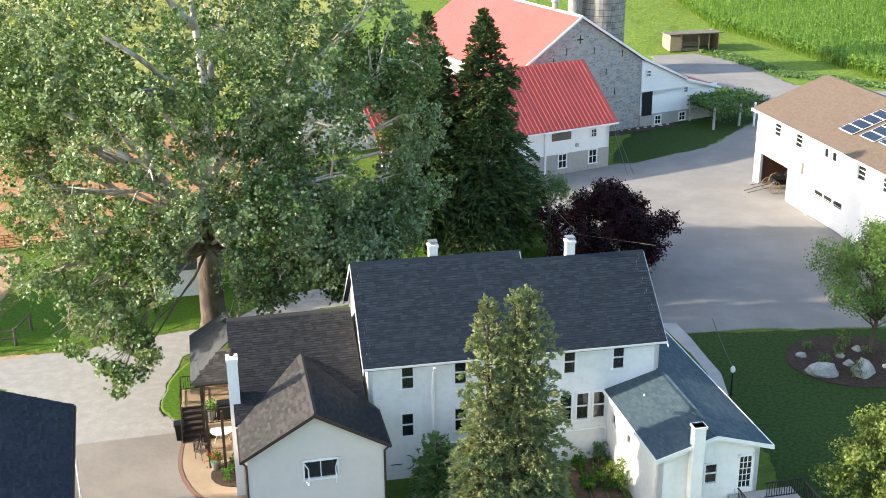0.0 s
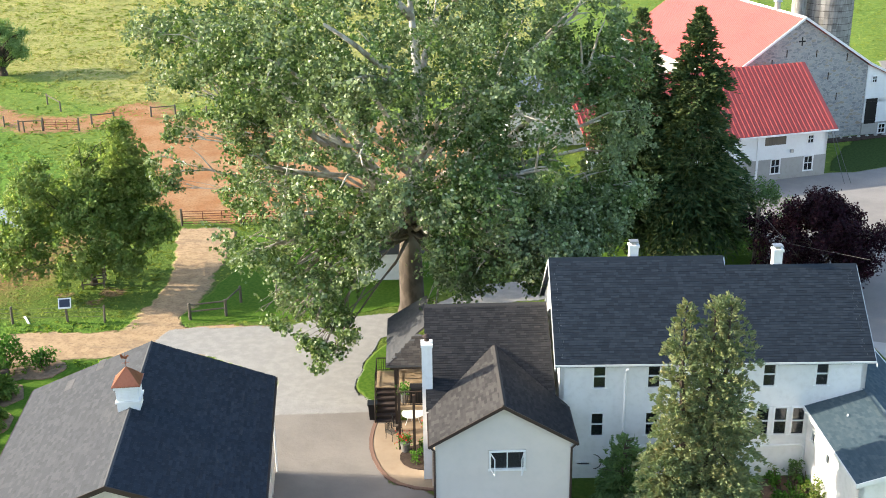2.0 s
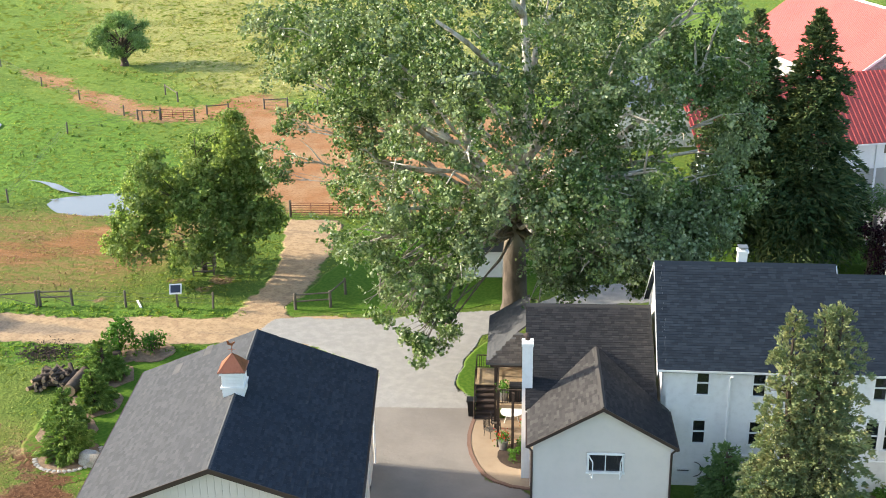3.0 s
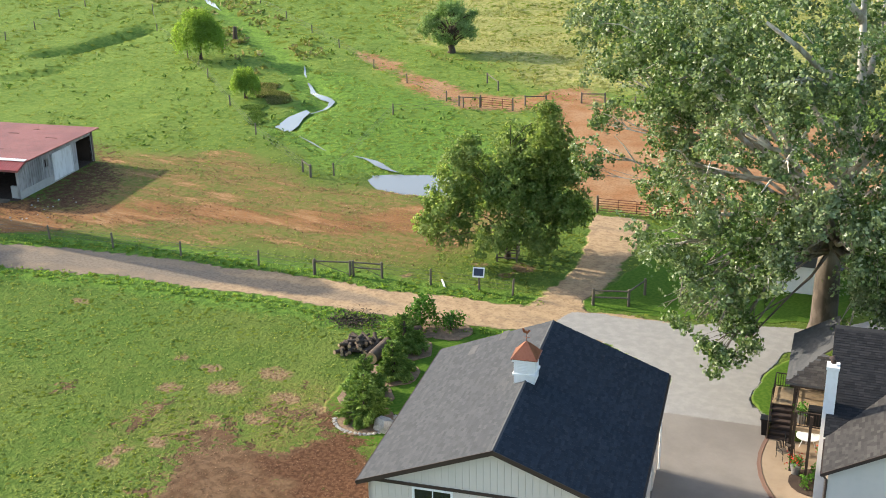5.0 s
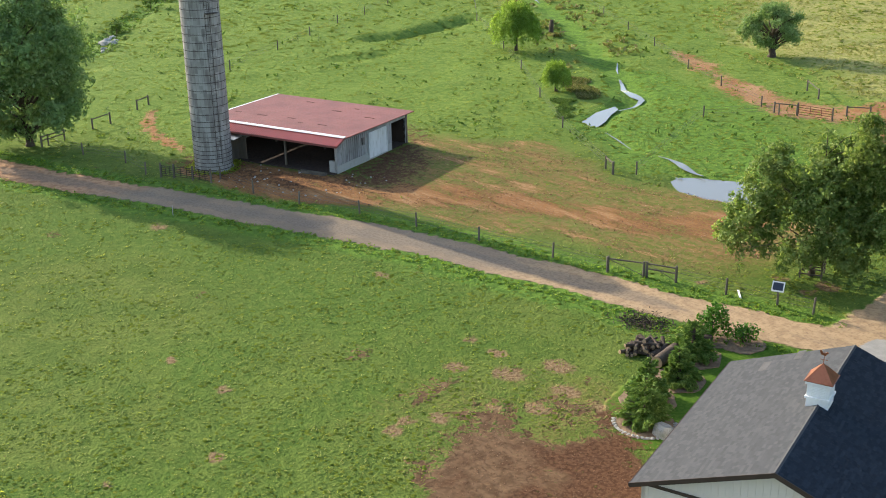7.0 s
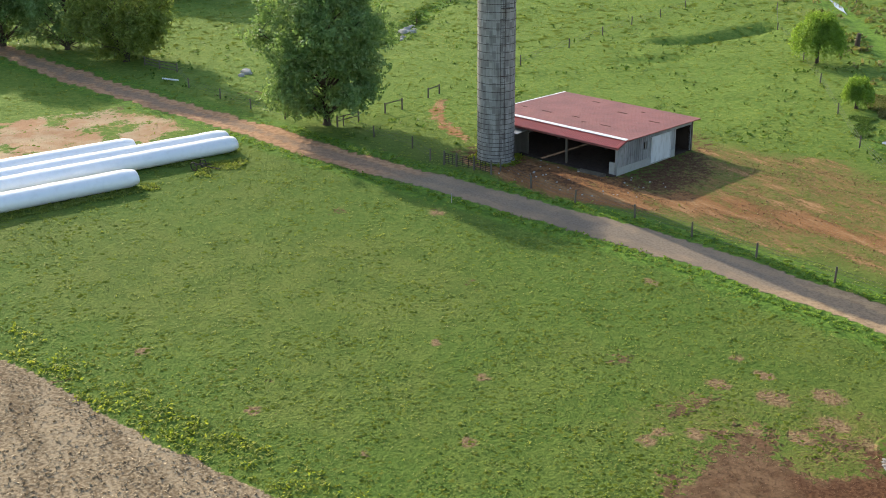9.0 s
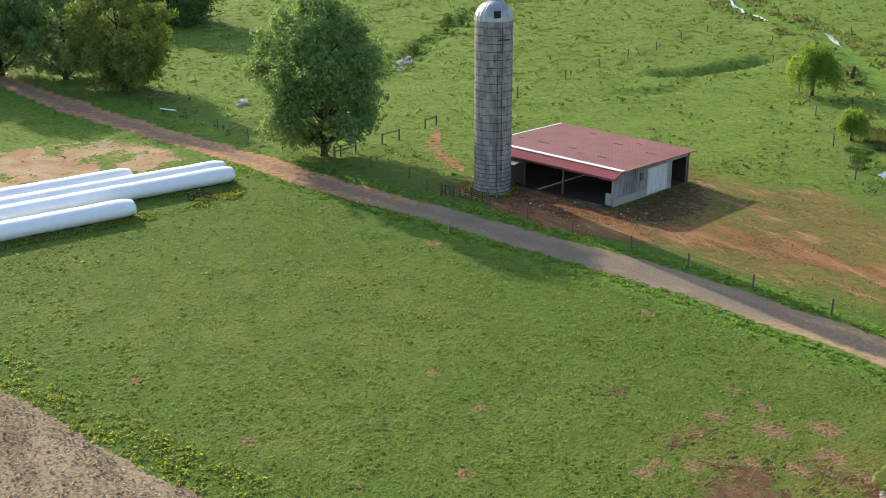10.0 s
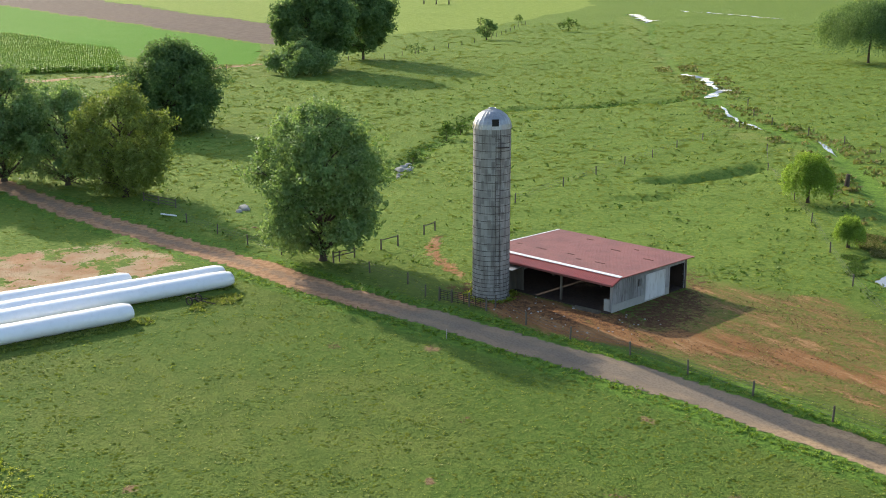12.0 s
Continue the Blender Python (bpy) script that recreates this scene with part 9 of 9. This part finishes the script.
bedp = Shape().slab([(-10.9 + 1.3 * math.cos(k * math.pi / 8), 51.9 + 1.3 * math.sin(k * math.pi / 8), 0.11) for k in range(16)], 0.15)
solo("flower_bed", bedp, M_MULCH, Matrix(), "round mulched flower bed on the patio", "flower bed")
for i, (x, y, hh, m_) in enumerate([(-10.6, 52.2, 1.1, M_GARDEN), (-10.3, 51.4, 0.8, M_LIGHT), (-11.2, 51.4, 0.6, M_GARDEN), (-10.9, 52.8, 0.7, M_GARDEN)]):
    broadleaf("garden_plant", x, y, hh, 0.5, 0.05, m_, "leafy green plant in the patio bed", 90 + i, 5, 160, 10, 0.13, 0.1, 0.02, category="plant", group="plants in the patio bed")


def flower_pot(x, y, z, label, seed, red=True):
    ob = thing("flower_pot", pose(x, y, z), label, "flower pot")
    part("pot", Shape().tube([(0, 0, 0), (0, 0, 0.5), (0, 0, 0.55)], [0.2, 0.28, 0.3], 14), M_STEEL, ob)
    r_ = np.random.RandomState(seed)
    p_ = r_.normal(size=(160, 3)) * np.array([0.2, 0.2, 0.15]) + np.array([0, 0, 0.75])
    part("foliage", quads_mesh("foliage", leaf_quads(r_, p_, unit(r_.normal(size=(160, 3)) + np.array([0, 0, 1])), 0.14), M_GARDEN), M_GARDEN, ob)
    if red:
        p_ = r_.normal(size=(70, 3)) * np.array([0.22, 0.22, 0.12]) + np.array([0, 0, 0.88])
        part("blossom", quads_mesh("blossom", leaf_quads(r_, p_, unit(r_.normal(size=(70, 3)) + np.array([0, 0, 1])), 0.10, 0.9), M_FLOWER), M_FLOWER, ob, "red flowers")


flower_pot(-12.0, 52.3, 0.06, "metal pot of red flowers on the patio", 1)
flower_pot(-11.0, 54.0, 0.06, "pot of red flowers beside the table", 2)
flower_pot(-12.2, 53.25, 2.55, "potted green plant on the porch deck", 3, False)
tab = thing("patio_table", pose(-12.2, 55.2, 0.06), "round white patio table", "table")
part("tabletop", Shape().tube([(0, 0, 0.7), (0, 0, 0.74)], [0.62, 0.62], 24), M_WHITE, tab)
for k in range(4):
    a = k * math.pi / 2 + 0.4
    part("leg", Shape().rod((0.2 * math.cos(a), 0.2 * math.sin(a), 0.7), (0.42 * math.cos(a), 0.42 * math.sin(a), 0), 0.02), M_WHITE, tab)


def patio_chair(m, label):
    ob = thing("patio_chair", m, label, "chair", "patio chairs")
    part("seat", Shape().box(-0.24, -0.24, 0.40, 0.24, 0.24, 0.44), M_GREYWOOD, ob)
    for k in range(5):
        part("slat", Shape().box(-0.22 + k * 0.1, 0.23, 0.46, -0.18 + k * 0.1, 0.26, 0.92), M_BLACK, ob)
    part("back_frame", Shape().rod((-0.25, 0.24, 0.4), (-0.25, 0.28, 0.95), 0.018).rod((0.25, 0.24, 0.4), (0.25, 0.28, 0.95), 0.018).rod((-0.25, 0.28, 0.95), (0.25, 0.28, 0.95), 0.018), M_BLACK, ob)
    for x in (-0.22, 0.22):
        for y in (-0.22, 0.22):
            part("leg", Shape().rod((x, y, 0.4), (x * 1.1, y * 1.1, 0), 0.016), M_BLACK, ob)
    for x in (-0.27, 0.27):
        part("armrest", Shape().rod((x, -0.2, 0.62), (x, 0.25, 0.66), 0.018).rod((x, -0.2, 0.62), (x * 0.95, -0.22, 0.4), 0.016), M_BLACK, ob)


patio_chair(pose(-13.0, 53.5, 0.06, 0, 0, 60), "black metal patio chair with grey seat")
patio_chair(pose(-12.9, 54.4, 0.06, 0, 0, 110), "black metal patio chair with grey seat")
patio_chair(pose(-11.3, 55.6, 0.06, 0, 0, -30), "black metal chair beside the white table")
grill = thing("grill", pose(-11.5, 53.4, 2.55, 0, 0, 12), "black covered barbecue grill on the porch deck", "grill")
part("body", Shape().box(-0.45, -0.25, 0.0, 0.45, 0.25, 0.75), M_BLACK, grill)
part("lid", Shape().tube([(-0.42, 0, 0.8), (0.42, 0, 0.8)], [0.25, 0.25], 14), M_BLACK, grill)
bin_ = thing("trash_bin", pose(-14.6, 55.6, 0, 0, 0, 12), "black wheeled trash bin at the foot of the steps", "bin")
part("body", Shape().tube([(0, 0, 0), (0, 0, 0.95)], [0.24, 0.33], 4), M_BLACK, bin_)
part("lid", Shape().box(-0.28, -0.28, 0.95, 0.28, 0.32, 1.02), M_BLACK, bin_)

# lawn by the annex
walkp = Shape()
wl = [(14.4, 70.4), (15.1, 68.0), (15.7, 65.4), (16.1, 62.8), (16.0, 60.0)]
wr = [(15.6, 70.2), (16.1, 68.0), (16.5, 65.2), (16.9, 62.8), (16.7, 60.0)]
for k in range(4):
    walkp.slab([(*wl[k], 0.06), (*wl[k + 1], 0.06), (*wr[k + 1], 0.06), (*wr[k], 0.06)], 0.2)
solo("footpath", walkp, M_CONCRETE, Matrix(), "curved pale concrete footpath beside the annex", "footpath", kind="structure")
lamp = thing("yard_lamp", pose(16.85, 60.1, 0), "black lamp post with a white globe on the lawn", "lamp post")
part("pole", Shape().tube([(0, 0, -0.1), (0, 0, 1.5)], [0.06, 0.05], 10), M_BLACK, lamp)
part("globe", Shape().tube([(0, 0, 1.5), (0, 0, 1.6), (0, 0, 1.75), (0, 0, 1.9)], [0.07, 0.14, 0.14, 0.05], 12), M_WHITE, lamp, "white glass globe")
for i, (x0, y0, x1, y1) in enumerate([(6.6, 52.6, 7.1, 47.5), (7.4, 53.0, 8.0, 47.5), (8.2, 53.4, 8.8, 47.5)]):
    solo("garden_bed", Shape().slab([(x0 - 0.32, y0, 0.07), (x0 + 0.32, y0, 0.07), (x1 + 0.32, y1, 0.07), (x1 - 0.32, y1, 0.07)], 0.2), M_EARTH, Matrix(), "brown vegetable bed between edging boards", "garden bed")
    solo("edging_board", Shape().slab([(x0 + 0.36, y0, 0.14), (x0 + 0.41, y0, 0.14), (x1 + 0.41, y1, 0.14), (x1 + 0.36, y1, 0.14)], 0.25), M_GREYWOOD, Matrix(), "weathered edging board of the vegetable bed", "board")
rng_g = random.Random(8)
for i in range(14):
    k = rng_g.uniform(0, 1)
    x, y = 7.0 + rng_g.choice([0, 0.8, 1.5]) + k * 0.5, 52.6 - 5 * k
    broadleaf("vegetable_plant", x, y, rng_g.uniform(0.4, 0.9), rng_g.uniform(0.35, 0.6), 0.05, M_GARDEN, "leafy vegetable plant in the garden bed", 110 + i, 4, 150, 10, 0.14, 0.1, 0.02, category="plant", group="vegetable plants")
broadleaf("bush", 9.0, 50.4, 1.5, 0.95, 0.1, M_LIGHT, "light green bush by the annex wall", 130, 8, 110, 10, 0.15, 0.12, 0.03, category="bush")
broadleaf("bush", 8.2, 52.8, 1.1, 0.6, 0.1, M_DEEP, "dark green bush in the wall corner", 131, 8, 110, 10, 0.13, 0.1, 0.03, category="bush")
hose = Shape().tube([(-2.0 + 0.42 * math.cos(k * math.pi / 10), 51.4, 0.95 + 0.42 * math.sin(k * math.pi / 10)) for k in range(21)], [0.025] * 21, 6)
solo("hose_ring", hose, M_BLACK, Matrix(), "black hose ring hung against the house wall", "hose")
for i, (x, y) in enumerate([(17.4, 46.8), (18.6, 47.4), (19.6, 46.6), (18.0, 45.6)]):
    broadleaf("perennial", x, y, 0.7, 0.5, 0.05, [M_GARDEN, M_LIGHT, M_WILLOW, M_DEEP][i], "low garden plant beside the deck", 140 + i, 5, 140, 10, 0.12, 0.1, 0.02, category="plant", group="plants beside the deck")
    boulder(x + 0.6, y + 0.5, 0.35, 0.28, 0.2, "flat grey stone beside the deck", i, "stone", i * 60)

# barn yard
arb = thing("grape_arbor", pose(31.5, 125.0, 0, 0, 0, 26), "leafy grape arbor on white posts by the barn", "arbor")
for x in (-3.5, 0, 3.5):
    for y in (-2.6, 1.6):
        part("post", Shape().box(x - 0.1, y - 0.1, -0.2, x + 0.1, y + 0.1, 2.4), M_CONCRETE, arb)
for y in (-2.6, 1.6):
    part("beam", Shape().box(-3.9, y - 0.06, 2.3, 3.9, y + 0.06, 2.45), M_GREYWOOD, arb)
r_a = np.random.RandomState(12)
pa = np.stack([r_a.uniform(-3.8, 3.8, 4200), r_a.uniform(-3.0, 2.1, 4200), 2.4 + r_a.normal(size=4200) * 0.3], axis=1)
pa[:, 2] -= np.abs(r_a.normal(size=4200)) * 0.5 * (np.abs(pa[:, 1]) > 1.8)
part("vines", quads_mesh("vines", leaf_quads(r_a, pa, unit(r_a.normal(size=(4200, 3)) + np.array([0, 0, 1])), 0.3, 0.8), M_DEEP), M_DEEP, arb)
solo("white_post", Shape().tube([(0, 0, -0.2), (0, 0, 2.6)], [0.12, 0.12], 10), M_WHITE, pose(34.2, 122.4, 0), "plain white post at the yard edge", "post")
for i in range(7):
    boulder(19.5 + i * 0.9, 120.6 + i * 0.42, 0.16 + 0.05 * (i % 3), 0.2, 0.14, "grey stone along the barn bed", i, "stone", i * 40)
solo("barn_bed", Shape().slab([(12.6, 117.4, 0.05), (13.2, 116.2, 0.05), (22.3, 120.8, 0.05), (26, 122.7, 0.05), (26, 124.0, 0.05), (21.5, 122.0, 0.05)], 0.2), M_MULCH, Matrix(), "dark mulch bed along the stone barn", "flower bed")


def carriage(m, label):
    ob = thing("horse_carriage", m, label, "carriage")
    part("body", Shape().box(-0.8, -0.55, 0.7, 0.8, 0.55, 1.2).box(-0.8, -0.55, 1.2, -0.7, 0.55, 1.7), M_BLACK, ob)
    for x, r in ((-0.9, 0.62), (0.9, 0.55)):
        for y in (-0.72, 0.72):
            w = part("wheel", Shape().tube([(x + r * math.cos(k * math.pi / 10), y, r + r * math.sin(k * math.pi / 10)) for k in range(21)], [0.035] * 21, 6), M_TANWOOD, ob)
            sp = Shape()
            for k in range(10):
                sp.rod((x, y, r), (x + r * math.cos(k * math.pi / 5), y, r + r * math.sin(k * math.pi / 5)), 0.018, 4)
            part("spokes", sp, M_TANWOOD, w)
    part("shaft", Shape().rod((0.9, -0.4, 0.6), (3.3, -0.35, 0.15), 0.035).rod((0.9, 0.4, 0.6), (3.3, 0.35, 0.15), 0.035), M_GREYWOOD, ob)


carriage(pose(30.6, 99.2, 0, 0, 0, 192), "old black carriage with spoked wooden wheels in the open bay")
carriage(pose(31.6, 100.4, 0, 0, 0, 185), "old carriage with spoked wheels behind the first")
pole = thing("utility_pole", pose(7.9, 80.5, 0), "weathered grey utility pole with wires", "utility pole")
part("shaft", Shape().tube([(0, 0, -0.3), (0, 0, 5.4)], [0.16, 0.13], 10), M_GREYWOOD, pole)
part("wire", Shape().tube([(0, 0, 5.2), (0.9, -10.6, 6.6), (3.3, -24.0, 10.8)], [0.012] * 3, 4), M_WIRE, pole)


# cables
def cable(a, c, sag, label):
    a, c = Vector(a), Vector(c)
    pts = [a.lerp(c, k / 8) - Vector((0, 0, sag * 4 * (k / 8) * (1 - k / 8))) for k in range(9)]
    solo("cable", Shape().tube(pts, [0.025] * 9, 5), M_WIRE, Matrix(), label, "cable")


cable((16.6, 107.4, 4.3), (18.2, 104.6, 0.05), 0.1, "grey guy wire from the barn wing to the yard")
cable((16.4, 107.6, 4.3), (17.6, 104.4, 0.05), 0.1, "grey guy wire from the barn wing to the yard")
cable((16.0, 62.5, 3.9), (16.85, 60.1, 1.8), 0.1, "thin wire from the annex eave to the lamp post")
